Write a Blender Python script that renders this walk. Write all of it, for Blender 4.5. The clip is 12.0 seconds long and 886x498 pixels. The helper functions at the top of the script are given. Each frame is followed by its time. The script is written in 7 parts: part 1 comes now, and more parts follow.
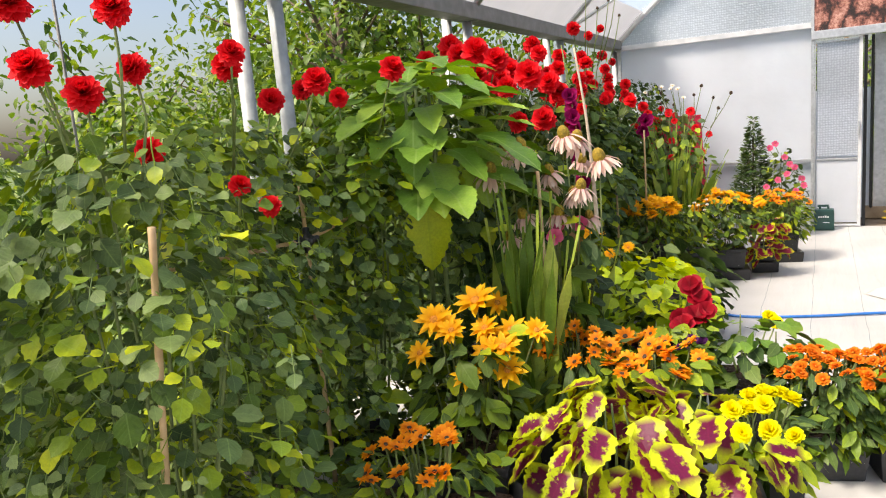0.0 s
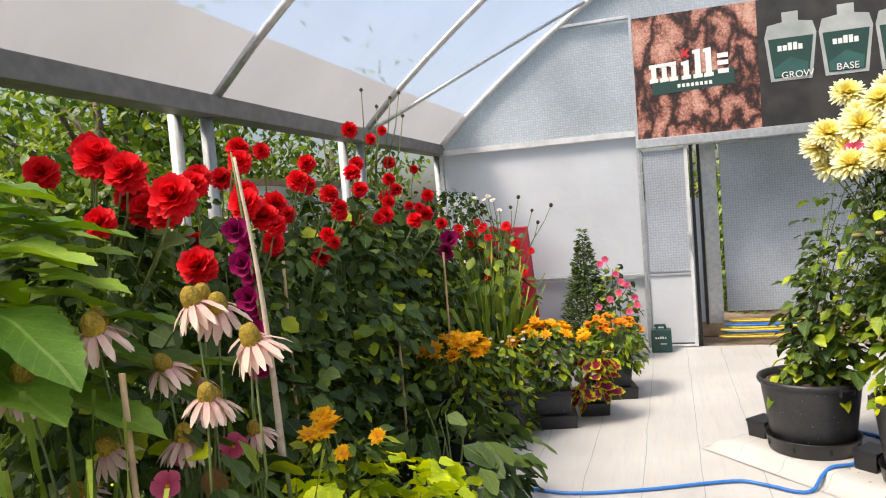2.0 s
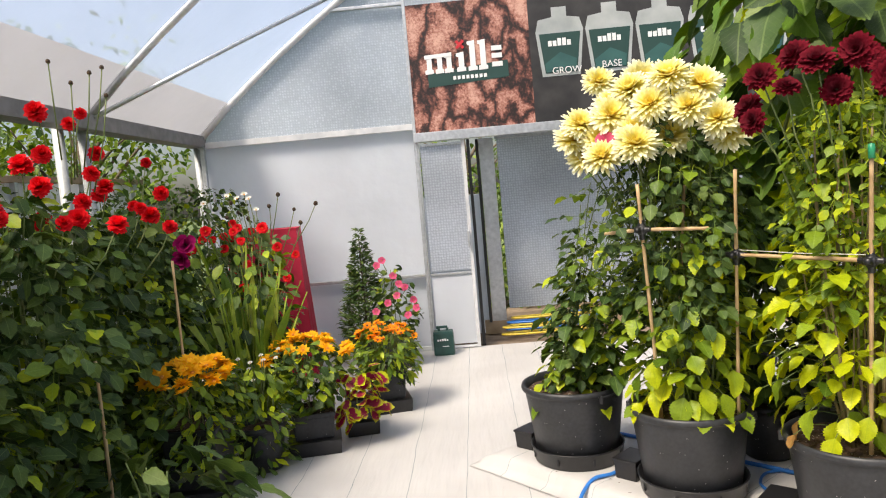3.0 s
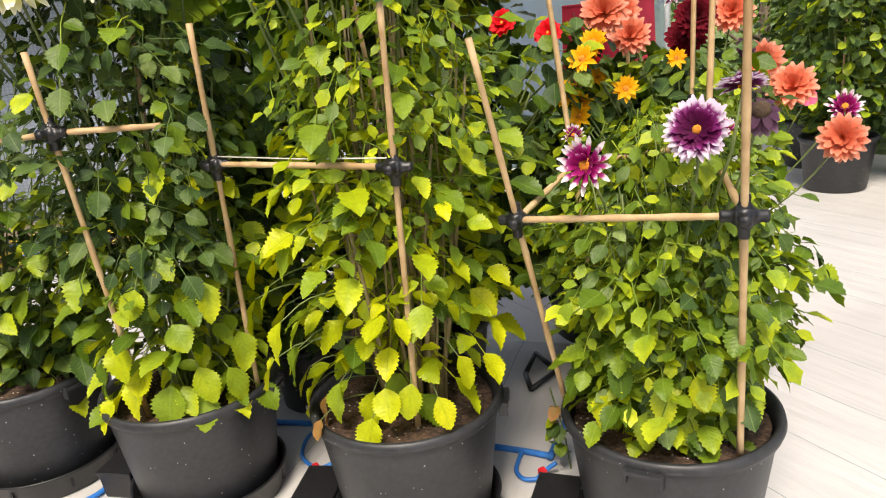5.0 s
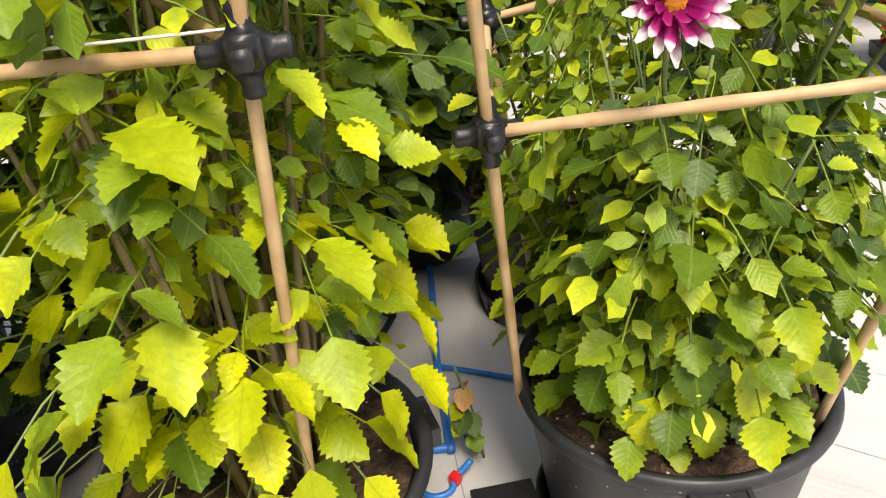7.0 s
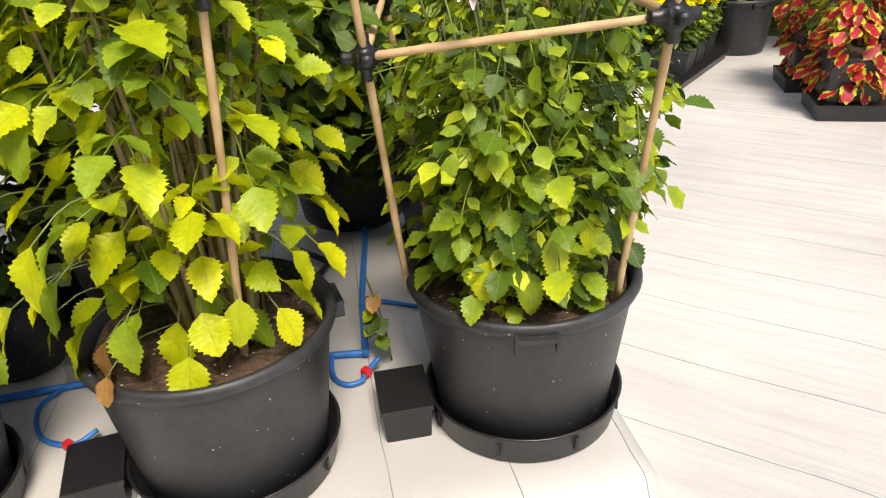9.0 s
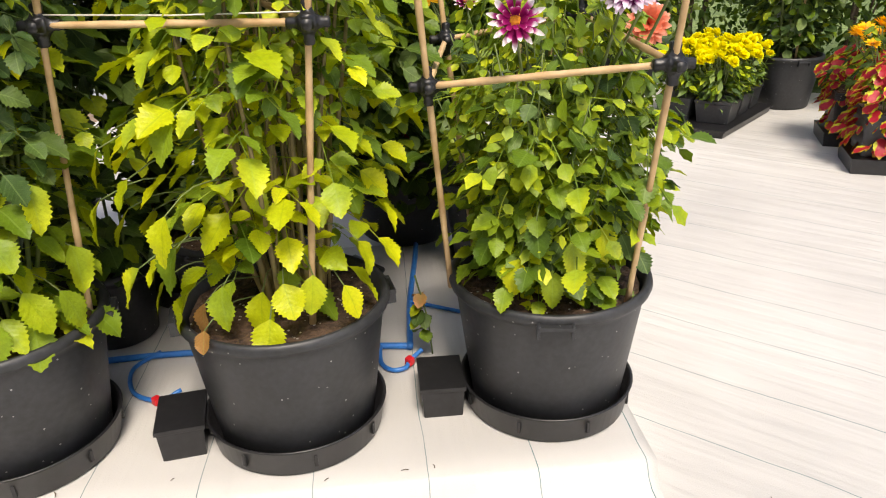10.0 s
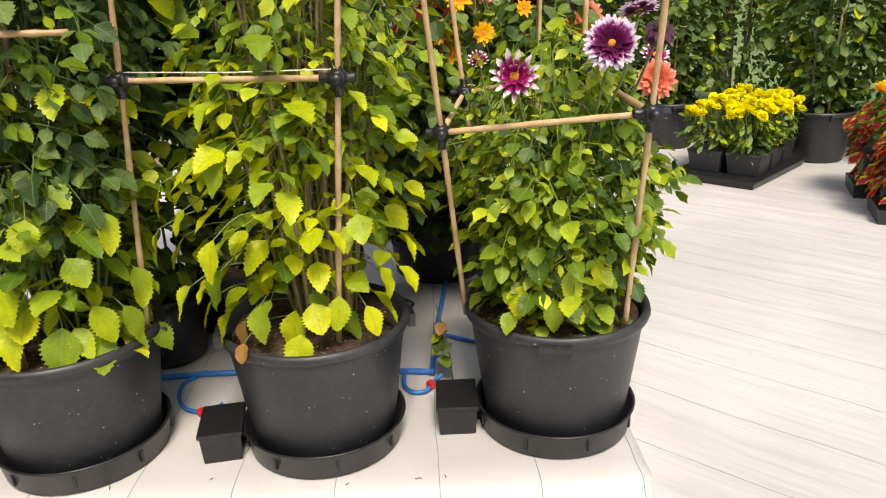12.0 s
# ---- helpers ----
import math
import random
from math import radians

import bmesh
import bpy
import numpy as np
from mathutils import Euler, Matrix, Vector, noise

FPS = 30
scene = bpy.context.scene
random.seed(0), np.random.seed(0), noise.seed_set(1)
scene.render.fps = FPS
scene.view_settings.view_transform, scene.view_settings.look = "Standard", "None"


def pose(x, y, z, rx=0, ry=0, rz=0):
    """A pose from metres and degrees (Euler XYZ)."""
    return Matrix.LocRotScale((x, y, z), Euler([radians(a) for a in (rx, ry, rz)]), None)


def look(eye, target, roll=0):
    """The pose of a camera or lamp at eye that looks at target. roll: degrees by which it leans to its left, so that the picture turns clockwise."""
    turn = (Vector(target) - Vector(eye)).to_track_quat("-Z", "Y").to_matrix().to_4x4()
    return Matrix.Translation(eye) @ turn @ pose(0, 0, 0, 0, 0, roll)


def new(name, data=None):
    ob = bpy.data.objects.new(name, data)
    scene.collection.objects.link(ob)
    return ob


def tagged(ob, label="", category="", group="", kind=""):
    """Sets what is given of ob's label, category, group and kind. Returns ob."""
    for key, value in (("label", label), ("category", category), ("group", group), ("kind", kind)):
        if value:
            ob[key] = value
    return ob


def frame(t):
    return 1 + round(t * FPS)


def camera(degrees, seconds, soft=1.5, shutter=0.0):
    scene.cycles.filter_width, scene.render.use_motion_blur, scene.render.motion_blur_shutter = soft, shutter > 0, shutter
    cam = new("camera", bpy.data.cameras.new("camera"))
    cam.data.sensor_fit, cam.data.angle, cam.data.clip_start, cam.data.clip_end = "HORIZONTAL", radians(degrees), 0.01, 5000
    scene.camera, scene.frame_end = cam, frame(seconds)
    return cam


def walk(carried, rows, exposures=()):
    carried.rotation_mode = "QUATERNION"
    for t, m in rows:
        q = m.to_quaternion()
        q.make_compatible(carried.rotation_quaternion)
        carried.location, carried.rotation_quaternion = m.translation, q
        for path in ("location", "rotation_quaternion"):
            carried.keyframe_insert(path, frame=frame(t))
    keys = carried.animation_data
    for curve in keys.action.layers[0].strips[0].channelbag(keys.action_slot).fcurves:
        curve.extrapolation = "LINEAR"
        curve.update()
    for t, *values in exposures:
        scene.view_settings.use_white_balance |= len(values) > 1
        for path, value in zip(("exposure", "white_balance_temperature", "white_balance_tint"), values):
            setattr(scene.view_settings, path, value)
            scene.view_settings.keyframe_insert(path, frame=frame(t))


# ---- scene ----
cam = camera(63.2, 12.0, soft=1.1)
PATH = [
    (0, (-0.034, -0.094, 1.475), (-0.964, 1.643, 1.136), -4.8),
    (0.5, (-0.021, 0.223, 1.519), (-0.915, 1.998, 1.3), -4.8),
    (1, (-0.067, 0.575, 1.536), (-0.916, 2.382, 1.428), -5.0),
    (1.5, (-0.029, 0.894, 1.538), (-0.81, 2.734, 1.456), -4.8),
    (2, (0.13, 1.29, 1.559), (-0.472, 3.194, 1.457), -4.5),
    (2.5, (0.204, 1.61, 1.553), (-0.161, 3.573, 1.428), -4.6),
    (3, (0.379, 1.907, 1.541), (0.285, 3.899, 1.386), -5.0),
    (3.5, (0.602, 2.127, 1.572), (0.745, 4.112, 1.37), -5.4),
    (3.7, (0.668, 2.206, 1.561), (0.923, 4.177, 1.338), -5.5),
    (5.3, (1.102, 3.123, 1.452), (2.064, 4.742, 0.778), -5.9),
    (5.5, (1.132, 3.219, 1.431), (2.117, 4.808, 0.719), -6.2),
    (6, (1.171, 3.558, 1.368), (2.301, 4.997, 0.561), -7.3),
    (6.5, (1.254, 3.761, 1.323), (2.557, 4.997, 0.444), -7.5),
    (7, (1.264, 3.883, 1.331), (2.681, 4.896, 0.348), -6.5),
    (7.5, (1.186, 3.867, 1.34), (2.683, 4.719, 0.324), -4.7),
    (7.7, (1.168, 3.844, 1.35), (2.688, 4.658, 0.336), -3.9),
    (9.3, (0.854, 3.448, 1.299), (2.342, 4.433, 0.396), -3.1),
    (9.5, (0.792, 3.423, 1.303), (2.284, 4.413, 0.413), -2.5),
    (10, (0.689, 3.32, 1.346), (2.154, 4.412, 0.533), -1.6),
    (10.5, (0.655, 3.188, 1.366), (2.057, 4.398, 0.611), -1.4),
    (11, (0.616, 3.098, 1.358), (1.975, 4.378, 0.641), -1.9),
    (11.5, (0.596, 3.087, 1.364), (1.981, 4.352, 0.669), -2.3),
    (12, (0.571, 3.107, 1.365), (1.997, 4.339, 0.693), -2.1),
]
walk(cam, [(t, look(eye, target, roll)) for t, eye, target, roll in PATH],
     exposures=[(0, 1.0, 6900, 13), (1, 0.88, 6900, 13), (2, 0.72, 6900, 13), (3.5, 0.72, 6900, 13), (6, 0.84, 6900, 13), (10, 0.73, 6900, 13), (12, 0.69, 6900, 13)])

# ---- world and light ----
world = bpy.data.worlds.new("sky")
scene.world = world
world.use_nodes = True
wn = world.node_tree.nodes
sky = wn.new("ShaderNodeTexSky")
sky.sky_type = "NISHITA"
sky.sun_disc = False
sky.sun_elevation = radians(56)
sky.sun_rotation = radians(221)
sky.air_density, sky.dust_density, sky.ozone_density = 1.0, 4.0, 0.6
wn["Background"].inputs["Strength"].default_value = 0.11
world.node_tree.links.new(sky.outputs[0], wn["Background"].inputs["Color"])
sun = new("sun", bpy.data.lights.new("sun", "SUN"))
sun.data.energy, sun.data.angle, sun.data.color = 4.7, radians(18), (1.0, 0.93, 0.82)
sun.matrix_world = look((-4.9, -5.6, 11.0), (0, 0, 0))


# ---- materials ----
def material(name):
    m = bpy.data.materials.new(name)
    m.use_nodes = True
    nt = m.node_tree
    return m, nt, nt.nodes["Principled BSDF"]


def node(nt, kind, links=(), **props):
    n = nt.nodes.new(kind)
    for k, v in props.items():
        if k in ("operation", "blend_type", "data_type", "feature", "wave_type", "bands_direction", "interpolation_type", "noise_dimensions", "distance"):
            if k == "operation": n.operation = v
            elif k == "blend_type": n.blend_type = v
            elif k == "data_type": n.data_type = v
            elif k == "feature": n.feature = v
            elif k == "bands_direction": n.bands_direction = v
        else:
            n.inputs[k].default_value = v
    for key, sock in links:
        nt.links.new(sock, n.inputs[key])
    return n


def ramp(nt, fac, stops):
    n = nt.nodes.new("ShaderNodeValToRGB")
    e = n.color_ramp.elements
    while len(e) < len(stops):
        e.new(0.5)
    for el, (p, c) in zip(e, stops):
        el.position, el.color = p, (*c, 1)
    nt.links.new(fac, n.inputs["Fac"])
    return n.outputs["Color"]


def bump(nt, b, height, strength, distance=0.01):
    n = nt.nodes.new("ShaderNodeBump")
    n.inputs["Strength"].default_value, n.inputs["Distance"].default_value = strength, distance
    nt.links.new(height, n.inputs["Height"])
    nt.links.new(n.outputs[0], b.inputs["Normal"])


def mixed(nt, fac, a, b):
    n = nt.nodes.new("ShaderNodeMix")
    n.data_type = "RGBA"
    for i, v in ((0, fac), (6, a), (7, b)):
        if isinstance(v, bpy.types.NodeSocket):
            nt.links.new(v, n.inputs[i])
        else:
            n.inputs[i].default_value = v if i == 0 else (*v, 1)
    return n.outputs[2]


def math_(nt, op, a, b=0.0):
    n = nt.nodes.new("ShaderNodeMath")
    n.operation = op
    for i, v in ((0, a), (1, b)):
        if isinstance(v, bpy.types.NodeSocket):
            nt.links.new(v, n.inputs[i])
        else:
            n.inputs[i].default_value = v
    return n.outputs[0]


def speckled(name, dark, light, scale=30.0, rough=0.6, relief=0.2, metal=0.0, coord="Object", distance=0.003, detail=6.0):
    """A surface with two scales of variation."""
    m, nt, b = material(name)
    tc = nt.nodes.new("ShaderNodeTexCoord").outputs[coord]
    fine = node(nt, "ShaderNodeTexNoise", [("Vector", tc)], Scale=scale, Detail=detail).outputs["Fac"]
    broad = node(nt, "ShaderNodeTexNoise", [("Vector", tc)], Scale=scale * 0.09, Detail=3.0).outputs["Fac"]
    mix = math_(nt, "ADD", math_(nt, "MULTIPLY", fine, 0.55), math_(nt, "MULTIPLY", broad, 0.45))
    nt.links.new(ramp(nt, mix, [(0.36, dark), (0.64, light)]), b.inputs["Base Color"])
    b.inputs["Roughness"].default_value, b.inputs["Metallic"].default_value = rough, metal
    bump(nt, b, fine, relief, distance)
    return m


def leafy(name, stops, vein=(0.3, 0.42, 0.12), rough=0.42, glow=0.26, vein_mix=0.2, mottle=0.28, margin=None, ripen=0.7, bright=1.3):
    """Leaf: colour varies from leaf to leaf, with a pale midrib, side veins and light let through."""
    m, nt, b = material(name)
    isl = nt.nodes.new("ShaderNodeNewGeometry").outputs["Random Per Island"]
    obr = nt.nodes.new("ShaderNodeObjectInfo").outputs["Random"]
    rnd = math_(nt, "FRACT", math_(nt, "ADD", isl, math_(nt, "MULTIPLY", obr, 3.7)))
    tc = nt.nodes.new("ShaderNodeTexCoord")
    blot = node(nt, "ShaderNodeTexNoise", [("Vector", tc.outputs["Object"])], Scale=24.0, Detail=7.0, Roughness=0.62).outputs["Fac"]
    base = ramp(nt, math_(nt, "ADD", math_(nt, "MULTIPLY", rnd, 1.03 - mottle), math_(nt, "MULTIPLY", blot, mottle)), stops)
    uv = nt.nodes.new("ShaderNodeSeparateXYZ")
    nt.links.new(tc.outputs["UV"], uv.inputs[0])
    across = math_(nt, "ABSOLUTE", math_(nt, "SUBTRACT", uv.outputs[0], 0.5))
    if margin:
        edge, centre, at = margin
        jag = math_(nt, "ADD", math_(nt, "MULTIPLY", across, 1.0), math_(nt, "MULTIPLY", math_(nt, "SUBTRACT", blot, 0.5), 1.1))
        along = math_(nt, "ABSOLUTE", math_(nt, "SUBTRACT", uv.outputs[1], 0.45))
        far = math_(nt, "MAXIMUM", jag, math_(nt, "MULTIPLY", along, 0.62))
        step = ramp(nt, far, [(at - 0.05, (0, 0, 0)), (at + 0.05, (1, 1, 1))])
        tone = mixed(nt, math_(nt, "MULTIPLY", rnd, 0.6), centre, tuple(min(1, c * 1.6 + 0.008) for c in centre))
        base = mixed(nt, step, tone, edge)
    fine = node(nt, "ShaderNodeTexNoise", [("Vector", tc.outputs["Object"])], Scale=110.0, Detail=4.0, Roughness=0.7).outputs["Fac"]
    patch = node(nt, "ShaderNodeTexNoise", [("Vector", tc.outputs["Object"])], Scale=9.0, Detail=3.0).outputs["Fac"]
    ripe = math_(nt, "ADD", math_(nt, "MULTIPLY", uv.outputs[1], 0.55), math_(nt, "ADD", math_(nt, "MULTIPLY", across, 0.5), math_(nt, "MULTIPLY", math_(nt, "SUBTRACT", math_(nt, "ADD", patch, rnd), 1.0), 0.9)))
    ripe = ramp(nt, ripe, [(0.42, (0, 0, 0)), (0.85, (1, 1, 1))])
    if not margin:
        yellowed = node(nt, "ShaderNodeHueSaturation", [("Color", base)], Hue=0.468, Saturation=1.05, Value=1.6).outputs[0]
        base = mixed(nt, math_(nt, "MULTIPLY", ripe, ripen), base, yellowed)
    speck = node(nt, "ShaderNodeHueSaturation", [("Color", base), ("Value", math_(nt, "ADD", math_(nt, "MULTIPLY", fine, 0.7), 0.65))]).outputs[0]
    base = speck
    rib = math_(nt, "LESS_THAN", across, 0.022)
    wave = math_(nt, "SINE", math_(nt, "MULTIPLY", math_(nt, "SUBTRACT", uv.outputs[1], math_(nt, "MULTIPLY", across, 0.7)), 46.0))
    side = math_(nt, "GREATER_THAN", wave, 0.985)
    veins = math_(nt, "MAXIMUM", rib, math_(nt, "MULTIPLY", side, 0.55))
    col = mixed(nt, math_(nt, "MULTIPLY", veins, vein_mix), base, vein)
    nt.links.new(col, b.inputs["Base Color"])
    b.inputs["Roughness"].default_value = rough
    b.inputs["Specular IOR Level"].default_value = 0.32
    quilt = math_(nt, "MULTIPLY", math_(nt, "ABSOLUTE", math_(nt, "SINE", math_(nt, "MULTIPLY", math_(nt, "SUBTRACT", uv.outputs[1], math_(nt, "MULTIPLY", across, 0.7)), 23.0))), 0.1)
    bump(nt, b, math_(nt, "ADD", math_(nt, "ADD", blot, quilt), math_(nt, "MULTIPLY", fine, 0.15)), 0.55, 0.005)
    tr = nt.nodes.new("ShaderNodeBsdfTranslucent")
    hs = node(nt, "ShaderNodeHueSaturation", [("Color", col)], Hue=0.485, Saturation=1.15, Value=bright)
    nt.links.new(hs.outputs[0], tr.inputs["Color"])
    mx = nt.nodes.new("ShaderNodeMixShader")
    mx.inputs[0].default_value = glow
    nt.links.new(b.outputs[0], mx.inputs[1])
    nt.links.new(tr.outputs[0], mx.inputs[2])
    nt.links.new(mx.outputs[0], nt.nodes["Material Output"].inputs["Surface"])
    return m


def petal(name, stops, rough=0.6, glow=0.3):
    """Petal: colour runs from the heart (0) to the tips (1) of the bloom."""
    m, nt, b = material(name)
    tc = nt.nodes.new("ShaderNodeTexCoord")
    uv = nt.nodes.new("ShaderNodeSeparateXYZ")
    nt.links.new(tc.outputs["UV"], uv.inputs[0])
    obr = nt.nodes.new("ShaderNodeObjectInfo").outputs["Random"]
    grain = node(nt, "ShaderNodeTexNoise", [("Vector", tc.outputs["Object"])], Scale=45.0, Detail=2.0).outputs["Fac"]
    v = math_(nt, "ADD", uv.outputs[1], math_(nt, "MULTIPLY", math_(nt, "SUBTRACT", grain, 0.5), 0.3))
    col = ramp(nt, v, stops)
    rnd = math_(nt, "ADD", math_(nt, "MULTIPLY", grain, 0.6), math_(nt, "MULTIPLY", obr, 0.4))
    hs = node(nt, "ShaderNodeHueSaturation", [("Color", col), ("Value", math_(nt, "ADD", math_(nt, "MULTIPLY", rnd, 0.4), 0.8))], Saturation=1.0)
    nt.links.new(hs.outputs[0], b.inputs["Base Color"])
    b.inputs["Roughness"].default_value = rough
    b.inputs["Specular IOR Level"].default_value = 0.25
    wave = math_(nt, "SINE", math_(nt, "MULTIPLY", uv.outputs[0], 40.0))
    bump(nt, b, wave, 0.15, 0.001)
    tr = nt.nodes.new("ShaderNodeBsdfTranslucent")
    nt.links.new(hs.outputs[0], tr.inputs["Color"])
    mx = nt.nodes.new("ShaderNodeMixShader")
    mx.inputs[0].default_value = glow
    nt.links.new(b.outputs[0], mx.inputs[1])
    nt.links.new(tr.outputs[0], mx.inputs[2])
    nt.links.new(mx.outputs[0], nt.nodes["Material Output"].inputs["Surface"])
    return m


def film(name, tint, clear, bubbles=0.0, mottled=0.3, through_light=0.6):
    """Greenhouse film: lets part of the light straight through and scatters the rest."""
    m, nt, b = material(name)
    tc = nt.nodes.new("ShaderNodeTexCoord").outputs["Object"]
    n = node(nt, "ShaderNodeTexNoise", [("Vector", tc)], Scale=0.9, Detail=5.0).outputs["Fac"]
    fold = node(nt, "ShaderNodeTexNoise", [("Vector", tc)], Scale=6.0, Detail=3.0).outputs["Fac"]
    dark = tuple(c * (1 - mottled) for c in tint)
    col = ramp(nt, n, [(0.35, dark), (0.65, tint)])
    height = fold
    if bubbles:
        mp = nt.nodes.new("ShaderNodeMapping")
        mp.inputs["Scale"].default_value = (1, 0.02, 1)
        nt.links.new(tc, mp.inputs[0])
        vo = node(nt, "ShaderNodeTexVoronoi", [("Vector", mp.outputs[0])], Scale=bubbles, Randomness=0.3)
        dot = vo.outputs["Distance"]
        spot = ramp(nt, dot, [(0.25, (1, 1, 1)), (0.5, (0.66, 0.68, 0.71))])
        mul = nt.nodes.new("ShaderNodeMix")
        mul.data_type, mul.blend_type = "RGBA", "MULTIPLY"
        mul.inputs[0].default_value = 0.6
        nt.links.new(col, mul.inputs[6])
        nt.links.new(spot, mul.inputs[7])
        col = mul.outputs[2]
        height = math_(nt, "SUBTRACT", 1.0, dot)
    nt.links.new(col, b.inputs["Base Color"])
    b.inputs["Roughness"].default_value = 0.25
    bump(nt, b, math_(nt, "ADD", height, math_(nt, "MULTIPLY", n, 1.5)), 0.5, 0.02)
    tr = nt.nodes.new("ShaderNodeBsdfTranslucent")
    nt.links.new(col, tr.inputs["Color"])
    tp = nt.nodes.new("ShaderNodeBsdfTransparent")
    a = nt.nodes.new("ShaderNodeMixShader")
    a.inputs[0].default_value = through_light
    nt.links.new(b.outputs[0], a.inputs[1])
    nt.links.new(tr.outputs[0], a.inputs[2])
    c = nt.nodes.new("ShaderNodeMixShader")
    c.inputs[0].default_value = clear
    nt.links.new(a.outputs[0], c.inputs[1])
    nt.links.new(tp.outputs[0], c.inputs[2])
    nt.links.new(c.outputs[0], nt.nodes["Material Output"].inputs["Surface"])
    return m


def ground_fabric(name, spacing, axis, start=0.0):
    """White woven ground cover with thin blue-green marking threads."""
    m, nt, b = material(name)
    tc = nt.nodes.new("ShaderNodeTexCoord").outputs["Object"]
    xyz = nt.nodes.new("ShaderNodeSeparateXYZ")
    nt.links.new(tc, xyz.inputs[0])
    wob = node(nt, "ShaderNodeTexNoise", [("Vector", tc)], Scale=2.5, Detail=2.0).outputs["Fac"]
    run = math_(nt, "ADD", xyz.outputs[axis], math_(nt, "MULTIPLY", wob, 0.03))
    saw = math_(nt, "FRACT", math_(nt, "DIVIDE", math_(nt, "SUBTRACT", run, start + 0.015), spacing))
    line = math_(nt, "LESS_THAN", saw, 0.0095)
    faint = node(nt, "ShaderNodeTexNoise", [("Vector", tc)], Scale=7.0, Detail=3.0).outputs["Fac"]
    broad = node(nt, "ShaderNodeTexNoise", [("Vector", tc)], Scale=1.1, Detail=6.0).outputs["Fac"]
    dirt = node(nt, "ShaderNodeTexNoise", [("Vector", tc)], Scale=22.0, Detail=8.0, Roughness=0.7).outputs["Fac"]
    col = ramp(nt, broad, [(0.3, (0.445, 0.436, 0.422)), (0.7, (0.56, 0.55, 0.532))])
    col = mixed(nt, ramp(nt, dirt, [(0.66, (0, 0, 0)), (0.82, (0.5, 0.5, 0.5))]), col, (0.5, 0.46, 0.4))
    col = mixed(nt, math_(nt, "MULTIPLY", line, math_(nt, "ADD", faint, 0.25)), col, (0.05, 0.13, 0.14))
    nt.links.new(col, b.inputs["Base Color"])
    b.inputs["Roughness"].default_value = 0.55
    mp = nt.nodes.new("ShaderNodeMapping")
    mp.inputs["Scale"].default_value = (5.0, 0.7, 1)
    nt.links.new(tc, mp.inputs[0])
    rip = node(nt, "ShaderNodeTexNoise", [("Vector", mp.outputs[0])], Scale=1.6, Detail=3.0).outputs["Fac"]
    weave = node(nt, "ShaderNodeTexNoise", [("Vector", tc)], Scale=240.0, Detail=2.0).outputs["Fac"]
    bump(nt, b, math_(nt, "ADD", rip, math_(nt, "MULTIPLY", weave, 0.05)), 0.65, 0.03)
    return m


FABRIC = ground_fabric("white_ground_fabric", 0.316, 0, 2.437)
FABRIC_PLATFORM = ground_fabric("white_platform_fabric", 0.287, 0, 0.012)
STEEL = speckled("galvanised_steel", (0.42, 0.44, 0.46), (0.62, 0.64, 0.66), 25, 0.42, 0.1, 0.7)
WHITE_METAL = speckled("white_painted_metal", (0.52, 0.54, 0.56), (0.7, 0.71, 0.72), 12, 0.4, 0.06)
POST_STEEL = speckled("weathered_post_steel", (0.27, 0.29, 0.3), (0.42, 0.44, 0.45), 20, 0.55, 0.1, 0.2)
GUTTER = speckled("grey_gutter_metal", (0.16, 0.155, 0.15), (0.26, 0.25, 0.245), 14, 0.55, 0.1, 0.2)
FILM_ROOF = film("clear_roof_film", (0.5, 0.6, 0.78), 0.6, mottled=0.08)
FILM_BAND = film("grey_roof_film", (0.30, 0.31, 0.34), 0.05, mottled=0.12)
FILM_WALL = film("milky_wall_film", (0.86, 0.9, 0.95), 0.05, mottled=0.14, through_light=0.42)
FILM_BUBBLE = film("bubble_film", (0.82, 0.88, 0.96), 0.14, bubbles=38, mottled=0.28, through_light=0.4)
PLASTIC = speckled("black_pot_plastic", (0.016, 0.017, 0.019), (0.034, 0.036, 0.04), 60, 0.46, 0.06)
PLASTIC_BLACK = speckled("glossy_black_plastic", (0.008, 0.008, 0.009), (0.018, 0.018, 0.02), 40, 0.35, 0.05)
def flecked(m, size, amount, colour):
    """Scatters small pale flecks over a material."""
    nt = m.node_tree
    b = nt.nodes["Principled BSDF"]
    tc = nt.nodes.new("ShaderNodeTexCoord").outputs["Object"]
    vo = node(nt, "ShaderNodeTexVoronoi", [("Vector", tc)], Scale=1.0 / size)
    sep = nt.nodes.new("ShaderNodeSeparateColor")
    nt.links.new(vo.outputs["Color"], sep.inputs[0])
    hit = math_(nt, "MULTIPLY", math_(nt, "LESS_THAN", sep.outputs[0], amount), math_(nt, "LESS_THAN", vo.outputs["Distance"], 0.28))
    old = b.inputs["Base Color"].links[0].from_socket
    nt.links.new(mixed(nt, hit, old, colour), b.inputs["Base Color"])
    return m


flecked(PLASTIC, 0.009, 0.018, (0.4, 0.4, 0.38))
SOIL = flecked(speckled("potting_soil", (0.015, 0.009, 0.006), (0.12, 0.07, 0.042), 55, 0.95, 1.0, distance=0.02), 0.012, 0.1, (0.55, 0.5, 0.44))
EARTH = speckled("bare_earth", (0.13, 0.09, 0.06), (0.3, 0.23, 0.16), 6, 0.95, 0.8, distance=0.03)
GRASS = speckled("rough_grass", (0.04, 0.07, 0.015), (0.12, 0.17, 0.05), 9, 0.9, 0.9, distance=0.05)
BAMBOO = speckled("bamboo_cane", (0.38, 0.24, 0.11), (0.66, 0.47, 0.26), 16, 0.5, 0.15)
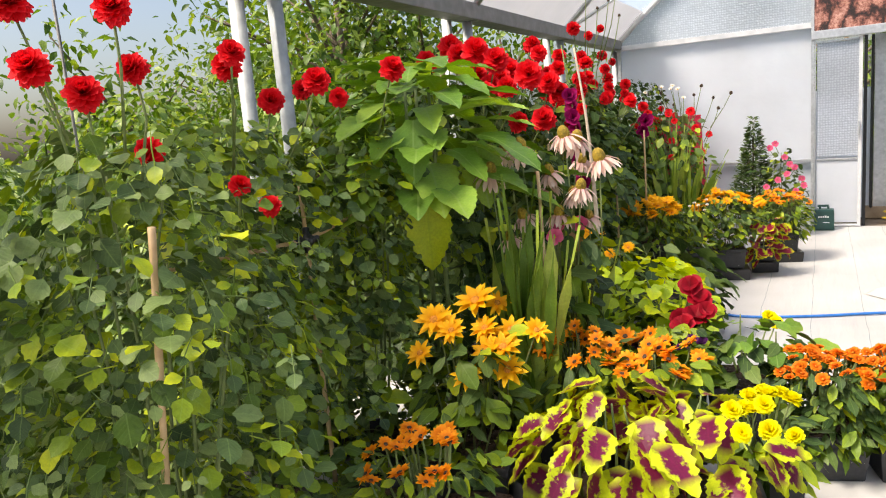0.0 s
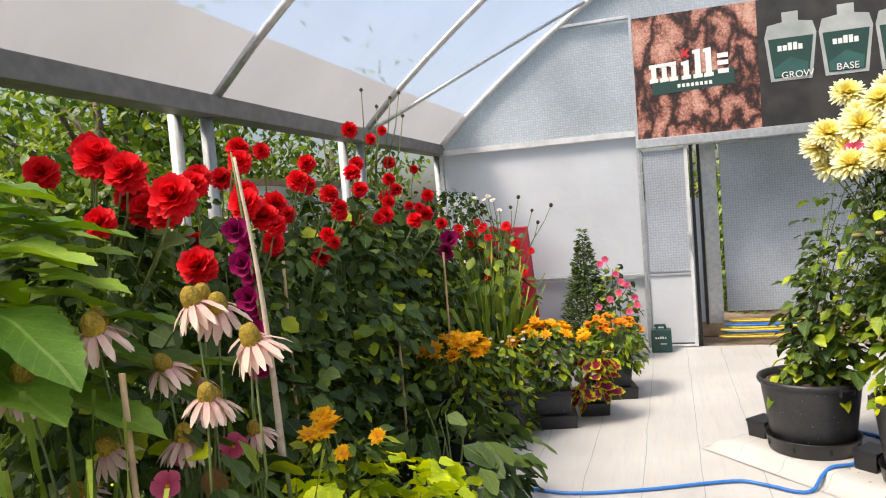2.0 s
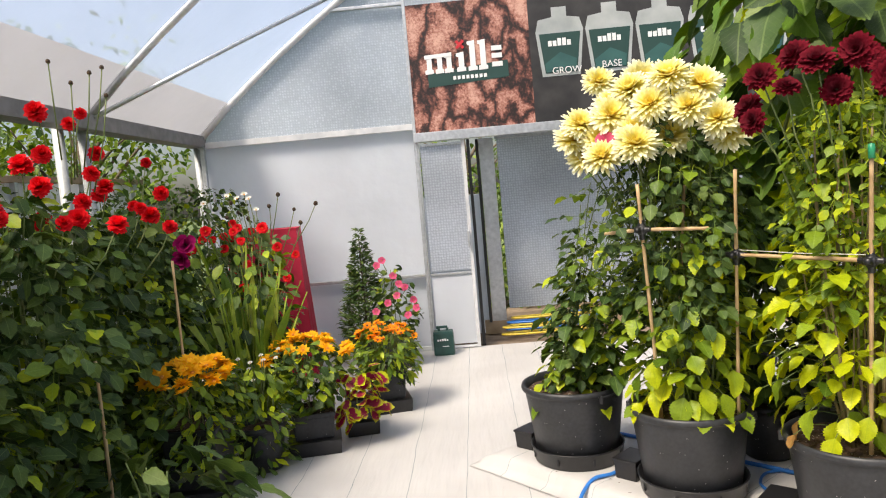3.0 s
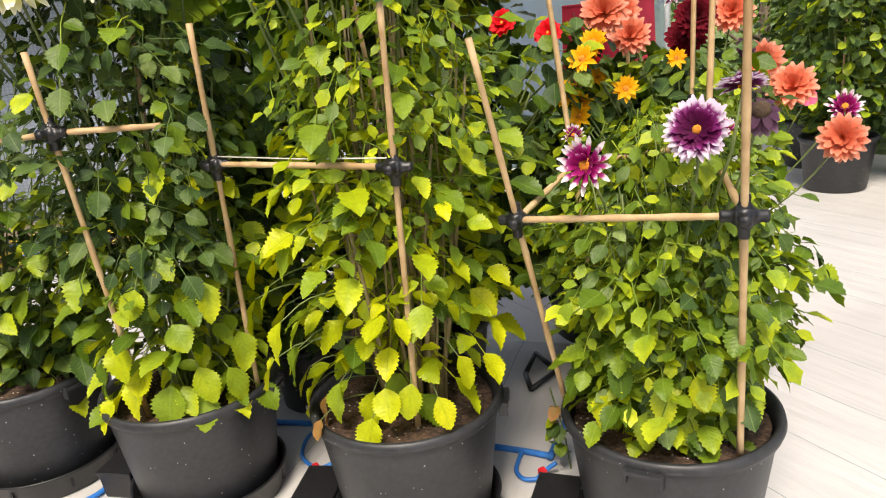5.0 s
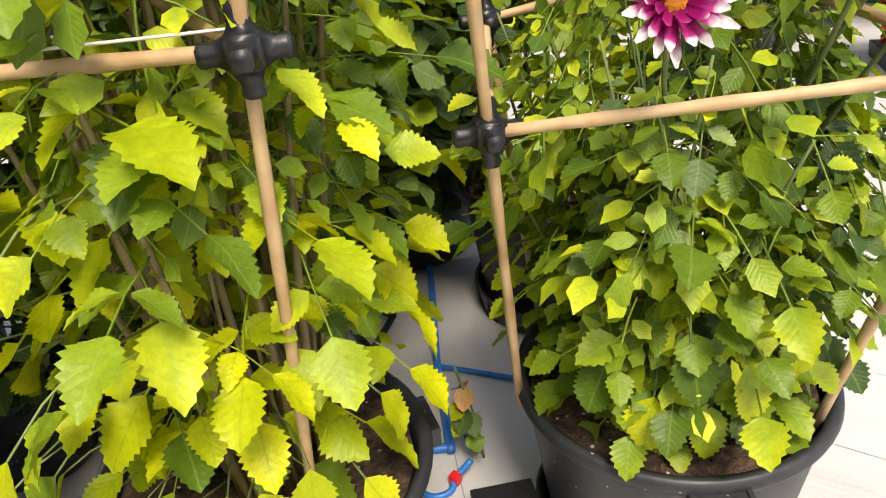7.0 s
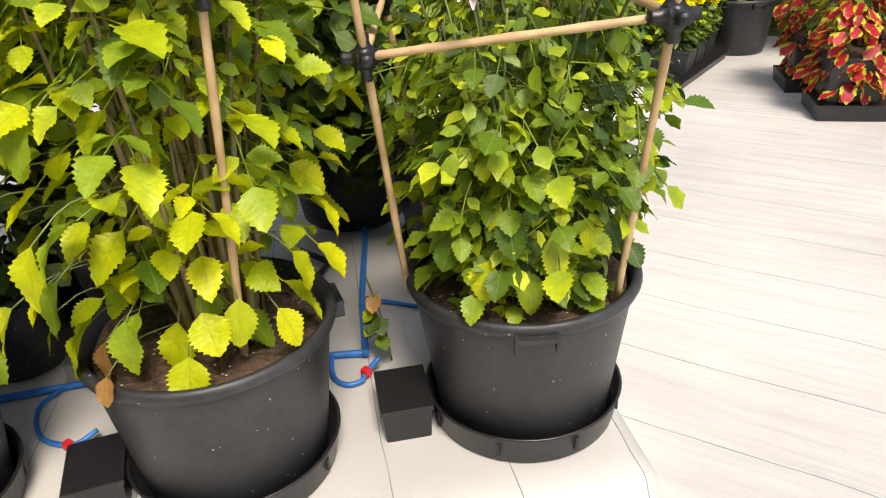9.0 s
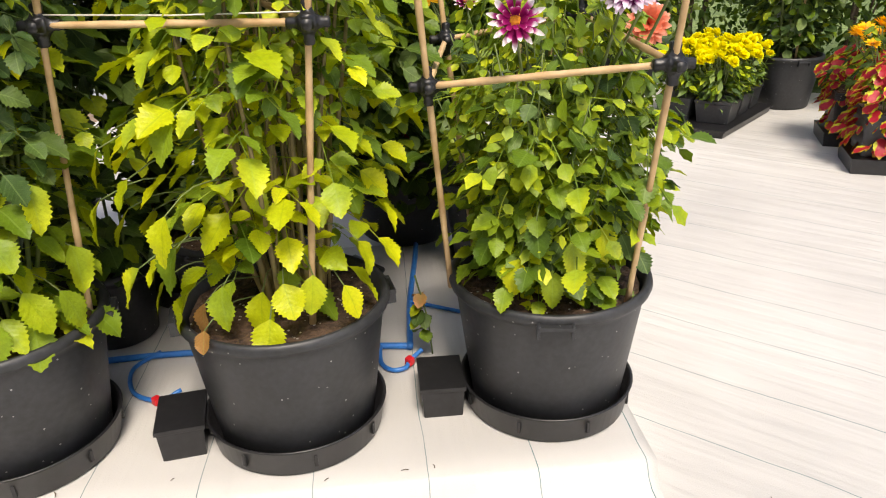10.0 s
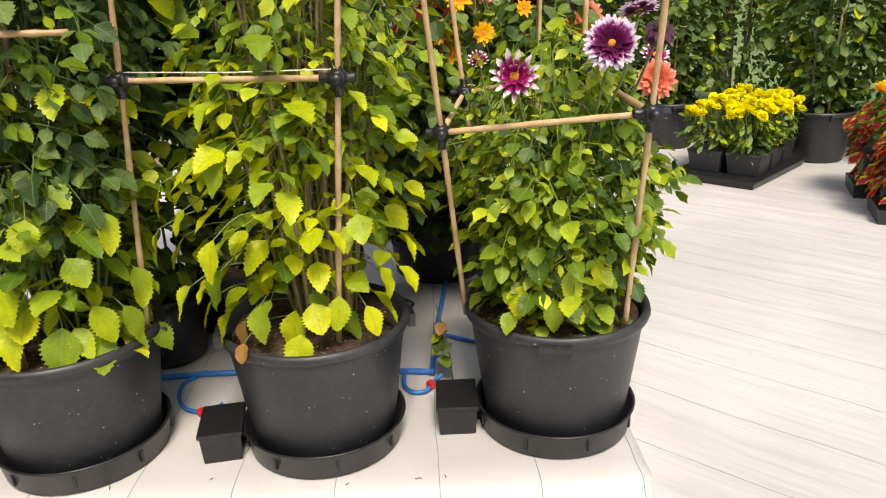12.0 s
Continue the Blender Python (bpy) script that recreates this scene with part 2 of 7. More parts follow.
RUBBER = speckled("black_rubber", (0.008, 0.008, 0.009), (0.02, 0.02, 0.022), 60, 0.38, 0.1)
STRING = speckled("white_string", (0.6, 0.58, 0.52), (0.8, 0.78, 0.7), 80, 0.8, 0.2)
BLUE_HOSE = speckled("blue_hose", (0.015, 0.12, 0.42), (0.03, 0.2, 0.6), 30, 0.4, 0.08)
YELLOW_HOSE = speckled("yellow_hose", (0.5, 0.36, 0.03), (0.75, 0.58, 0.08), 30, 0.45, 0.08)
RED_PLASTIC = speckled("red_plastic", (0.5, 0.01, 0.015), (0.7, 0.02, 0.03), 30, 0.4, 0.05)
RED_CLOTH = speckled("red_cloth", (0.36, 0.008, 0.03), (0.55, 0.015, 0.055), 8, 0.8, 0.4, distance=0.02)
GREEN_CAN = speckled("dark_green_plastic", (0.01, 0.045, 0.04), (0.02, 0.075, 0.065), 20, 0.4, 0.05)
WHITE_LABEL = speckled("white_label", (0.72, 0.73, 0.72), (0.82, 0.83, 0.82), 20, 0.5, 0.03)
GREEN_CAP = speckled("green_cane_cap", (0.01, 0.2, 0.09), (0.02, 0.3, 0.14), 30, 0.4, 0.05)
STEM = speckled("green_stem", (0.09, 0.14, 0.035), (0.2, 0.24, 0.08), 30, 0.6, 0.15)
DRY_STALK = speckled("dry_stalk", (0.42, 0.32, 0.22), (0.66, 0.56, 0.44), 40, 0.8, 0.3)
STEM_WOODY = speckled("woody_stem", (0.17, 0.13, 0.06), (0.32, 0.25, 0.12), 30, 0.65, 0.3)
BARK = speckled("tree_bark", (0.06, 0.045, 0.03), (0.17, 0.13, 0.09), 14, 0.9, 0.9, distance=0.02)
TIMBER = speckled("weathered_timber", (0.28, 0.2, 0.12), (0.45, 0.34, 0.22), 9, 0.8, 0.3)

G = dict
LEAF = leafy("dahlia_leaf", [(0.1, (0.055, 0.11, 0.008)), (0.5, (0.145, 0.23, 0.014)), (0.9, (0.25, 0.35, 0.022))], glow=0.22)
LEAF_DARK = leafy("dark_dahlia_leaf", [(0.1, (0.018, 0.042, 0.008)), (0.5, (0.045, 0.09, 0.018)), (0.9, (0.11, 0.17, 0.035))], glow=0.12, ripen=0.2, rough=0.55)
LEAF_GREY = leafy("grey_green_leaf", [(0.1, (0.04, 0.075, 0.02)), (0.5, (0.09, 0.145, 0.038)), (0.9, (0.18, 0.25, 0.08))], glow=0.12, ripen=0.3, rough=0.5)
LEAF_FRESH = leafy("fresh_leaf", [(0.1, (0.14, 0.22, 0.014)), (0.5, (0.24, 0.34, 0.02)), (0.9, (0.35, 0.44, 0.03))])
LEAF_YELLOW = leafy("yellowing_leaf", [(0.1, (0.22, 0.32, 0.01)), (0.45, (0.4, 0.46, 0.008)), (0.8, (0.52, 0.56, 0.012)), (0.98, (0.58, 0.45, 0.03))], vein=(0.2, 0.32, 0.012), mottle=0.5, vein_mix=0.3, ripen=0.25)
LEAF_BIG = leafy("broad_leaf", [(0.1, (0.085, 0.18, 0.02)), (0.6, (0.16, 0.3, 0.04)), (0.95, (0.25, 0.4, 0.07))], glow=0.3, vein_mix=0.4, ripen=0.35)
LEAF_STRAP = leafy("strap_leaf", [(0.1, (0.09, 0.17, 0.02)), (0.6, (0.17, 0.28, 0.04)), (0.95, (0.3, 0.4, 0.1))], vein_mix=0.1)
LEAF_DRY = leafy("dry_leaf", [(0.1, (0.22, 0.11, 0.03)), (0.6, (0.4, 0.22, 0.07)), (0.95, (0.5, 0.36, 0.14))])
LEAF_TREE = leafy("tree_leaf", [(0.1, (0.035, 0.08, 0.012)), (0.5, (0.085, 0.16, 0.025)), (0.9, (0.19, 0.27, 0.05))], glow=0.38, ripen=0.3)
LEAF_CONIFER = leafy("conifer_needle", [(0.1, (0.03, 0.065, 0.015)), (0.6, (0.06, 0.115, 0.025)), (0.95, (0.12, 0.18, 0.05))], glow=0.15)
COLEUS = leafy("lime_and_plum_coleus", [(0.1, (0.35, 0.46, 0.01)), (0.9, (0.5, 0.6, 0.02))], vein=(0.3, 0.02, 0.08), margin=((0.52, 0.6, 0.012), (0.12, 0.004, 0.035), 0.2), vein_mix=0.1)
COLEUS_RED = leafy("red_and_lime_coleus", [(0.1, (0.3, 0.42, 0.02)), (0.9, (0.45, 0.5, 0.03))], vein=(0.3, 0.02, 0.04), margin=((0.45, 0.47, 0.02), (0.3, 0.008, 0.018), 0.28), vein_mix=0.1)
COLEUS_PLUM = leafy("plum_hearted_coleus", [(0.1, (0.35, 0.44, 0.015)), (0.9, (0.48, 0.55, 0.02))], vein=(0.3, 0.02, 0.06), margin=((0.5, 0.54, 0.015), (0.2, 0.004, 0.03), 0.24), vein_mix=0.1)
LIME = leafy("lime_leaf", [(0.1, (0.36, 0.5, 0.015)), (0.9, (0.56, 0.68, 0.03))], vein=(0.5, 0.6, 0.1))
P_RED = petal("red_petal", [(0.0, (0.5, 0.002, 0.006)), (0.6, (0.8, 0.006, 0.014)), (1.0, (0.88, 0.02, 0.03))])
P_DARKRED = petal("dark_red_petal", [(0.0, (0.04, 0.001, 0.005)), (1.0, (0.19, 0.002, 0.014))], rough=0.8)
P_CREAM = petal("cream_petal", [(0.0, (0.82, 0.56, 0.03)), (0.45, (0.88, 0.77, 0.17)), (0.7, (0.9, 0.85, 0.42)), (0.95, (0.9, 0.88, 0.7))])
P_BICOLOR = petal("purple_white_petal", [(0.0, (0.12, 0.002, 0.05)), (0.5, (0.3, 0.004, 0.12)), (0.66, (0.45, 0.05, 0.25)), (0.78, (0.88, 0.82, 0.84))])
P_PURPLE_EDGED = petal("purple_white_edged_petal", [(0.0, (0.05, 0.001, 0.025)), (0.58, (0.12, 0.002, 0.065)), (0.7, (0.28, 0.03, 0.2)), (0.82, (0.86, 0.72, 0.86))])
P_YELLOW = petal("golden_petal", [(0.0, (0.85, 0.3, 0.004)), (0.5, (0.92, 0.46, 0.005)), (1.0, (0.94, 0.57, 0.01))])
P_ORANGE = petal("orange_petal", [(0.0, (0.7, 0.15, 0.003)), (0.6, (0.9, 0.3, 0.005)), (1.0, (0.92, 0.42, 0.012))])
P_ZINNIA = petal("zinnia_petal", [(0.0, (0.62, 0.1, 0.004)), (1.0, (0.88, 0.27, 0.01))])
P_LEMON = petal("lemon_petal", [(0.0, (0.84, 0.66, 0.002)), (1.0, (0.94, 0.9, 0.008))])
P_CORAL = petal("coral_petal", [(0.0, (0.55, 0.08, 0.03)), (0.7, (0.78, 0.22, 0.12)), (1.0, (0.82, 0.4, 0.28))])
P_PINK = petal("faded_pink_petal", [(0.0, (0.62, 0.3, 0.3)), (0.5, (0.8, 0.54, 0.46)), (1.0, (0.85, 0.68, 0.58))])
P_ROSE = petal("rose_petal", [(0.0, (0.6, 0.05, 0.15)), (1.0, (0.8, 0.15, 0.28))])
P_MAGENTA = petal("magenta_petal", [(0.0, (0.12, 0.002, 0.03)), (1.0, (0.4, 0.006, 0.13))])
P_CRIMSON = petal("crimson_petal", [(0.0, (0.22, 0.002, 0.01)), (1.0, (0.5, 0.003, 0.02))])
P_PURPLE = petal("dark_purple_petal", [(0.0, (0.03, 0.004, 0.04)), (1.0, (0.12, 0.015, 0.14))])
P_WHITE = petal("white_petal", [(0.0, (0.7, 0.68, 0.5)), (1.0, (0.82, 0.8, 0.75))])
P_WITHERED = petal("withered_petal", [(0.0, (0.03, 0.012, 0.02)), (0.7, (0.1, 0.04, 0.08)), (1.0, (0.35, 0.25, 0.3))])
DISC_ORANGE = speckled("orange_disc", (0.45, 0.14, 0.01), (0.8, 0.35, 0.02), 160, 0.8, 1.0, distance=0.004)
DISC_CONE = speckled("mustard_cone", (0.18, 0.12, 0.01), (0.45, 0.3, 0.02), 160, 0.8, 1.0, distance=0.006)
DISC_BROWN = speckled("brown_seed_head", (0.03, 0.018, 0.01), (0.1, 0.06, 0.03), 160, 0.9, 1.0, distance=0.004)


# ---- mesh tools ----
def thing(name, at, label, category, group="", kind=""):
    ob = new(name)
    ob.location = at
    ob.empty_display_size = 0.1
    return tagged(ob, label, category, group, kind)


def mesh_from(name, verts, faces, mat, uvs=None, smooth=True):
    me = bpy.data.meshes.new(name)
    me.from_pydata([tuple(v) for v in verts], [], [tuple(f) for f in faces])
    me.materials.append(mat)
    if smooth:
        me.polygons.foreach_set("use_smooth", [True] * len(me.polygons))
    if uvs is not None:
        lay = me.uv_layers.new(name="uv")
        idx = np.zeros(len(me.loops), dtype=np.int32)
        me.loops.foreach_get("vertex_index", idx)
        lay.data.foreach_set("uv", np.asarray(uvs, dtype=np.float32)[idx].ravel())
    me.update()
    return me


def put_mesh(name, me, parent=None, m=None, label="", kind=""):
    """One mesh object under its thing, at a pose in the thing's own space."""
    ob = new(name, me)
    if parent is not None:
        ob.parent = parent
    if m is not None:
        ob.matrix_basis = m
    return tagged(ob, label, kind=kind)


def part(name, bm, mat, parent=None, label="", m=None, smooth=False, kind=""):
    me = bpy.data.meshes.new(name)
    bm.to_mesh(me)
    bm.free()
    me.materials.append(mat)
    if smooth:
        me.polygons.foreach_set("use_smooth", [True] * len(me.polygons))
    return put_mesh(name, me, parent, m, label, kind)


def box_bm(sx, sy, sz, at=(0, 0, 0), bevel=0.004, taper=1.0):
    """A bevelled box standing on its base; taper scales the top."""
    bm = bmesh.new()
    bmesh.ops.create_cube(bm, size=1.0)
    for v in bm.verts:
        k = taper if v.co.z > 0 else 1.0
        v.co = Vector((v.co.x * sx * k + at[0], v.co.y * sy * k + at[1], (v.co.z + 0.5) * sz + at[2]))
    if bevel:
        bmesh.ops.bevel(bm, geom=bm.edges[:], offset=bevel, segments=2, affect="EDGES", profile=0.7)
    return bm


def lathe(profile, n=48):
    """A turned shape from (radius, height) pairs."""
    verts, faces = [], []
    for r, z in profile:
        for k in range(n):
            a = 2 * math.pi * k / n
            verts.append((r * math.cos(a), r * math.sin(a), z))
    for i in range(len(profile) - 1):
        for k in range(n):
            k2 = (k + 1) % n
            faces.append((i * n + k, i * n + k2, (i + 1) * n + k2, (i + 1) * n + k))
    return verts, faces


def tube(points, r0, r1=None, n=7, caps=True):
    """A tapered tube swept along points."""
    P = np.asarray(points, dtype=float)
    r1 = r0 if r1 is None else r1
    T = np.gradient(P, axis=0)
    T /= np.linalg.norm(T, axis=1)[:, None] + 1e-9
    ref = np.array((0.0, 0, 1)) if abs(T[0][2]) < 0.8 else np.array((1.0, 0, 0))
    verts, faces = [], []
    for i, (p, t) in enumerate(zip(P, T)):
        a = np.cross(ref, t)
        a /= np.linalg.norm(a) + 1e-9
        b = np.cross(t, a)
        r = r0 + (r1 - r0) * i / max(1, len(P) - 1)
        for k in range(n):
            w = 2 * math.pi * k / n
            verts.append(p + r * (math.cos(w) * a + math.sin(w) * b))
    for i in range(len(P) - 1):
        for k in range(n):
            k2 = (k + 1) % n
            faces.append((i * n + k, i * n + k2, (i + 1) * n + k2, (i + 1) * n + k))
    if caps:
        faces.append(tuple(range(n - 1, -1, -1)))
        faces.append(tuple((len(P) - 1) * n + k for k in range(n)))
    return verts, faces


def smooth_path(points, steps=8):
    """Catmull-Rom curve through points."""
    P = [np.asarray(p, dtype=float) for p in points]
    P = [2 * P[0] - P[1]] + P + [2 * P[-1] - P[-2]]
    out = []
    for i in range(1, len(P) - 2):
        for s in range(steps):
            t = s / steps
            a, b, c, d = P[i - 1], P[i], P[i + 1], P[i + 2]
            out.append(0.5 * (2 * b + (c - a) * t + (2 * a - 5 * b + 4 * c - d) * t * t + (3 * b - a - 3 * c + d) * t ** 3))
    out.append(P[-2])
    return out


def tube_part(name, points, r, mat, parent=None, label="", r1=None, n=8, curve=0):
    pts = smooth_path(points, curve) if curve else points
    v, f = tube(pts, r, r1, n)
    return put_mesh(name, mesh_from(name, v, f, mat), parent, label=label)


# ---- leaves and blooms ----
def blade(length, width, stations=8, jag=0.12, fold=0.25, droop=0.25, widest=0.4, heart=0.0, tip=0.78):
    """A leaf along +y with a folded midrib, toothed edge and hanging tip."""
    v, uv, f = [], [], []
    cols = (-1, -0.55, 0, 0.55, 1) if stations >= 11 else (-1, 0, 1)
    for i in range(stations + 1):
        t = i / stations
        w = math.sin(math.pi / 2 * min(1.0, t / widest)) ** 0.8 if t < widest else max(0.0, math.cos(math.pi / 2 * (t - widest) / (1 - widest))) ** tip
        w = max(w, 0.03) * width * 0.5
        if 0 < i < stations:
            w *= 1 + (jag if i % 2 else -jag)
        z = -droop * length * t * t
        y = t * length
        back = heart * length * (0.12 if i == 1 else 0)
        curl = 0.028 * length * math.sin(t * 11.0 + droop * 40) * min(1.0, 4 * t * (1 - t) + 0.2)
        tooth = (0.22 * length / stations if i % 2 and i < stations else 0.0) if jag else 0.0
        s = 0.5 * w / (width * 0.5 * (1 + jag))
        for c in cols:
            k = abs(c)
            v.append((c * w, y - back * k + tooth * k * k * 1.6, z + fold * w * (k ** 1.6) - (curl if c > 0 else -curl) * k * k + 0.05 * w * math.sin(9 * t + 5 * c + 20 * droop)))
            uv.append((0.5 + c * s, t))
    m = len(cols)
    for i in range(stations):
        for j in range(m - 1):
            a = m * i + j
            f.append((a, a + 1, a + m + 1, a + m))
    return np.array(v), np.array(uv), f


def joined(templates, poses):
    """Many copies of (verts, uv, faces) templates: lists of 4 x 4 arrays, one list a template."""
    V, U, F, base = [], [], [], 0
    for (v, uv, f), ms in zip(templates, poses):
        h = np.c_[v, np.ones(len(v))]
        for m in ms:
            V.append((h @ m.T)[:, :3])
            U.append(uv)
            F += [tuple(i + base for i in q) for q in f]
            base += len(v)
    return np.concatenate(V), np.concatenate(U), F


def aim(p, d, up, s=1.0):
    """A pose at p whose +y runs along d and whose +z leans to up."""
    d = d / (np.linalg.norm(d) + 1e-9)
    x = np.cross(d, up)
    x /= np.linalg.norm(x) + 1e-9
    z = np.cross(x, d)
    m = np.eye(4)
    m[:3, 0], m[:3, 1], m[:3, 2], m[:3, 3] = x * s, d * s, z * s, p
    return m


def sprig(length, width, pairs=1, stalk=0.3, **kw):
    """A divided leaf: an end leaflet and pairs of side leaflets on a thin stalk."""
    tpl = blade(length, width, **kw)
    ms = [aim(np.array((0, length * 0.55 * pairs + 0.4 * length, -0.02)), np.array((0.05, 1, -0.25)), np.array((0, 0, 1.0)))]
    for k in range(pairs):
        y = length * (0.3 + 0.55 * k)
        for sgn in (-1, 1):
            ms.append(aim(np.array((sgn * 0.006, y, 0)), np.array((sgn * 1.0, 0.35, -0.2)), np.array((sgn * 0.2, 0, 1.0)), 0.72))
    v, uv, f = joined([tpl], [ms])
    sv, sf = tube([(0, -stalk * length, 0.01), (0, length * 0.3, 0.0), (0, length * (0.4 + 0.55 * pairs), -0.02)], 0.0016, n=3, caps=False)
    b = len(v)
    return np.r_[v, np.array(sv)], np.r_[uv, np.full((len(sv), 2), 0.5)], f + [tuple(i + b for i in q) for q in sf]


def rows_of_petals(rings, size, width, curl=0.0, cup=0.4, pointed=False):
    """A bloom facing +z. rings: (petals, radius share, tilt in degrees above the plane)."""
    V, U, F, base = [], [], [], 0
    rnd = random.Random(len(rings) * 7 + int(size * 1000))
    for ri, (n, share, tilt) in enumerate(rings):
        for k in range(n):
            a = 2 * math.pi * (k + 0.5 * (ri % 2)) / n + rnd.uniform(-0.1, 0.1)
            L = size * share * rnd.uniform(0.9, 1.08)
            ti = radians(tilt + rnd.uniform(-8, 8))
            ca, sa = math.cos(a), math.sin(a)
            prof = [(0.0, 0.3), (0.35, 1.0), (0.72, 0.72), (1.0, 0.04)] if pointed else [(0.0, 0.25), (0.45, 0.9), (0.8, 1.0), (1.0, 0.25)]
            for j, (t, w) in enumerate(prof):
                bend = ti - curl * t
                r, z = L * t * math.cos(bend), L * t * math.sin(bend)
                hw = 0.5 * width * w
                for s in (-1, 0, 1):
                    zz = z + (cup * hw if s else 0)
                    V.append((r * ca - s * hw * sa, r * sa + s * hw * ca, zz))
                    U.append((0.5 + 0.5 * s * w, share * t if share < 1 else t))
            for j in range(3):
                p = base + 3 * j
                F += [(p, p + 1, p + 4, p + 3), (p + 1, p + 2, p + 5, p + 4)]
            base += 12
    V.append((0, 0, 0))
    U.append((0.5, 0.0))
    F += [(base, p + 2, p) for p in range(0, base, 12)]
    return np.array(V), np.array(U), F


def dome(r, h, n=10, rings=4):
    prof = [(r * math.cos(i / rings * math.pi / 2) + 1e-4, h * math.sin(i / rings * math.pi / 2)) for i in range(rings + 1)]
    return lathe([(r * 0.9, -h * 0.4)] + prof, n)


def bloom_kind(name, rings, size, width, mat, disc=None, curl=0.0, cup=0.4, pointed=False):
    v, u, f = rows_of_petals(rings, size, width, curl, cup, pointed)
    me = mesh_from(name, v, f, mat, u)
    dm = None
    if disc:
        r, h, dmat = disc
        dv, df = dome(r, h)
        dm = mesh_from("disc", dv, df, dmat)
    return me, dm


POMPOM = [(16, 1.0, -25), (16, 1.0, 5), (14, 0.97, 30), (12, 0.92, 52), (8, 0.88, 72), (5, 0.82, 86)]
DAISY = [(9, 1.0, 8), (8, 0.9, 22)]
B_RED = bloom_kind("red_bloom", POMPOM, 0.052, 0.026, P_RED)
B_DARKRED = bloom_kind("dark_red_bloom", [(20, 1.0, 0), (19, 0.96, 14), (17, 0.86, 30), (13, 0.7, 48), (9, 0.46, 68)], 0.06, 0.02, P_DARKRED, (0.012, 0.01, DISC_BROWN))
B_CREAM = bloom_kind("cream_bloom", [(26, 1.0, -12), (26, 1.0, 6), (24, 0.95, 20), (22, 0.86, 34), (18, 0.72, 50), (12, 0.5, 70)], 0.09, 0.0165, P_CREAM, (0.014, 0.012, DISC_ORANGE))
B_BICOLOR = bloom_kind("purple_white_bloom", [(26, 1.0, 0), (25, 0.98, 9), (22, 0.9, 16), (17, 0.74, 24), (13, 0.52, 36)], 0.07, 0.0145, P_PURPLE_EDGED, (0.013, 0.012, DISC_ORANGE))
B_BICOLOR_OPEN = bloom_kind("ragged_purple_white_bloom", [(13, 1.0, -14), (12, 0.92, 8), (9, 0.75, 30)], 0.064, 0.0115, P_BICOLOR, (0.017, 0.014, DISC_ORANGE), curl=-0.5, cup=0.9)
B_YELLOW = bloom_kind("golden_bloom", DAISY, 0.044, 0.019, P_YELLOW, (0.011, 0.009, DISC_ORANGE), pointed=True)
B_SUN = bloom_kind("golden_bloom", [(9, 1.0, 4), (7, 0.86, 20)], 0.053, 0.02, P_YELLOW, (0.013, 0.01, DISC_ORANGE), pointed=True)
B_ORANGE = bloom_kind("orange_bloom", DAISY, 0.037, 0.017, P_ORANGE, (0.010, 0.008, DISC_BROWN), pointed=True)
B_ZINNIA = bloom_kind("zinnia_bloom", [(10, 1.0, 5), (9, 0.8, 22), (6, 0.5, 50)], 0.026, 0.014, P_ZINNIA, (0.007, 0.006, DISC_ORANGE))
B_LEMON = bloom_kind("lemon_bloom", [(12, 1.0, 0), (11, 1.0, 25), (9, 0.95, 50), (6, 0.9, 72)], 0.033, 0.02, P_LEMON)
B_CORAL = bloom_kind("coral_bloom", [(18, 1.0, -5), (17, 1.0, 14), (14, 0.85, 34), (10, 0.6, 58)], 0.068, 0.02, P_CORAL)
B_CONE = bloom_kind("coneflower_bloom", [(11, 1.0, -26), (10, 0.95, -38)], 0.078, 0.015, P_PINK, (0.021, 0.03, DISC_CONE), curl=0.3)
B_ROSE = bloom_kind("rose_bloom", [(5, 1.0, 15)], 0.036, 0.034, P_ROSE, (0.006, 0.006, DISC_ORANGE))
B_MAGENTA = bloom_kind("magenta_bloom", [(5, 1.0, 42), (4, 0.8, 60)], 0.052, 0.036, P_MAGENTA)
B_PURPLE = bloom_kind("purple_bloom", [(5, 1.0, 30), (4, 0.8, 50)], 0.03, 0.024, P_PURPLE)
B_WHITE = bloom_kind("white_bloom", [(8, 1.0, 20)], 0.018, 0.01, P_WHITE, (0.005, 0.005, DISC_ORANGE))
B_REDSMALL = bloom_kind("crimson_bloom", [(6, 1.0, 8), (5, 0.8, 38)], 0.046, 0.044, P_CRIMSON, cup=0.25)
B_WITHERED = bloom_kind("withered_bloom", [(14, 1.0, -50), (12, 0.9, -30), (9, 0.7, -5)], 0.05, 0.014, P_WITHERED, (0.016, 0.016, DISC_BROWN), curl=0.3)
B_SEED = bloom_kind("seed_head", [(6, 1.0, -60)], 0.012, 0.006, STEM, (0.011, 0.014, DISC_BROWN))
B_SCARLET = bloom_kind("scarlet_bloom", [(12, 1.0, 0), (10, 0.9, 22), (7, 0.6, 50)], 0.04, 0.02, P_RED, (0.008, 0.006, DISC_ORANGE))


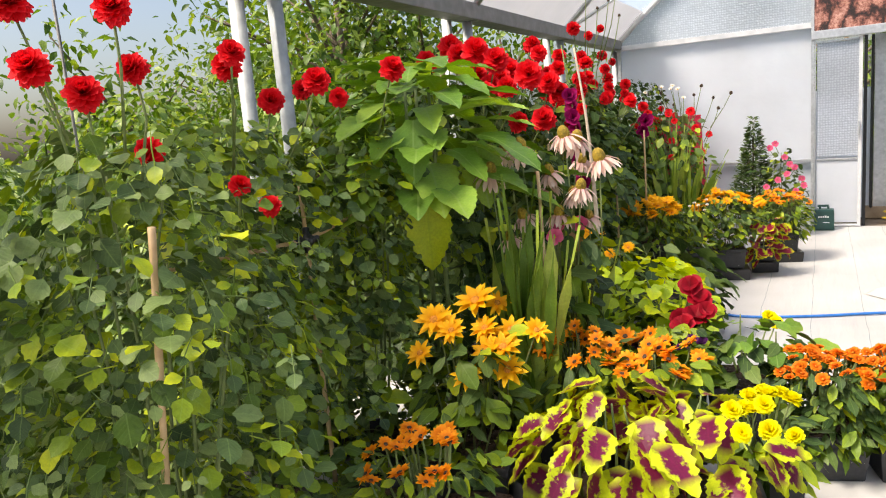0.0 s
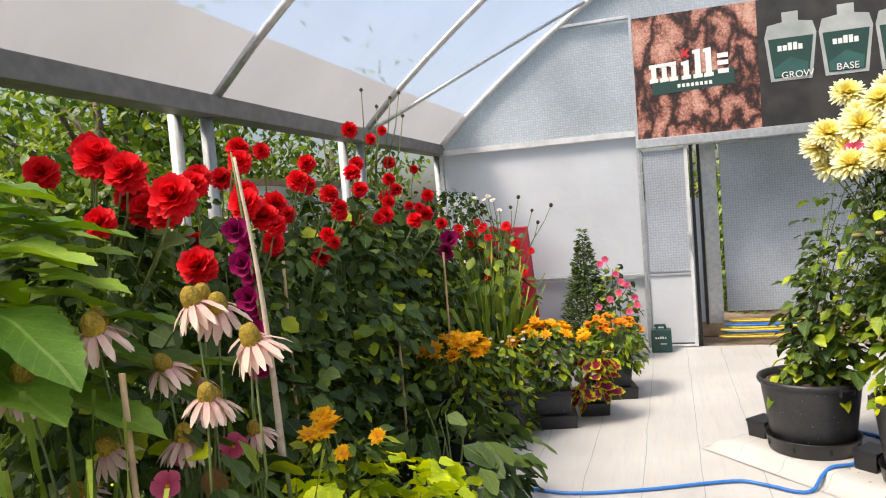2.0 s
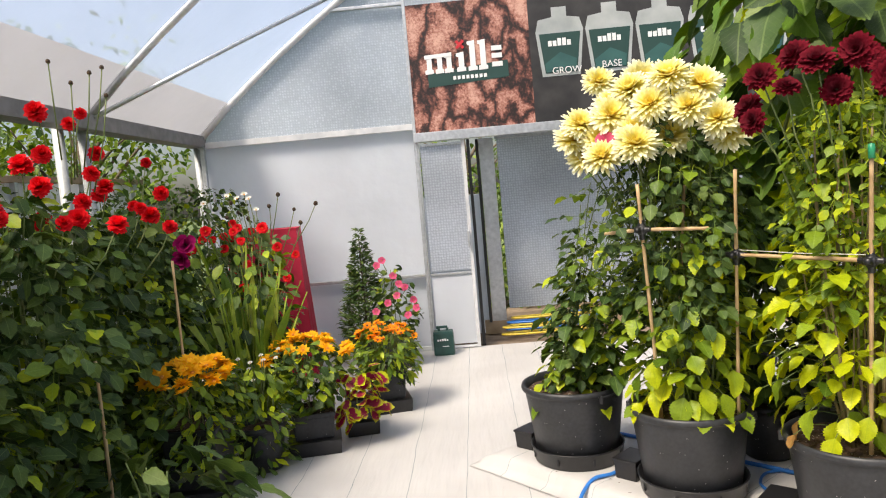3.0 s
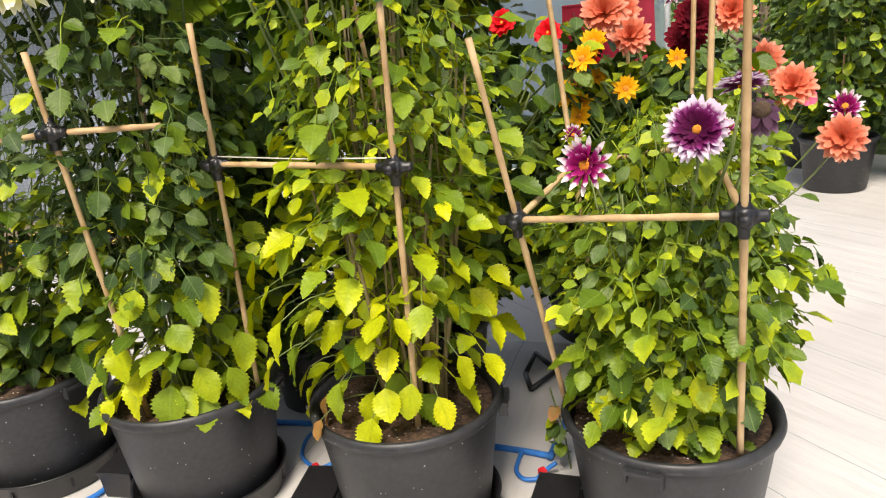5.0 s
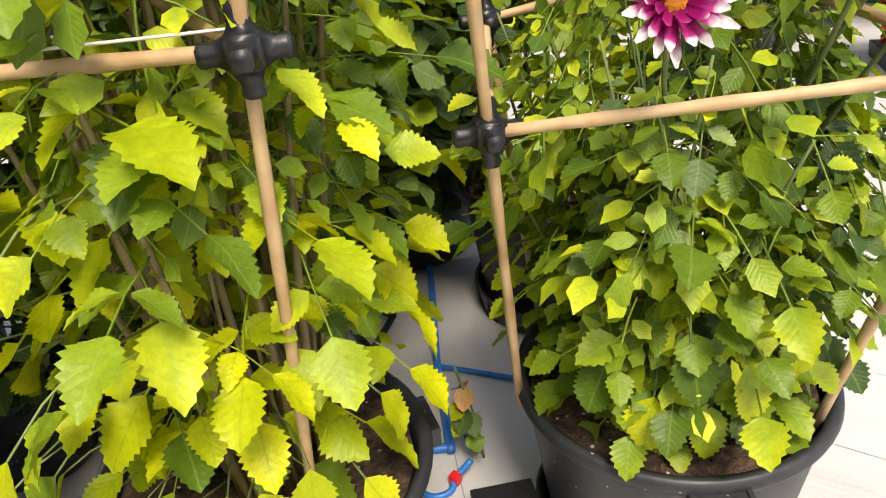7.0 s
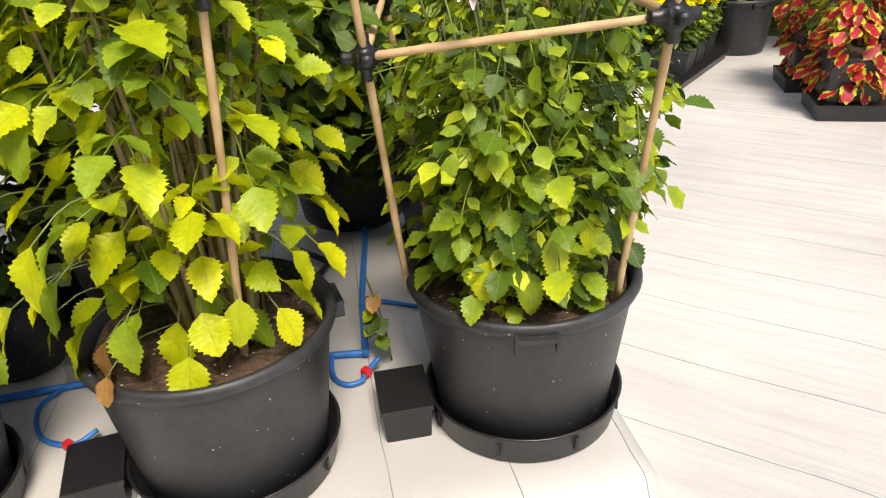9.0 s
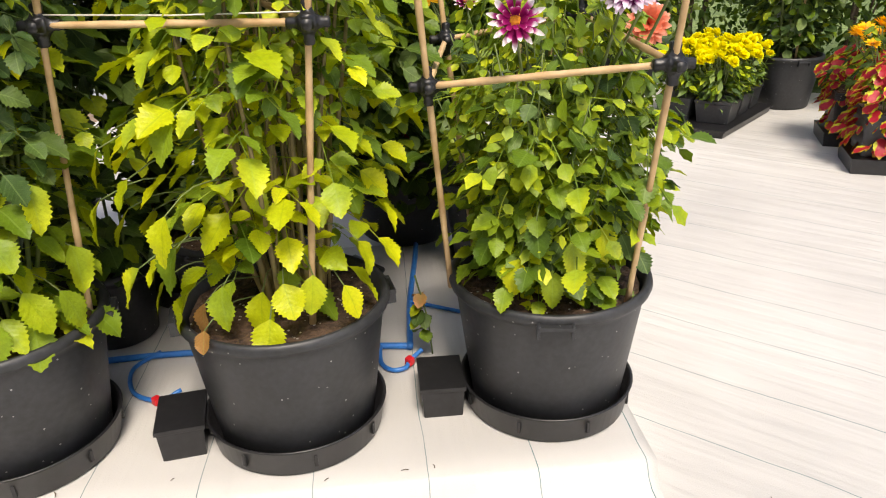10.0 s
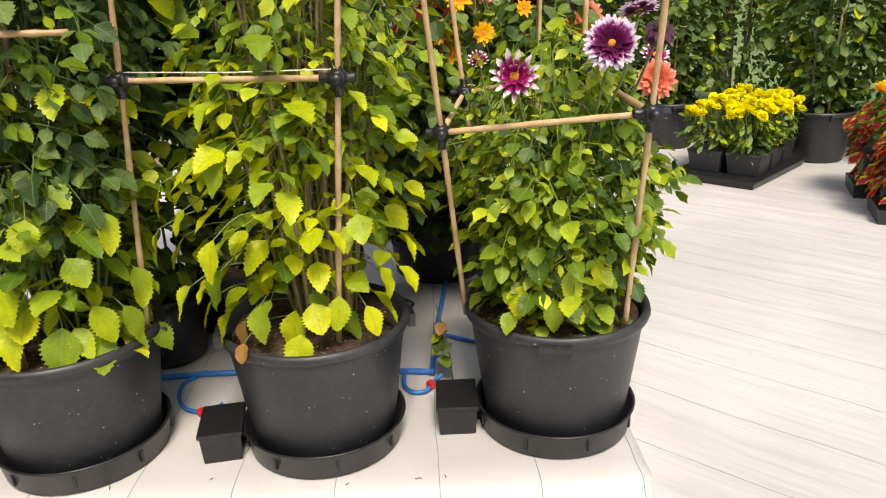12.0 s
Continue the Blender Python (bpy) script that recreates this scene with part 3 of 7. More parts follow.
def set_bloom(plant, kind, at, face=(0, -0.4, 1), scale=1.0, stalk=0.25, name="bloom", rnd=random):
    """A bloom with its disc and stalk at a place in the world, under its plant."""
    me, dm = kind
    p = np.array(at, dtype=float) - np.array(plant.location)
    f = Vector(face).normalized()
    q = f.to_track_quat("Z", "Y").to_matrix().to_4x4() @ Matrix.Rotation(rnd.uniform(0, 6.28), 4, "Z")
    m = Matrix.Translation(Vector(p)) @ q @ Matrix.Diagonal((scale, scale, scale, 1))
    ob = put_mesh(name, me, plant, m)
    if dm:
        put_mesh("disc", dm, ob)
    if stalk:
        b = Vector(p) - f * 0.004
        drop = stalk
        foot = Vector((b.x * 0.55, b.y * 0.55, b.z - drop))
        pts = [b, b.lerp(foot, 0.3) - f * drop * 0.12, foot]
        v, fa = tube(pts, 0.003, 0.004, 5)
        put_mesh("flower_stalk", mesh_from("flower_stalk", v, fa, STEM), plant)
    return ob


def leaf_set(length, width, n=3, pairs=0, seed=0, **kw):
    rnd = random.Random(seed)
    out = []
    for k in range(n):
        a = G(stations=kw.get("stations", 8), jag=kw.get("jag", 0.12), fold=rnd.uniform(0.08, 0.3), droop=rnd.uniform(0.05, 0.35), widest=kw.get("widest", 0.4) + rnd.uniform(-0.04, 0.04), heart=kw.get("heart", 0), tip=kw.get("tip", 0.78))
        L, W = length * rnd.uniform(0.85, 1.15), width * rnd.uniform(0.88, 1.12)
        out.append(sprig(L, W, pairs, kw.get("stalk", 0.3), **a) if pairs else blade(L, W, **a))
    return out


def envelope(shape, h):
    hs, rs = [s[0] for s in shape], [s[1] for s in shape]
    return float(np.interp(h, hs, rs))


def place_leaves(plant, items, leaves, mats, singles, near):
    """Leaves from rows (place, direction, up, material, kind, size): the nearest singly, the rest joined."""
    if near is not None:
        c = np.array(near) - np.array(plant.location)
        items.sort(key=lambda it: float(np.linalg.norm(it[0] - c)))
    meshes = {}
    for p, d, up, mi, li, s in items[:singles]:
        if (mi, li) not in meshes:
            v, uv, f = leaves[li]
            meshes[mi, li] = mesh_from("leaf", v, f, mats[mi][0], uv)
        put_mesh("leaf", meshes[mi, li], plant, Matrix(aim(p, d, up, s)))
    for mi in range(len(mats)):
        rest = [it for it in items[singles:] if it[3] == mi]
        if rest:
            v, uv, f = joined(leaves, [[aim(p, d, up, s) for p, d, up, _, l, s in rest if l == li] for li in range(len(leaves))]) if all(any(it[4] == li for it in rest) for li in range(len(leaves))) else joined([leaves[it[4]] for it in rest], [[aim(it[0], it[1], it[2], it[5])] for it in rest])
            put_mesh("foliage", mesh_from("foliage", v, f, mats[mi][0], uv), plant, kind="stuff")


def bush(plant, shape, count, leaves, mats, seed, singles=0, lean=(0, 0), stems=8, base_r=0.1, stem_mat=None, droop=(-0.25, 1.15), near=None, stem_r=0.006, inner=0.35, z0=0.0, cut=None, lift=None):
    """Foliage of a plant. shape: (height, radius) pairs; mats: (material, weight by height) rows; the first
    singles leaves, those nearest to the path, are parts of their own, the rest one joined part a material."""
    rnd = random.Random(seed)
    items = []
    hmin, hmax = shape[0][0], shape[-1][0]
    radii = [envelope(shape, hmin + (hmax - hmin) * i / 40) for i in range(41)]
    hs = rnd.choices([hmin + (hmax - hmin) * i / 40 for i in range(41)], weights=[r + 0.02 for r in radii], k=count)
    for h in hs:
        h += rnd.uniform(-0.02, 0.02)
        r = envelope(shape, h) * math.sqrt(rnd.uniform(inner, 1.0)) * rnd.uniform(0.85, 1.1)
        a = rnd.uniform(0, 2 * math.pi)
        r *= 1 + 0.36 * noise.noise(Vector((math.cos(a) * 1.4, math.sin(a) * 1.4, h * 3.2 + seed)))
        p = np.array((r * math.cos(a) + lean[0] * h, r * math.sin(a) + lean[1] * h, h + z0))
        if cut and p[0] * cut[0] + p[1] * cut[1] > cut[2]:
            continue
        a2 = a + rnd.gauss(0, 0.55)
        d = np.array((math.cos(a2), math.sin(a2), -rnd.uniform(*droop)))
        if lift is not None and h < lift:
            d[2] = rnd.uniform(0.0, 0.5)
        elif lift is not None and h < lift + 0.14:
            d[2] = max(d[2], -0.25)
        up = np.array((math.cos(a) * 0.6 + rnd.gauss(0, 0.55), math.sin(a) * 0.6 + rnd.gauss(0, 0.55), 1.0))
        ws = [w(h) if callable(w) else w for _, w in mats]
        mi = rnd.choices(range(len(mats)), weights=ws)[0]
        items.append((p, d, up, mi, rnd.randrange(len(leaves)), rnd.uniform(0.7, 1.2)))
    place_leaves(plant, items, leaves, mats, singles, near)
    for k in range(stems):
        a, h = rnd.uniform(0, 6.28), hmax * rnd.uniform(0.65, 0.98)
        r0, r1 = base_r * math.sqrt(rnd.random()), envelope(shape, h) * rnd.uniform(0.1, 0.7)
        b = a + rnd.uniform(-0.5, 0.5)
        p0, p2 = (r0 * math.cos(a), r0 * math.sin(a), z0), (r1 * math.cos(b) + lean[0] * h, r1 * math.sin(b) + lean[1] * h, h + z0)
        p1 = tuple(0.5 * (s + e) + rnd.uniform(-0.03, 0.03) for s, e in zip(p0, p2))
        tube_part("stem", [p0, p1, p2], stem_r, stem_mat or STEM, plant, r1=stem_r * 0.5, n=6, curve=4)


def shoots(plant, n, height, reach, leaves, mats, seed, gap=0.1, first=0.1, short=0.7, singles=0, near=None, stem_mat=None, stem_r=0.006, stalk=0.055, base_r=0.09, lean=(0, 0), cut=None, keep=0.45, droop=(-0.3, 0.7)):
    """Stems that rise from the soil and spread, with opposite pairs of stalked leaves at their joints."""
    rnd = random.Random(seed)
    items = []
    for k in range(n):
        a = k * 2.399 + rnd.uniform(-0.35, 0.35)
        H = height * rnd.uniform(short, 1.0)
        r0, r1 = base_r * math.sqrt(rnd.random()), reach * math.sqrt((k % 7 + rnd.random()) / 7)
        out = np.array((math.cos(a), math.sin(a), 0.0))
        sway = rnd.uniform(-0.05, 0.05)
        def along(t):
            q = out * (r0 + (r1 - r0) * t ** 0.9) + np.array((-out[1], out[0], 0)) * sway * math.sin(3 * t)
            return q + np.array((lean[0] * t, lean[1] * t, H * t))
        tube_part("stem", [tuple(along(i / 5)) for i in range(6)], stem_r * rnd.uniform(0.75, 1.2), stem_mat or STEM, plant, r1=stem_r * 0.4, n=6, curve=2)
        h, j = first * rnd.uniform(0.5, 1.5), 0
        turn = rnd.uniform(0, 3.14)
        while h < H:
            at = along(h / H)
            for half in (0, math.pi):
                psi = turn + j * 1.57 + half + rnd.gauss(0, 0.3)
                u = np.array((math.cos(psi), math.sin(psi), 0.0))
                if float(u @ out) < -0.25 and rnd.random() > keep:
                    continue
                d = u + 0.55 * out + np.array((0, 0, -rnd.uniform(*droop)))
                d /= np.linalg.norm(d)
                size = rnd.uniform(0.7, 1.2) * (1.0 if h < 0.75 * H else 0.72)
                p = at + d * stalk * size
                if cut and h < cut[3] and p[0] * cut[0] + p[1] * cut[1] > cut[2]:
                    continue
                up = np.array((0, 0, 1.0)) + 0.5 * u + 0.25 * out + np.array((rnd.gauss(0, 0.3), rnd.gauss(0, 0.3), 0))
                ws = [w(h) if callable(w) else w for _, w in mats]
                items.append((p, d, up, rnd.choices(range(len(mats)), weights=ws)[0], rnd.randrange(len(leaves)), size))
            h += gap * rnd.uniform(0.75, 1.25)
            j += 1
    place_leaves(plant, items, leaves, mats, singles, near)


def hanging(plant, rows, leaves, mats, seed):
    """Large single leaves on thin stalks low on a plant: (angle, radius, height, size) rows."""
    rnd = random.Random(seed)
    for k, (deg, r, h, size) in enumerate(rows):
        a = radians(deg)
        out = np.array((math.cos(a), math.sin(a), 0.0))
        p = out * r + np.array((0, 0, h))
        d = out * 0.45 + np.array((-out[1], out[0], 0)) * rnd.uniform(-0.3, 0.3) + np.array((0, 0, -rnd.uniform(0.6, 1.1)))
        v, uv, f = leaves[k % len(leaves)]
        leaf = put_mesh("leaf", mesh_from("leaf", v, f, mats[k % len(mats)], uv), plant, Matrix(aim(p, d, out + np.array((0, 0, 0.9)), size)))
        tube_part("leaf_stalk", [tuple(p), tuple(p * np.array((0.75, 0.75, 1)) + np.array((0, 0, 0.035))), tuple(p * np.array((0.35, 0.35, 1)) + np.array((0, 0, 0.015)))], 0.0018, STEM, plant, n=4, curve=3)


def strap_leaves(plant, n, length, width, mat, seed, spread=0.25, at=(0, 0, 0)):
    """Upright sword-shaped leaves, each a part."""
    rnd = random.Random(seed)
    for k in range(n):
        L, w = length * rnd.uniform(0.65, 1.1), width * rnd.uniform(0.7, 1.2)
        v, uv, f = blade(L, w, stations=8, jag=0.0, fold=0.35, droop=0.0, widest=0.35)
        a, lean = rnd.uniform(0, 6.28), rnd.uniform(0.02, spread)
        bend = rnd.uniform(0.0, 0.5) * spread
        out = v.copy()
        t = v[:, 1] / L
        out[:, 0], out[:, 1], out[:, 2] = v[:, 0], lean * v[:, 1] + bend * L * t * t + v[:, 2] * 0.9, v[:, 1]
        m = Matrix.Translation((at[0] + rnd.uniform(-.07, .07), at[1] + rnd.uniform(-.07, .07), at[2])) @ Matrix.Rotation(a, 4, "Z")
        put_mesh("leaf", mesh_from("leaf", out, f, mat, uv), plant, m)


# ---- the tunnel ----
X0, X1, Y0, Y1 = -2.27, 7.33, -7.83, 8.97
CENTRE, HALF, EAVE, RISE = 2.53, 4.8, 2.2, 2.4
RIBS = [Y1 - 2.1 * i for i in range(9)]


def arch(x):
    d = max(0.0, HALF - abs(x - CENTRE))
    return EAVE + 0.03 + RISE * math.sin(math.pi / 2 * d / HALF) ** 0.9


def sheet(name, verts, faces, mat, label, kind="structure", category="", smooth=False):
    return tagged(put_mesh(name, mesh_from(name, verts, faces, mat, smooth=smooth)), label, category or name.replace("_", " "), kind=kind)


def grid_sheet(xs, ys, fz):
    v = [(x, y, fz(x, y)) for y in ys for x in xs]
    n = len(xs)
    f = [(j * n + i, j * n + i + 1, (j + 1) * n + i + 1, (j + 1) * n + i) for j in range(len(ys) - 1) for i in range(n - 1)]
    return v, f


gx = [-300, -60, -20, -8, -4, 0, 4, 8, 14, 30, 80, 300]
gy = [-300, -60, -20, -8, 0, 8, 12, 16, 30, 80, 300]
v, f = grid_sheet(gx, gy, lambda x, y: -0.03)
sheet("ground", v, f, GRASS, "rough grass and weeds round the tunnel", category="ground")

ripple = lambda x, y: 0.004 * noise.noise(Vector((x * 5, y * 0.8, 0))) + 0.003 * noise.noise(Vector((x * 1.2, y * 1.2, 4)))
v, f = grid_sheet(list(np.linspace(X0 - 0.1, X1 + 0.1, 150)), list(np.linspace(Y0, Y1 - 0.02, 110)), ripple)
sheet("floor", v, f, FABRIC, "white woven ground fabric with thin blue-green threads", category="floor", smooth=True)
v, f = grid_sheet(list(np.linspace(-1.5, 5, 20)), list(np.linspace(Y1, 12.5, 14)), lambda x, y: -0.012 + 0.012 * noise.noise(Vector((x * 3, y * 3, 1))))
sheet("earth_patch", v, f, EARTH, "bare trodden earth outside the doorway", category="ground", smooth=True)

# roof film, bay by bay, and the greyer, less clear band along each gutter
xs_band = [0.0, 0.08, 0.16, 0.24, 0.34]
roof_v, roof_f = grid_sheet(list(np.linspace(X0 + 0.34, X1 - 0.34, 36)), RIBS[::-1], lambda x, y: arch(x) + 0.035)
sheet("roof_film", roof_v, roof_f, FILM_ROOF, "clear bluish polythene film over the steel hoops", category="ceiling", smooth=True)
for k, sgn in ((0, 1), (1, -1)):
    xs = [(X0 + d) if sgn > 0 else (X1 - d) for d in xs_band]
    v, f = grid_sheet(xs, RIBS[::-1], lambda x, y: arch(x) + 0.037)
    sheet("roof_band_%d" % (k + 1), v, f, FILM_BAND, "grey, less clear strip of the roof above the gutter", category="ceiling", smooth=True)

# gutters
for k, x in ((0, X0), (1, X1)):
    g = tagged(part("gutter_%d" % (k + 1), box_bm(0.16, Y1 - Y0, 0.11, (x, (Y0 + Y1) / 2, EAVE - 0.015), 0.01), GUTTER), "dark grey metal gutter along the eave", "gutter", kind="structure")

# hoops and posts
hoop_pts = lambda y: [(x, y, arch(x)) for x in np.linspace(X0 + 0.02, X1 - 0.02, 33)]
for y in RIBS:
    hoop = thing("roof_hoop", (0, y, 0), "galvanised steel hoop under the roof film", "hoop", "roof hoops")
    tube_part("hoop_tube", [(p[0], 0, p[2]) for p in hoop_pts(y)], 0.026, STEEL, hoop, n=10)
    for x in (X0, X1):
        put_mesh("clamp", mesh_from("clamp", *lathe([(0.001, -0.05), (0.04, -0.05), (0.045, 0), (0.04, 0.05), (0.001, 0.05)], 12), GUTTER), hoop, pose(x + (0.03 if x < 0 else -0.03), 0, EAVE + 0.03))
for y in RIBS[:-1]:
    for x, dy in ((X0 - 0.02, 0.0), (X0 - 0.1, -0.17), (X1 + 0.02, 0.0)):
        if y == RIBS[0] and dy:
            continue
        ob = tube_part("steel_post", [(x, y + dy, -0.03), (x, y + dy, 1.1), (x, y + dy, EAVE)], 0.036, POST_STEEL, n=12)
        tagged(ob, "pale galvanised round post under the gutter", "post", "tunnel posts")
tagged(tube_part("roof_brace", [(-2.2, 6.87, 2.27), (-1.4, 7.92, 2.94), (-0.55, 8.94, 3.6)], 0.017, STEEL, n=8), "thin galvanised diagonal brace under the roof", "brace")
tagged(tube_part("ridge_tube", [(CENTRE, Y0, arch(CENTRE) - 0.04), (CENTRE, Y1, arch(CENTRE) - 0.04)], 0.02, STEEL, n=8), "galvanised steel ridge tube under the roof", "tube")

# end walls
gable_x = list(np.linspace(X0, X1, 49))
vv = [(x, Y1 + 0.03, EAVE + 0.03) for x in gable_x] + [(x, Y1 + 0.03, arch(x) + 0.03) for x in gable_x]
n = len(gable_x)
sheet("wall_gable", vv, [(i, i + 1, n + i + 1, n + i) for i in range(n - 1)], FILM_BUBBLE, "bluish bubble film closing the gable", category="wall")


def wall_panel(name, x0, x1, z0, z1, y, mat, label):
    bm = box_bm(x1 - x0, 0.012, z1 - z0, ((x0 + x1) / 2, y, z0), 0)
    return tagged(part(name, bm, mat), label, "wall", kind="structure")


wall_panel("wall_north_1", X0, -0.12, 0.0, EAVE - 0.02, Y1 + 0.03, FILM_WALL, "milky grey film wall of the tunnel end")
wall_panel("wall_north_2", 3.95, X1, 0.0, EAVE - 0.02, Y1 + 0.03, FILM_ROOF, "clear film wall of the tunnel end")
v = [(x, Y0, 0) for x in gable_x] + [(x, Y0, arch(x) + 0.03) for x in gable_x]
sheet("wall_south", v, [(i + 1, i, n + i, n + i + 1) for i in range(n - 1)], FILM_WALL, "milky film wall at the tunnel's other end", category="wall")
end_frame = thing("end_frame", (0, Y1, 0), "white metal rails and posts of the tunnel end", "frame", kind="structure")
for x0, x1, z, h in ((X0, -0.13, EAVE - 0.03, 0.06), (3.93, X1, EAVE - 0.03, 0.06), (-0.9, -0.12, 3.36, 0.03), (X0, -0.13, 0.735, 0.03), (X0, -0.13, 0.0, 0.04)):
    part("rail", box_bm(x1 - x0, 0.05, h, ((x0 + x1) / 2, -0.02, z), 0.006), WHITE_METAL if h != 0.03 else STEEL, end_frame)
for x, z1, w in ((X0 + 0.05, EAVE, 0.04), (-0.13, 3.4, 0.03), (3.95, 3.4, 0.03)):
    part("post", box_bm(w, 0.05, z1, (x, -0.045, 0), 0.005), STEEL, end_frame)
tube_part("end_hoop", [(x, -0.03, arch(x) - 0.01) for x in np.linspace(X0 + 0.02, X1 - 0.02, 33)], 0.032, WHITE_METAL, end_frame, n=10)
part("header", box_bm(4.1, 0.09, 0.09, (1.91, -0.07, 2.04), 0.006), STEEL, end_frame, "grey galvanised door track")

# sliding door leaf, pushed open, and the leaf behind
door = thing("door_1", (0.11, Y1 - 0.06, 0), "sliding door leaf of bubble film in a white metal frame, pushed open", "door", kind="structure")
for x in (-0.215, 0.215):
    part("stile", box_bm(0.035 if x > 0 else 0.015, 0.035, 2.04, (x, 0, 0.01), 0.004), WHITE_METAL if x > 0 else STEEL, door)
for z in (0.012, 0.74, 2.0):
    part("door_rail", box_bm(0.395, 0.03, 0.02, (0, 0, z), 0.004), STEEL if z > 0.1 else WHITE_METAL, door)
part("pane", box_bm(0.395, 0.008, 1.22, (0, 0.004, 0.778), 0), FILM_BUBBLE, door, "bubble film pane")
part("pane", box_bm(0.395, 0.008, 0.69, (0, 0.004, 0.05), 0), FILM_WALL, door, "milky film pane")
part("door_handle", box_bm(0.02, 0.05, 0.16, (0.2, -0.035, 1.0), 0.006), STEEL, door)
tagged(part("door_jamb", box_bm(0.03, 0.1, 2.04, (0.375, Y1 + 0.06, 0), 0.003), RUBBER), "black rubber seal of the doorway", "door seal", kind="structure")
door2 = thing("door_2", (1.4, Y1 + 0.55, 0), "second film door leaf behind the doorway", "door", kind="structure")
part("stile", box_bm(0.15, 0.05, 1.95, (-0.84, 0, 0.12), 0.005), STEEL, door2)
part("seal", box_bm(0.03, 0.06, 1.95, (-0.935, 0, 0.12), 0.004), RUBBER, door2, "black rubber seal")
part("stile", box_bm(0.06, 0.05, 1.95, (0.78, 0, 0.12), 0.005), STEEL, door2)
part("pane", box_bm(1.45, 0.01, 1.8, (0, 0.01, 0.26), 0), FILM_BUBBLE, door2, "bubble film pane")
part("door_rail", box_bm(1.5, 0.05, 0.05, (0, 0, 2.05), 0.005), STEEL, door2)
part("sill", box_bm(2.2, 0.16, 0.14, (0.1, 0.05, 0), 0.008), TIMBER, door2, "weathered timber sill")
wall_panel("wall_porch_2", -0.3, 0.455, 0.0, 1.5, Y1 + 0.62, FILM_WALL, "milky film beside the doorway")
wall_panel("wall_porch", 2.25, 4.6, 0.0, 2.15, Y1 + 0.55, FILM_WALL, "milky film beside the second door")
for k, (mat, col, y) in enumerate(((YELLOW_HOSE, "yellow", 9.18), (BLUE_HOSE, "blue", 9.28), (YELLOW_HOSE, "yellow", 9.36))):
    pts = []
    for i in range(26):
        a = i * 0.55
        pts.append((1.05 + (0.5 + 0.03 * math.sin(i)) * math.cos(a) + 0.05 * k, y + 0.13 * math.sin(a), 0.02 + 0.006 * i + 0.03 * k))
    tagged(tube_part("garden_hose", pts, 0.011, mat, n=8, curve=3), "%s garden hose coiled on the earth by the doorway" % col, "hose", "coiled hoses")

# banner over the door
m, nt, b = material("printed_bark")
tc = nt.nodes.new("ShaderNodeTexCoord").outputs["Object"]
mp = nt.nodes.new("ShaderNodeMapping")
mp.inputs["Scale"].default_value = (1.0, 1.0, 0.62)
nt.links.new(tc, mp.inputs[0])
warp = node(nt, "ShaderNodeTexNoise", [("Vector", mp.outputs[0])], Scale=5.0, Detail=6.0)
add = nt.nodes.new("ShaderNodeMix")
add.data_type = "VECTOR"
add.inputs[0].default_value = 0.3
nt.links.new(mp.outputs[0], add.inputs[4])
nt.links.new(warp.outputs["Color"], add.inputs[5])
cell = node(nt, "ShaderNodeTexVoronoi", [("Vector", add.outputs[1])], Scale=4.6, feature="DISTANCE_TO_EDGE").outputs["Distance"]
grit = node(nt, "ShaderNodeTexNoise", [("Vector", tc)], Scale=38.0, Detail=8.0, Roughness=0.75).outputs["Fac"]
crack = ramp(nt, math_(nt, "ADD", cell, math_(nt, "MULTIPLY", grit, 0.1)), [(0.05, (0.25, 0.25, 0.25)), (0.2, (1, 1, 1))])
tone = math_(nt, "MULTIPLY", crack, math_(nt, "ADD", math_(nt, "MULTIPLY", cell, 0.9), math_(nt, "MULTIPLY", math_(nt, "SUBTRACT", grit, 0.26), 1.45)))
nt.links.new(ramp(nt, tone, [(0.12, (0.015, 0.008, 0.007)), (0.3, (0.13, 0.045, 0.032)), (0.5, (0.36, 0.15, 0.11)), (0.75, (0.62, 0.36, 0.28))]), b.inputs["Base Color"])
b.inputs["Roughness"].default_value = 0.5
BARK_PRINT = m
DARK_PRINT = speckled("printed_dark", (0.012, 0.012, 0.013), (0.05, 0.047, 0.045), 5, 0.5, 0.02)
GREEN_PRINT = speckled("printed_green", (0.012, 0.05, 0.042), (0.02, 0.065, 0.055), 4, 0.5, 0.02)
GREY_PRINT = speckled("printed_silver", (0.3, 0.33, 0.33), (0.48, 0.51, 0.5), 5, 0.5, 0.02)
TEAL_PRINT = speckled("printed_dark_teal", (0.02, 0.08, 0.075), (0.035, 0.12, 0.11), 6, 0.5, 0.02)
WHITE_PRINT = speckled("printed_white", (0.75, 0.75, 0.74), (0.84, 0.84, 0.83), 8, 0.5, 0.02)
RED_PRINT = speckled("printed_red", (0.5, 0.02, 0.03), (0.62, 0.03, 0.04), 8, 0.5, 0.02)
banner = thing("banner", (-0.13, Y1 - 0.06, 2.13), "printed banner of bark and bottles over the doorway", "banner")
part("banner_sheet", box_bm(1.17, 0.01, 1.21, (0.585, 0, 0), 0), BARK_PRINT, banner, "reddish bark print")
part("banner_sheet", box_bm(2.85, 0.01, 1.21, (1.17 + 1.425, 0, 0), 0), DARK_PRINT, banner, "dark print behind the bottles")
flat = lambda w, h, x, z, mat, name, y=-0.008, lab="": part(name, box_bm(w, 0.004, h, (x, y, z), 0), mat, banner, lab)


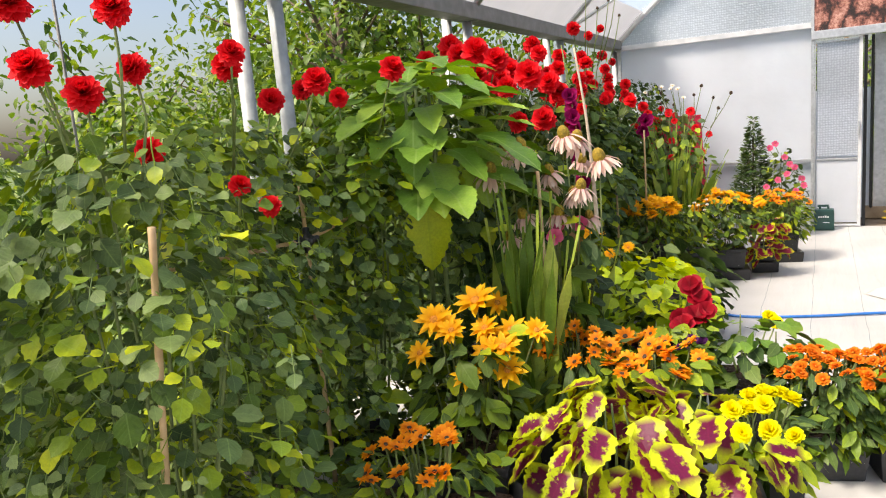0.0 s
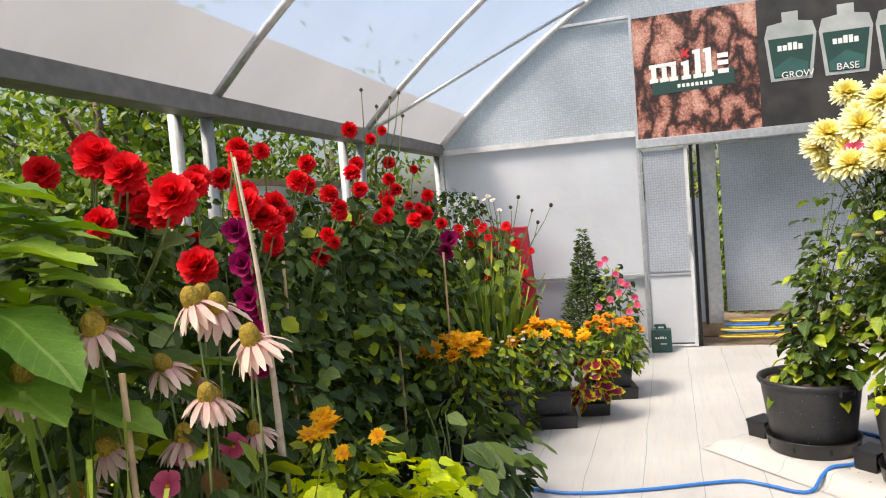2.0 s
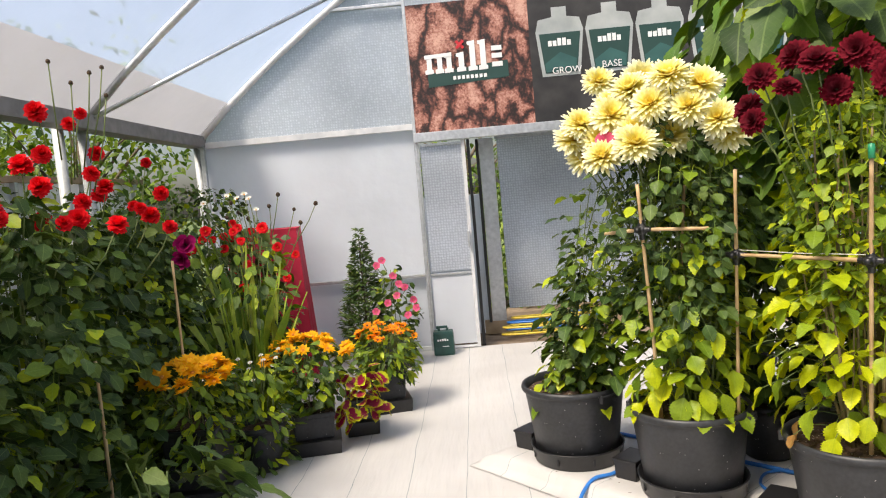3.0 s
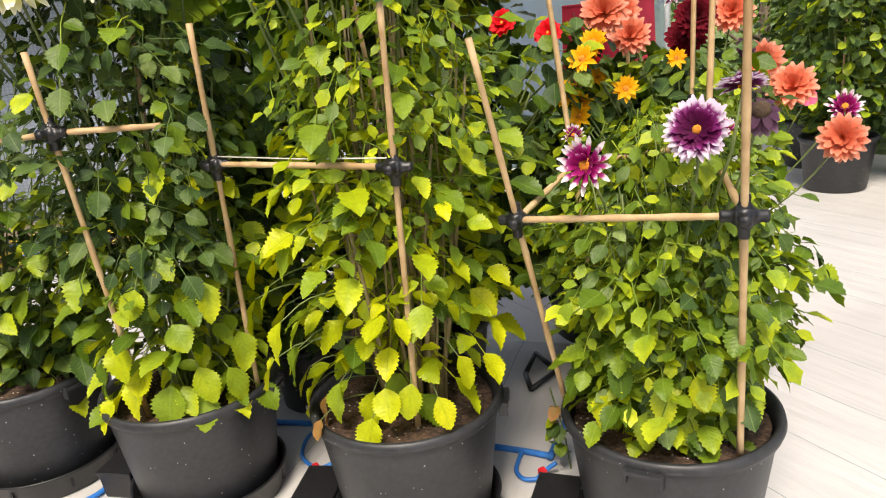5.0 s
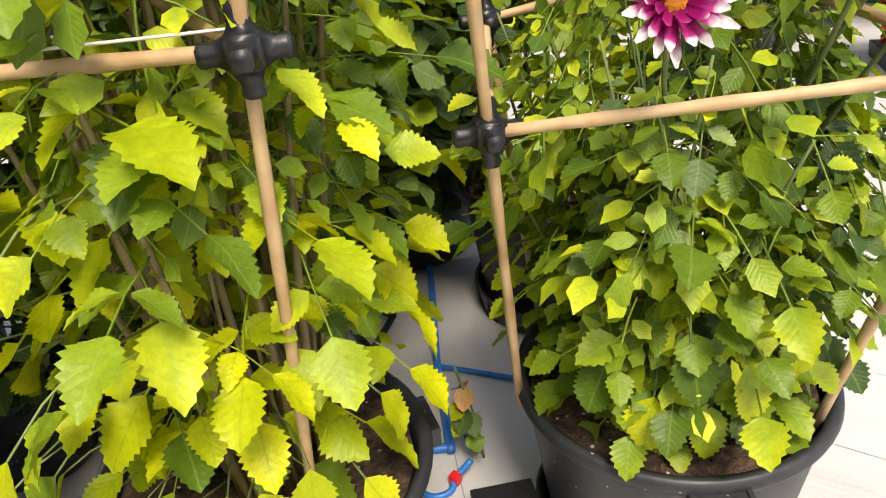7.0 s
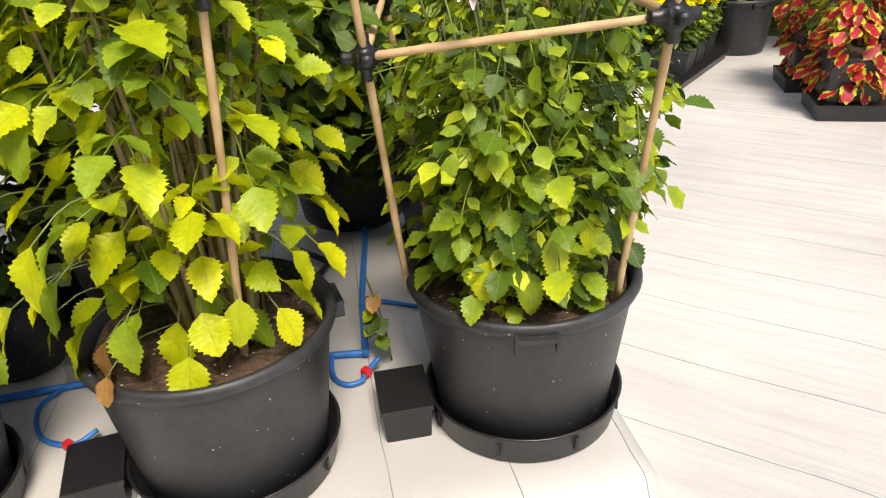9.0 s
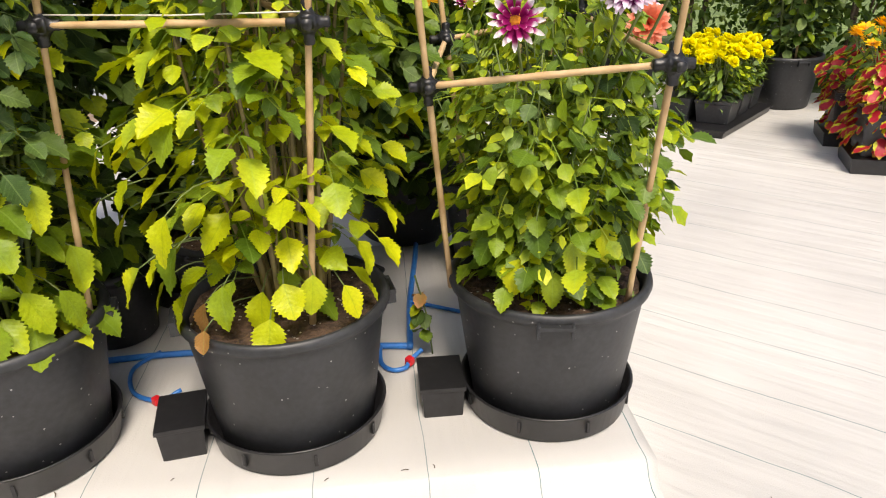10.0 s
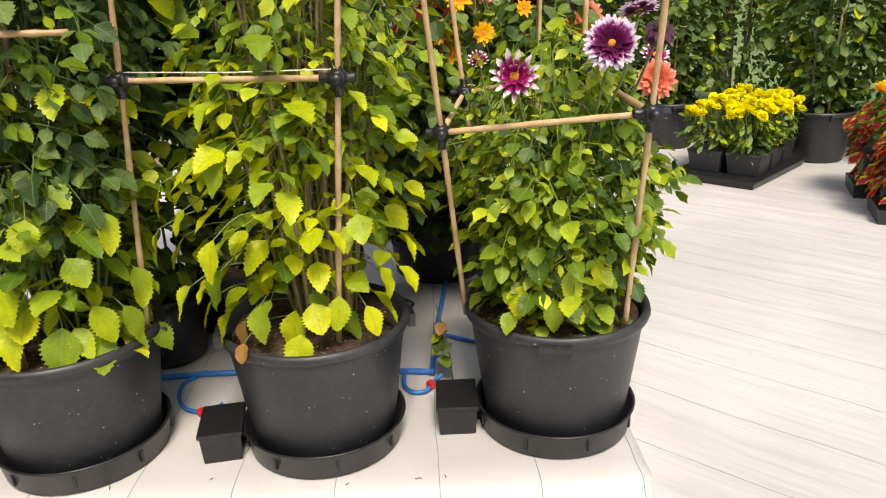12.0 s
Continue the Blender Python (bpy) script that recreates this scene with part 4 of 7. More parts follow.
def flat_shape(name, pts, mat, y, label=""):
    """A flat printed shape from outline points."""
    n = len(pts)
    v = [(x, y, z) for x, z in pts] + [(x, y + 0.003, z) for x, z in pts]
    f = [tuple(range(n)), tuple(range(2 * n - 1, n - 1, -1))] + [(i, i + n, (i + 1) % n + n, (i + 1) % n) for i in range(n)]
    return put_mesh(name, mesh_from(name, v, f, mat, smooth=False), banner, label=label)


flat_shape("logo_panel", [(0.18, 0.42), (0.95, 0.46), (0.95, 0.62), (0.18, 0.55)], GREEN_PRINT, -0.009, "dark green logo panel")
letters = [(0.17, 0.07), (0.27, 0.07), (0.36, 0.07), (0.475, 0.075), (0.585, 0.075), (0.685, 0.075), (0.80, 0.1)]
for i, (lx, w) in enumerate(letters):
    top = 0.73 if i < 4 else 0.83
    if i == 6:
        top = 0.75
        for zz in (0.565, 0.645, 0.715):
            flat_shape("logo_stroke", [(lx, zz), (lx + w, zz), (lx + w, zz + 0.045), (lx, zz + 0.045)], WHITE_PRINT, -0.013)
        continue
    flat_shape("logo_stroke", [(lx - 0.012, 0.545), (lx + w, 0.55), (lx + w, 0.585), (lx + w - 0.014, 0.59), (lx + w - 0.014, top), (lx - 0.012, top - 0.01), (lx - 0.012, top - 0.04), (lx + 0.008, top - 0.045), (lx + 0.008, 0.59), (lx - 0.012, 0.585)], WHITE_PRINT, -0.013)
flat_shape("logo_stroke", [(0.16, 0.69), (0.42, 0.70), (0.42, 0.735), (0.16, 0.725)], WHITE_PRINT, -0.0165)
for a in (45, -45):
    c, s = math.cos(radians(a)), math.sin(radians(a))
    flat_shape("logo_mark", [(0.505 + c * px - s * pz, 0.80 + s * px + c * pz) for px, pz in ((-0.05, -0.013), (0.05, -0.013), (0.05, 0.013), (-0.05, 0.013))], RED_PRINT, -0.013 - 0.004 * (a > 0))
for i in range(8):
    flat_shape("logo_bar", [(0.42 + 0.042 * i, 0.475), (0.448 + 0.042 * i, 0.476), (0.448 + 0.042 * i, 0.51), (0.42 + 0.042 * i, 0.509)], WHITE_PRINT, -0.013)
for i, bx in enumerate((1.23, 1.70, 2.17, 2.66, 3.14)):
    z = 0.42
    flat_shape("printed_bottle", [(bx + 0.04, z), (bx + 0.4, z), (bx + 0.45, z + 0.42), (bx + 0.42, z + 0.53), (bx + 0.3, z + 0.55), (bx + 0.3, z + 0.64), (bx + 0.16, z + 0.64), (bx + 0.16, z + 0.55), (bx + 0.03, z + 0.53), (bx, z + 0.42)], GREY_PRINT, -0.009, "silver printed bottle")
    flat_shape("bottle_label", [(bx + 0.07, z + 0.03), (bx + 0.37, z + 0.03), (bx + 0.42, z + 0.4), (bx + 0.03, z + 0.4)], GREEN_PRINT, -0.013, "dark green printed label")
    flat_shape("bottle_panel", [(bx + 0.08, z + 0.04), (bx + 0.36, z + 0.04), (bx + 0.37, z + 0.15), (bx + 0.22, z + 0.22), (bx + 0.07, z + 0.12)], TEAL_PRINT, -0.0165)
    for j in range(5):
        flat_shape("label_stroke", [(bx + 0.11 + 0.045 * j, z + 0.28), (bx + 0.145 + 0.045 * j, z + 0.28), (bx + 0.145 + 0.045 * j, z + (0.35 if j in (2, 3) else 0.33)), (bx + 0.11 + 0.045 * j, z + (0.35 if j in (2, 3) else 0.33))], WHITE_PRINT, -0.0165)
for text, tx, tz in (("GROW", 1.36, 0.42), ("BASE", 1.83, 0.44)):
    cu = bpy.data.curves.new("lettering", "FONT")
    cu.body, cu.size, cu.extrude = text, 0.088, 0.002
    cu.materials.append(WHITE_PRINT)
    ob = new("lettering", cu)
    ob.parent = banner
    ob.matrix_basis = pose(tx, -0.022, tz + 0.02, 90)

# ---- raised platform under the pot row ----
CORNER, U, V = (2.19, 3.78), (-0.664, 0.748), (0.748, 0.664)
RAISE = 0.075
PLAT = Matrix(((U[0], V[0], 0, CORNER[0]), (U[1], V[1], 0, CORNER[1]), (0, 0, 1, 0), (0, 0, 0, 1)))


def on_row(s, d, z=0.0):
    """A place s along the platform's front edge and d behind it."""
    return (CORNER[0] + U[0] * s + V[0] * d, CORNER[1] + U[1] * s + V[1] * d, z)


nu, nv = 60, 26
L, D = 2.85, 1.5
vs, fs = [], []
prof = [(-0.085, 0.004), (-0.042, 0.012), (-0.021, RAISE * 0.45), (-0.006, RAISE * 0.85), (0.01, RAISE), (0.08, RAISE)] + [(D * i / 10, RAISE) for i in range(2, 10)] + [(D, RAISE), (D + 0.01, 0.0)]
for i in range(nu + 1):
    s = -0.012 + (L + 0.012) * i / nu
    for d, z in prof:
        wob = 0.006 * noise.noise(Vector((s * 6, d * 6, z * 5)))
        z = min(z, 0.003 + RAISE * max(0.0, (L - s) / 0.16) ** 0.6)
        vs.append((s, d + wob * (1 if z < RAISE else 0), z + (0.003 * noise.noise(Vector((s * 4, d * 4, 2))) if 0.05 < d < D - 0.05 else 0)))
k = len(prof)
fs = [(i * k + j + 1, i * k + j, (i + 1) * k + j, (i + 1) * k + j + 1) for i in range(nu) for j in range(k - 1)]
fs += [tuple(range(k)), tuple(nu * k + j for j in range(k - 1, -1, -1))]
plat = put_mesh("platform", mesh_from("platform", vs, fs, FABRIC_PLATFORM, smooth=True), m=PLAT)
tagged(plat, "low platform draped in white woven ground fabric", "platform", kind="structure")


# ---- pots ----
def pot_meshes(h, r_top, r_bot):
    wall = [(0.001, 0.0), (r_bot - 0.012, 0.0), (r_bot, 0.012), (r_top - 0.016, h - 0.05), (r_top - 0.012, h - 0.035), (r_top, h - 0.03), (r_top + 0.004, h - 0.018), (r_top, h - 0.003), (r_top - 0.008, h), (r_top - 0.018, h - 0.006), (r_top - 0.024, h - 0.05), (r_bot - 0.004, 0.02), (0.001, 0.018)]
    v, f = lathe(wall, 56)
    body = mesh_from("pot_body", v, f, PLASTIC)
    rs = r_top - 0.03
    sv, sf = [], []
    rings = 7
    for i in range(rings + 1):
        for k in range(28):
            a, r = 2 * math.pi * k / 28, max(0.001, rs * i / rings)
            p = Vector((r * math.cos(a), r * math.sin(a), 0))
            sv.append((p.x, p.y, h - 0.036 + 0.014 * noise.noise(p * 14) + 0.01 * (1 - i / rings)))
    for i in range(rings):
        for k in range(28):
            k2 = (k + 1) % 28
            sf.append((i * 28 + k, (i + 1) * 28 + k, (i + 1) * 28 + k2, i * 28 + k2))
    return body, mesh_from("soil", sv, sf, SOIL)


BIG_POT = pot_meshes(0.4, 0.273, 0.212)
MID_POT = pot_meshes(0.28, 0.16, 0.125)


def plant_pot(x, y, z, meshes, turn=0.0, label="large round black plastic pot filled with soil", group="large pots", lugs=True, h=0.4, r=0.273):
    t = thing("plant_pot", (x, y, z), label, "plant pot", group)
    put_mesh("pot_body", meshes[0], t)
    put_mesh("soil", meshes[1], t, label="dark crumbly potting soil")
    if lugs:
        for a in (turn, turn + 180):
            m = pose(0, 0, 0, 0, 0, a)
            bm = box_bm(0.02, 0.085, 0.012, (r + 0.008, 0, h - 0.034), 0.003)
            lug = part("handle", bm, PLASTIC, t, m=m)
            for s in (-0.042, 0.042):
                part("lug", box_bm(0.024, 0.008, 0.04, (r + 0.004, s, h - 0.058), 0.002), PLASTIC, lug)
    return t


sv, sf = lathe([(0.001, 0.0), (0.224, 0.0), (0.232, 0.008), (0.244, 0.08), (0.249, 0.086), (0.245, 0.09), (0.238, 0.084), (0.224, 0.014), (0.001, 0.01)], 56)
SAUCER = mesh_from("dish", sv, sf, PLASTIC_BLACK)


def pot_tray(x, y, z, valve=True, turn=0.0):
    t = thing("pot_saucer", (x, y, z), "round black plastic saucer with a square float-valve box" if valve else "round black plastic saucer", "saucer", "pot saucers")
    put_mesh("dish", SAUCER, t)
    if valve:
        m = pose(0, 0, 0, 0, 0, turn)
        bx = part("valve_box", box_bm(0.112, 0.15, 0.09, (0.308, 0, 0), 0.006, 1.08), PLASTIC_BLACK, t, m=m)
        part("lid", box_bm(0.13, 0.172, 0.014, (0.308, 0, 0.089), 0.004), PLASTIC_BLACK, bx)
        part("spout", box_bm(0.03, 0.05, 0.03, (0.25, 0, 0.045), 0.004), PLASTIC_BLACK, bx)
    for a in range(8):
        part("rib", box_bm(0.008, 0.01, 0.035, (0.239, 0, 0.03), 0.002), PLASTIC_BLACK, t, m=pose(0, 0, 0, 0, 0, 45 * a + 12))
    return t


POTS = [(2.29, 4.152), (1.785, 4.66), (1.286, 5.19), (0.83, 5.70)]
BOX_TURN = math.degrees(math.atan2(U[1], U[0]))
for i, (px, py) in enumerate(POTS):
    pot_tray(px, py, RAISE, True, BOX_TURN + (0, 9, 6, 6)[i])
    plant_pot(px, py, RAISE + 0.014, BIG_POT, (-148, -38, -38, -60)[i])
BACK = [(2.97, 4.69), (2.08, 5.16), (2.20, 5.62), (1.72, 5.98)]
for px, py in BACK:
    pot_tray(px, py, RAISE, False)
    plant_pot(px, py, RAISE + 0.014, BIG_POT, 20)
SOIL_Z = RAISE + 0.014 + 0.36

# blue water lines along the platform and across the floor
hp = lambda s, d, z=RAISE + 0.012: on_row(s, d, z)
GZ = RAISE + 0.012
tagged(tube_part("water_hose", [(2.265, 4.635, GZ), hp(0.72, 0.64), hp(1.0, 0.66), hp(1.4, 0.68), hp(1.9, 0.64), hp(2.4, 0.62), (0.62, 6.05, GZ)], 0.011, BLUE_HOSE, curve=6), "blue water hose running behind the pots", "hose", "blue hoses")
tagged(tube_part("water_hose", [(2.25, 4.63, GZ + 0.004), (2.38, 4.735, GZ), (2.5, 4.83, GZ), (2.64, 4.93, GZ), (2.88, 5.10, GZ), (3.0, 5.2, GZ)], 0.011, BLUE_HOSE, curve=6), "blue branch hose running back between the pots", "hose", "blue hoses")
tagged(tube_part("water_hose", [(2.50, 4.83, GZ + 0.004), (2.525, 4.74, GZ), (2.55, 4.62, GZ), (2.6, 4.48, GZ)], 0.007, BLUE_HOSE, curve=6), "thin blue side hose behind the pots", "hose", "blue hoses")
feed = thing("feed_hose", (2.16, 4.64, RAISE), "short looped blue feed hose with a red valve", "hose", "feed hoses")
tube_part("tube", [(0.05, 0.08, 0.014), (0.02, 0.06, 0.012), (-0.03, 0.01, 0.010), (-0.04, -0.04, 0.010), (-0.01, -0.07, 0.012), (0.02, -0.065, 0.02), (0.06, -0.085, 0.05)], 0.0075, BLUE_HOSE, feed, curve=6)
part("valve", box_bm(0.024, 0.024, 0.026, (0.02, -0.065, 0.008), 0.006), RED_PLASTIC, feed, "red valve")
ring = thing("plastic_bracket", (2.58, 5.13, RAISE), "black plastic square bracket lying behind the pots", "bracket")
RP = [(-0.04, 0.03, 0.012), (0.08, 0.12, 0.03), (0.05, -0.06, 0.03), (-0.10, -0.09, 0.012)]
for a, b in zip(RP, RP[1:] + RP[:1]):
    tube_part("bar", [a, tuple((p + q) / 2 for p, q in zip(a, b)), b], 0.011, RUBBER, ring, n=6)
tagged(tube_part("water_hose", [(-0.9, 5.17, 0.012), (-0.5, 5.06, 0.012), (-0.1, 5.14, 0.012), (0.36, 5.31, 0.012), (0.52, 5.28, 0.012), (0.66, 5.2, 0.012), (0.74, 5.22, 0.014), (0.80, 5.3, 0.06), (0.86, 5.36, RAISE + 0.012), (0.95, 5.40, RAISE + 0.012), (1.02, 5.47, RAISE + 0.012)], 0.0095, BLUE_HOSE, curve=7), "blue water hose lying across the white floor", "hose", "blue hoses")
for s in (1.42,):
    feed = thing("feed_hose", hp(s, 0.70, RAISE), "short blue feed hose with a red valve", "hose", "feed hoses")
    o = Vector(hp(s, 0.70, RAISE))
    pts = [Vector(hp(s, 0.70)) - o, Vector(hp(s + 0.06, 0.6)) - o, Vector(hp(s + 0.02, 0.47)) - o, Vector(hp(s - 0.07, 0.42)) - o, Vector(hp(s - 0.13, 0.44, RAISE + 0.03)) - o]
    tube_part("tube", pts, 0.007, BLUE_HOSE, feed, curve=6)
    part("valve", box_bm(0.022, 0.022, 0.024, tuple(Vector(hp(s - 0.06, 0.42, RAISE)) - o), 0.004), RED_PLASTIC, feed, "red valve")

# ---- bamboo supports ----
bm = bmesh.new()
bmesh.ops.create_cube(bm, size=0.03)
for face in bm.faces[:]:
    out = face.normal.copy()
    for reach, wide in ((0.012, 0.62), (0.012, 1.15), (0.004, 0.8)):
        res = bmesh.ops.extrude_discrete_faces(bm, faces=[face])
        face = res["faces"][0]
        c = face.calc_center_median()
        for v in face.verts:
            v.co = c + (v.co - c) * wide + out * reach
bmesh.ops.bevel(bm, geom=bm.edges[:], offset=0.002, segments=2, affect="EDGES")
CONNECTOR = bpy.data.meshes.new("connector")
bm.to_mesh(CONNECTOR)
bm.free()
CONNECTOR.materials.append(RUBBER)
CONNECTOR.polygons.foreach_set("use_smooth", [True] * len(CONNECTOR.polygons))


def cane_points(a, b, knots=7):
    return [tuple(a[i] + (b[i] - a[i]) * k / knots for i in range(3)) for k in range(knots + 1)]


def bamboo(name_at, uprights, bars, joints, label, caps=(), strings=()):
    t = thing("bamboo_support", name_at, label, "plant support", "bamboo supports")
    o = Vector(name_at)
    for a, b in uprights + bars:
        a, b = Vector(a) - o, Vector(b) - o
        v, f = tube(cane_points(a, b, 12), 0.0078, 0.0068, 8)
        v = [np.array(p) for p in v]
        for ring in range(0, 13, 3):
            c = sum(v[ring * 8:ring * 8 + 8]) / 8
            for i in range(8):
                v[ring * 8 + i] = c + (v[ring * 8 + i] - c) * 1.16
        put_mesh("cane", mesh_from("cane", v, f, BAMBOO), t)
    for j, turn in joints:
        put_mesh("connector", CONNECTOR, t, Matrix.Translation(Vector(j) - o) @ pose(0, 0, 0, 0, 0, turn), "black rubber cane connector")
    for c in caps:
        put_mesh("cap", mesh_from("cap", *lathe([(0.001, 0.02), (0.01, 0.018), (0.011, 0.0), (0.011, -0.03), (0.001, -0.03)], 10), GREEN_CAP), t, Matrix.Translation(Vector(c) - o), "green plastic cane cap")
    for a, b in strings:
        tube_part("string", [tuple(Vector(a) - o), tuple((Vector(a) + Vector(b)) / 2 - o - Vector((0, 0, 0.004))), tuple(Vector(b) - o)], 0.0016, STRING, t, n=4)
    return t


def beyond(a, b, k):
    """The place on the line from a through b, k times as far."""
    return tuple(p + (q - p) * k for p, q in zip(a, b))


JA, JB, JC, JW = (1.702, 4.384, 1.188), (1.951, 4.29, 1.03), (2.116, 3.806, 1.092), (1.074, 4.955, 1.315)
F2, F3, F1 = (1.743, 4.515, 0.45), (2.266, 3.915, 0.45), (1.14, 5.10, 0.45)
FB = (2.13, 4.37, 0.44)
JD, JE = (2.43, 4.16, 1.14), (2.27, 4.47, 1.08)
turn_row = math.degrees(math.atan2(U[1], U[0]))
bamboo((2.285, 4.15, SOIL_Z), [(F3, beyond(F3, JC, 1.75)), (FB, beyond(FB, JB, 1.7)), ((2.4, 4.15, 0.43), beyond((2.4, 4.15, 0.43), JD, 1.7)), ((2.3, 4.4, 0.43), beyond((2.3, 4.4, 0.43), JE, 1.9))],
       [(JB, JC), (JB, JE), (JC, JD), (JD, JE)], [(JB, turn_row), (JC, turn_row), (JD, turn_row), (JE, turn_row)], "tan bamboo cane frame tied with black connectors over the pot")
JA2, JA3 = (1.42, 4.85, 1.19), (1.86, 4.78, 1.22)
FA2 = (1.455, 5.03, 0.43)
bamboo((1.80, 4.645, SOIL_Z), [(F2, beyond(F2, JA, 1.5)), (FA2, beyond(FA2, JA2, 1.45)), ((1.93, 4.75, 0.43), beyond((1.93, 4.75, 0.43), JA3, 1.5))],
       [(JA, JA2), (JA, JA3)], [(JA, turn_row), (JA2, turn_row), (JA3, turn_row)], "tan bamboo cane frame with string and black connectors", [beyond(F2, JA, 1.505)], [((JA[0], JA[1] - 0.005, JA[2] + 0.02), (JA2[0], JA2[1] - 0.005, JA2[2] + 0.02))])
JW3 = (1.32, 5.22, 1.3)
bamboo((1.315, 5.175, SOIL_Z), [(F1, beyond(F1, JW, 1.22)), ((1.27, 5.34, 0.43), beyond((1.27, 5.34, 0.43), JW3, 1.3))],
       [(JW, (1.30, 4.80, 1.31)), (JW, (0.93, 5.08, 1.30))], [(JW, turn_row)], "tan bamboo canes with a black connector among dahlia stems")

# ---- plants in the pot row ----
EYE_SIDE = (0.9, 3.4, 1.0)
L_BEAN = leaf_set(0.056, 0.045, 3, seed=15, jag=0.03, stations=9, widest=0.44, tip=0.7) + leaf_set(0.044, 0.034, 2, pairs=1, seed=28, jag=0.05, stations=7, stalk=0.6)
L_REDCOLEUS = leaf_set(0.1, 0.068, 4, seed=16, jag=0.08, stations=9)
L_SPRIG = leaf_set(0.092, 0.064, 4, pairs=1, seed=2, jag=0.105, stations=19, widest=0.4, tip=0.8, stalk=0.7)
L_P3 = leaf_set(0.068, 0.047, 4, pairs=1, seed=17, jag=0.11, stations=15, widest=0.38, tip=0.8, stalk=0.7)
L_HANG = leaf_set(0.104, 0.078, 4, seed=24, jag=0.095, stations=21, widest=0.4, tip=0.76)
L_SMALL = leaf_set(0.066, 0.054, 4, seed=3, jag=0.06, stations=11, widest=0.42)
L_SMALLSPRIG = leaf_set(0.05, 0.034, 3, pairs=1, seed=4, jag=0.12, stations=5)
L_FAR = leaf_set(0.085, 0.066, 3, seed=5, jag=0.05, stations=4)
L_BIG = leaf_set(0.29, 0.165, 4, seed=6, jag=0.045, stations=19, widest=0.3, heart=0.6)
L_NARROW = leaf_set(0.085, 0.032, 3, seed=7, jag=0.05, stations=5)
L_NEEDLE = leaf_set(0.055, 0.02, 2, seed=9, jag=0.0, stations=3)
L_TREE = leaf_set(0.1, 0.05, 3, seed=10, jag=0.0, stations=3)
L_MID = leaf_set(0.10, 0.06, 3, seed=11, jag=0.06, stations=6)

low = lambda top, k: (lambda h: max(0.02, k * (1 - h / top)))

p3 = thing("dahlia_plant", (2.285, 4.15, SOIL_Z), "bushy green dahlia with purple and white flowers in a black pot", "dahlia", "potted dahlias")
shoots(p3, 28, 0.66, 0.30, L_P3, [(LEAF, 1.0), (LEAF_GREY, 0.15), (LEAF_FRESH, 0.6), (LEAF_YELLOW, low(0.25, 0.4))], 31, gap=0.066, first=0.06, short=0.4, singles=300, near=EYE_SIDE, stem_r=0.0045, stalk=0.045, cut=(0.65, -0.76, 0.14, 0.17))
bush(p3, [(0.2, 0.22), (0.4, 0.26), (0.62, 0.24), (0.8, 0.16)], 460, L_SMALLSPRIG, [(LEAF, 0.8), (LEAF_FRESH, 0.5)], 32, 0, stems=10, inner=0.05, stem_r=0.003, lean=(-0.02, 0.03))
bush(p3, [(0.18, 0.16), (0.34, 0.23), (0.5, 0.21), (0.6, 0.1)], 300, L_SMALLSPRIG + L_P3, [(LEAF, 0.8), (LEAF_DARK, 0.5)], 36, 0, stems=6, inner=0.2, stem_r=0.003, lean=(0.12, -0.1))
hanging(p3, [(-150, 0.2, 0.13, 0.8), (-128, 0.17, 0.12, 0.85), (-170, 0.24, 0.17, 0.8), (-108, 0.16, 0.15, 0.75), (-140, 0.23, 0.22, 0.8), (-185, 0.26, 0.22, 0.8), (-120, 0.22, 0.24, 0.75), (-160, 0.25, 0.28, 0.8)], L_HANG, [LEAF_FRESH, LEAF, LEAF_YELLOW, LEAF], 35)
for at, kind, face, sc in (((2.108, 3.908, 1.242), B_BICOLOR, (-0.85, -0.45, 0.35), 0.9), ((1.997, 4.097, 1.172), B_BICOLOR_OPEN, (-0.8, -0.5, 0.25), 1.0), ((2.162, 4.332, 1.187), B_BICOLOR_OPEN, (-0.5, -0.4, 0.7), 0.5),
                           ((2.17, 3.82, 1.275), B_WITHERED, (-0.4, -0.3, 0.5), 1.1), ((2.22, 3.9, 1.31), B_BICOLOR, (0.2, 0.3, 0.8), 0.7), ((2.32, 4.02, 1.20), B_BICOLOR_OPEN, (-0.5, -0.2, 0.8), 0.5)):
    set_bloom(p3, kind, at, face, sc, 0.3)

tagged(part("plant_label", box_bm(0.014, 0.003, 0.055, (0, 0, -0.012), 0.001), WHITE_LABEL, m=pose(2.236, 3.966, SOIL_Z + 0.004, 12, 8, -40)), "small white plastic plant label in the soil", "plant label")

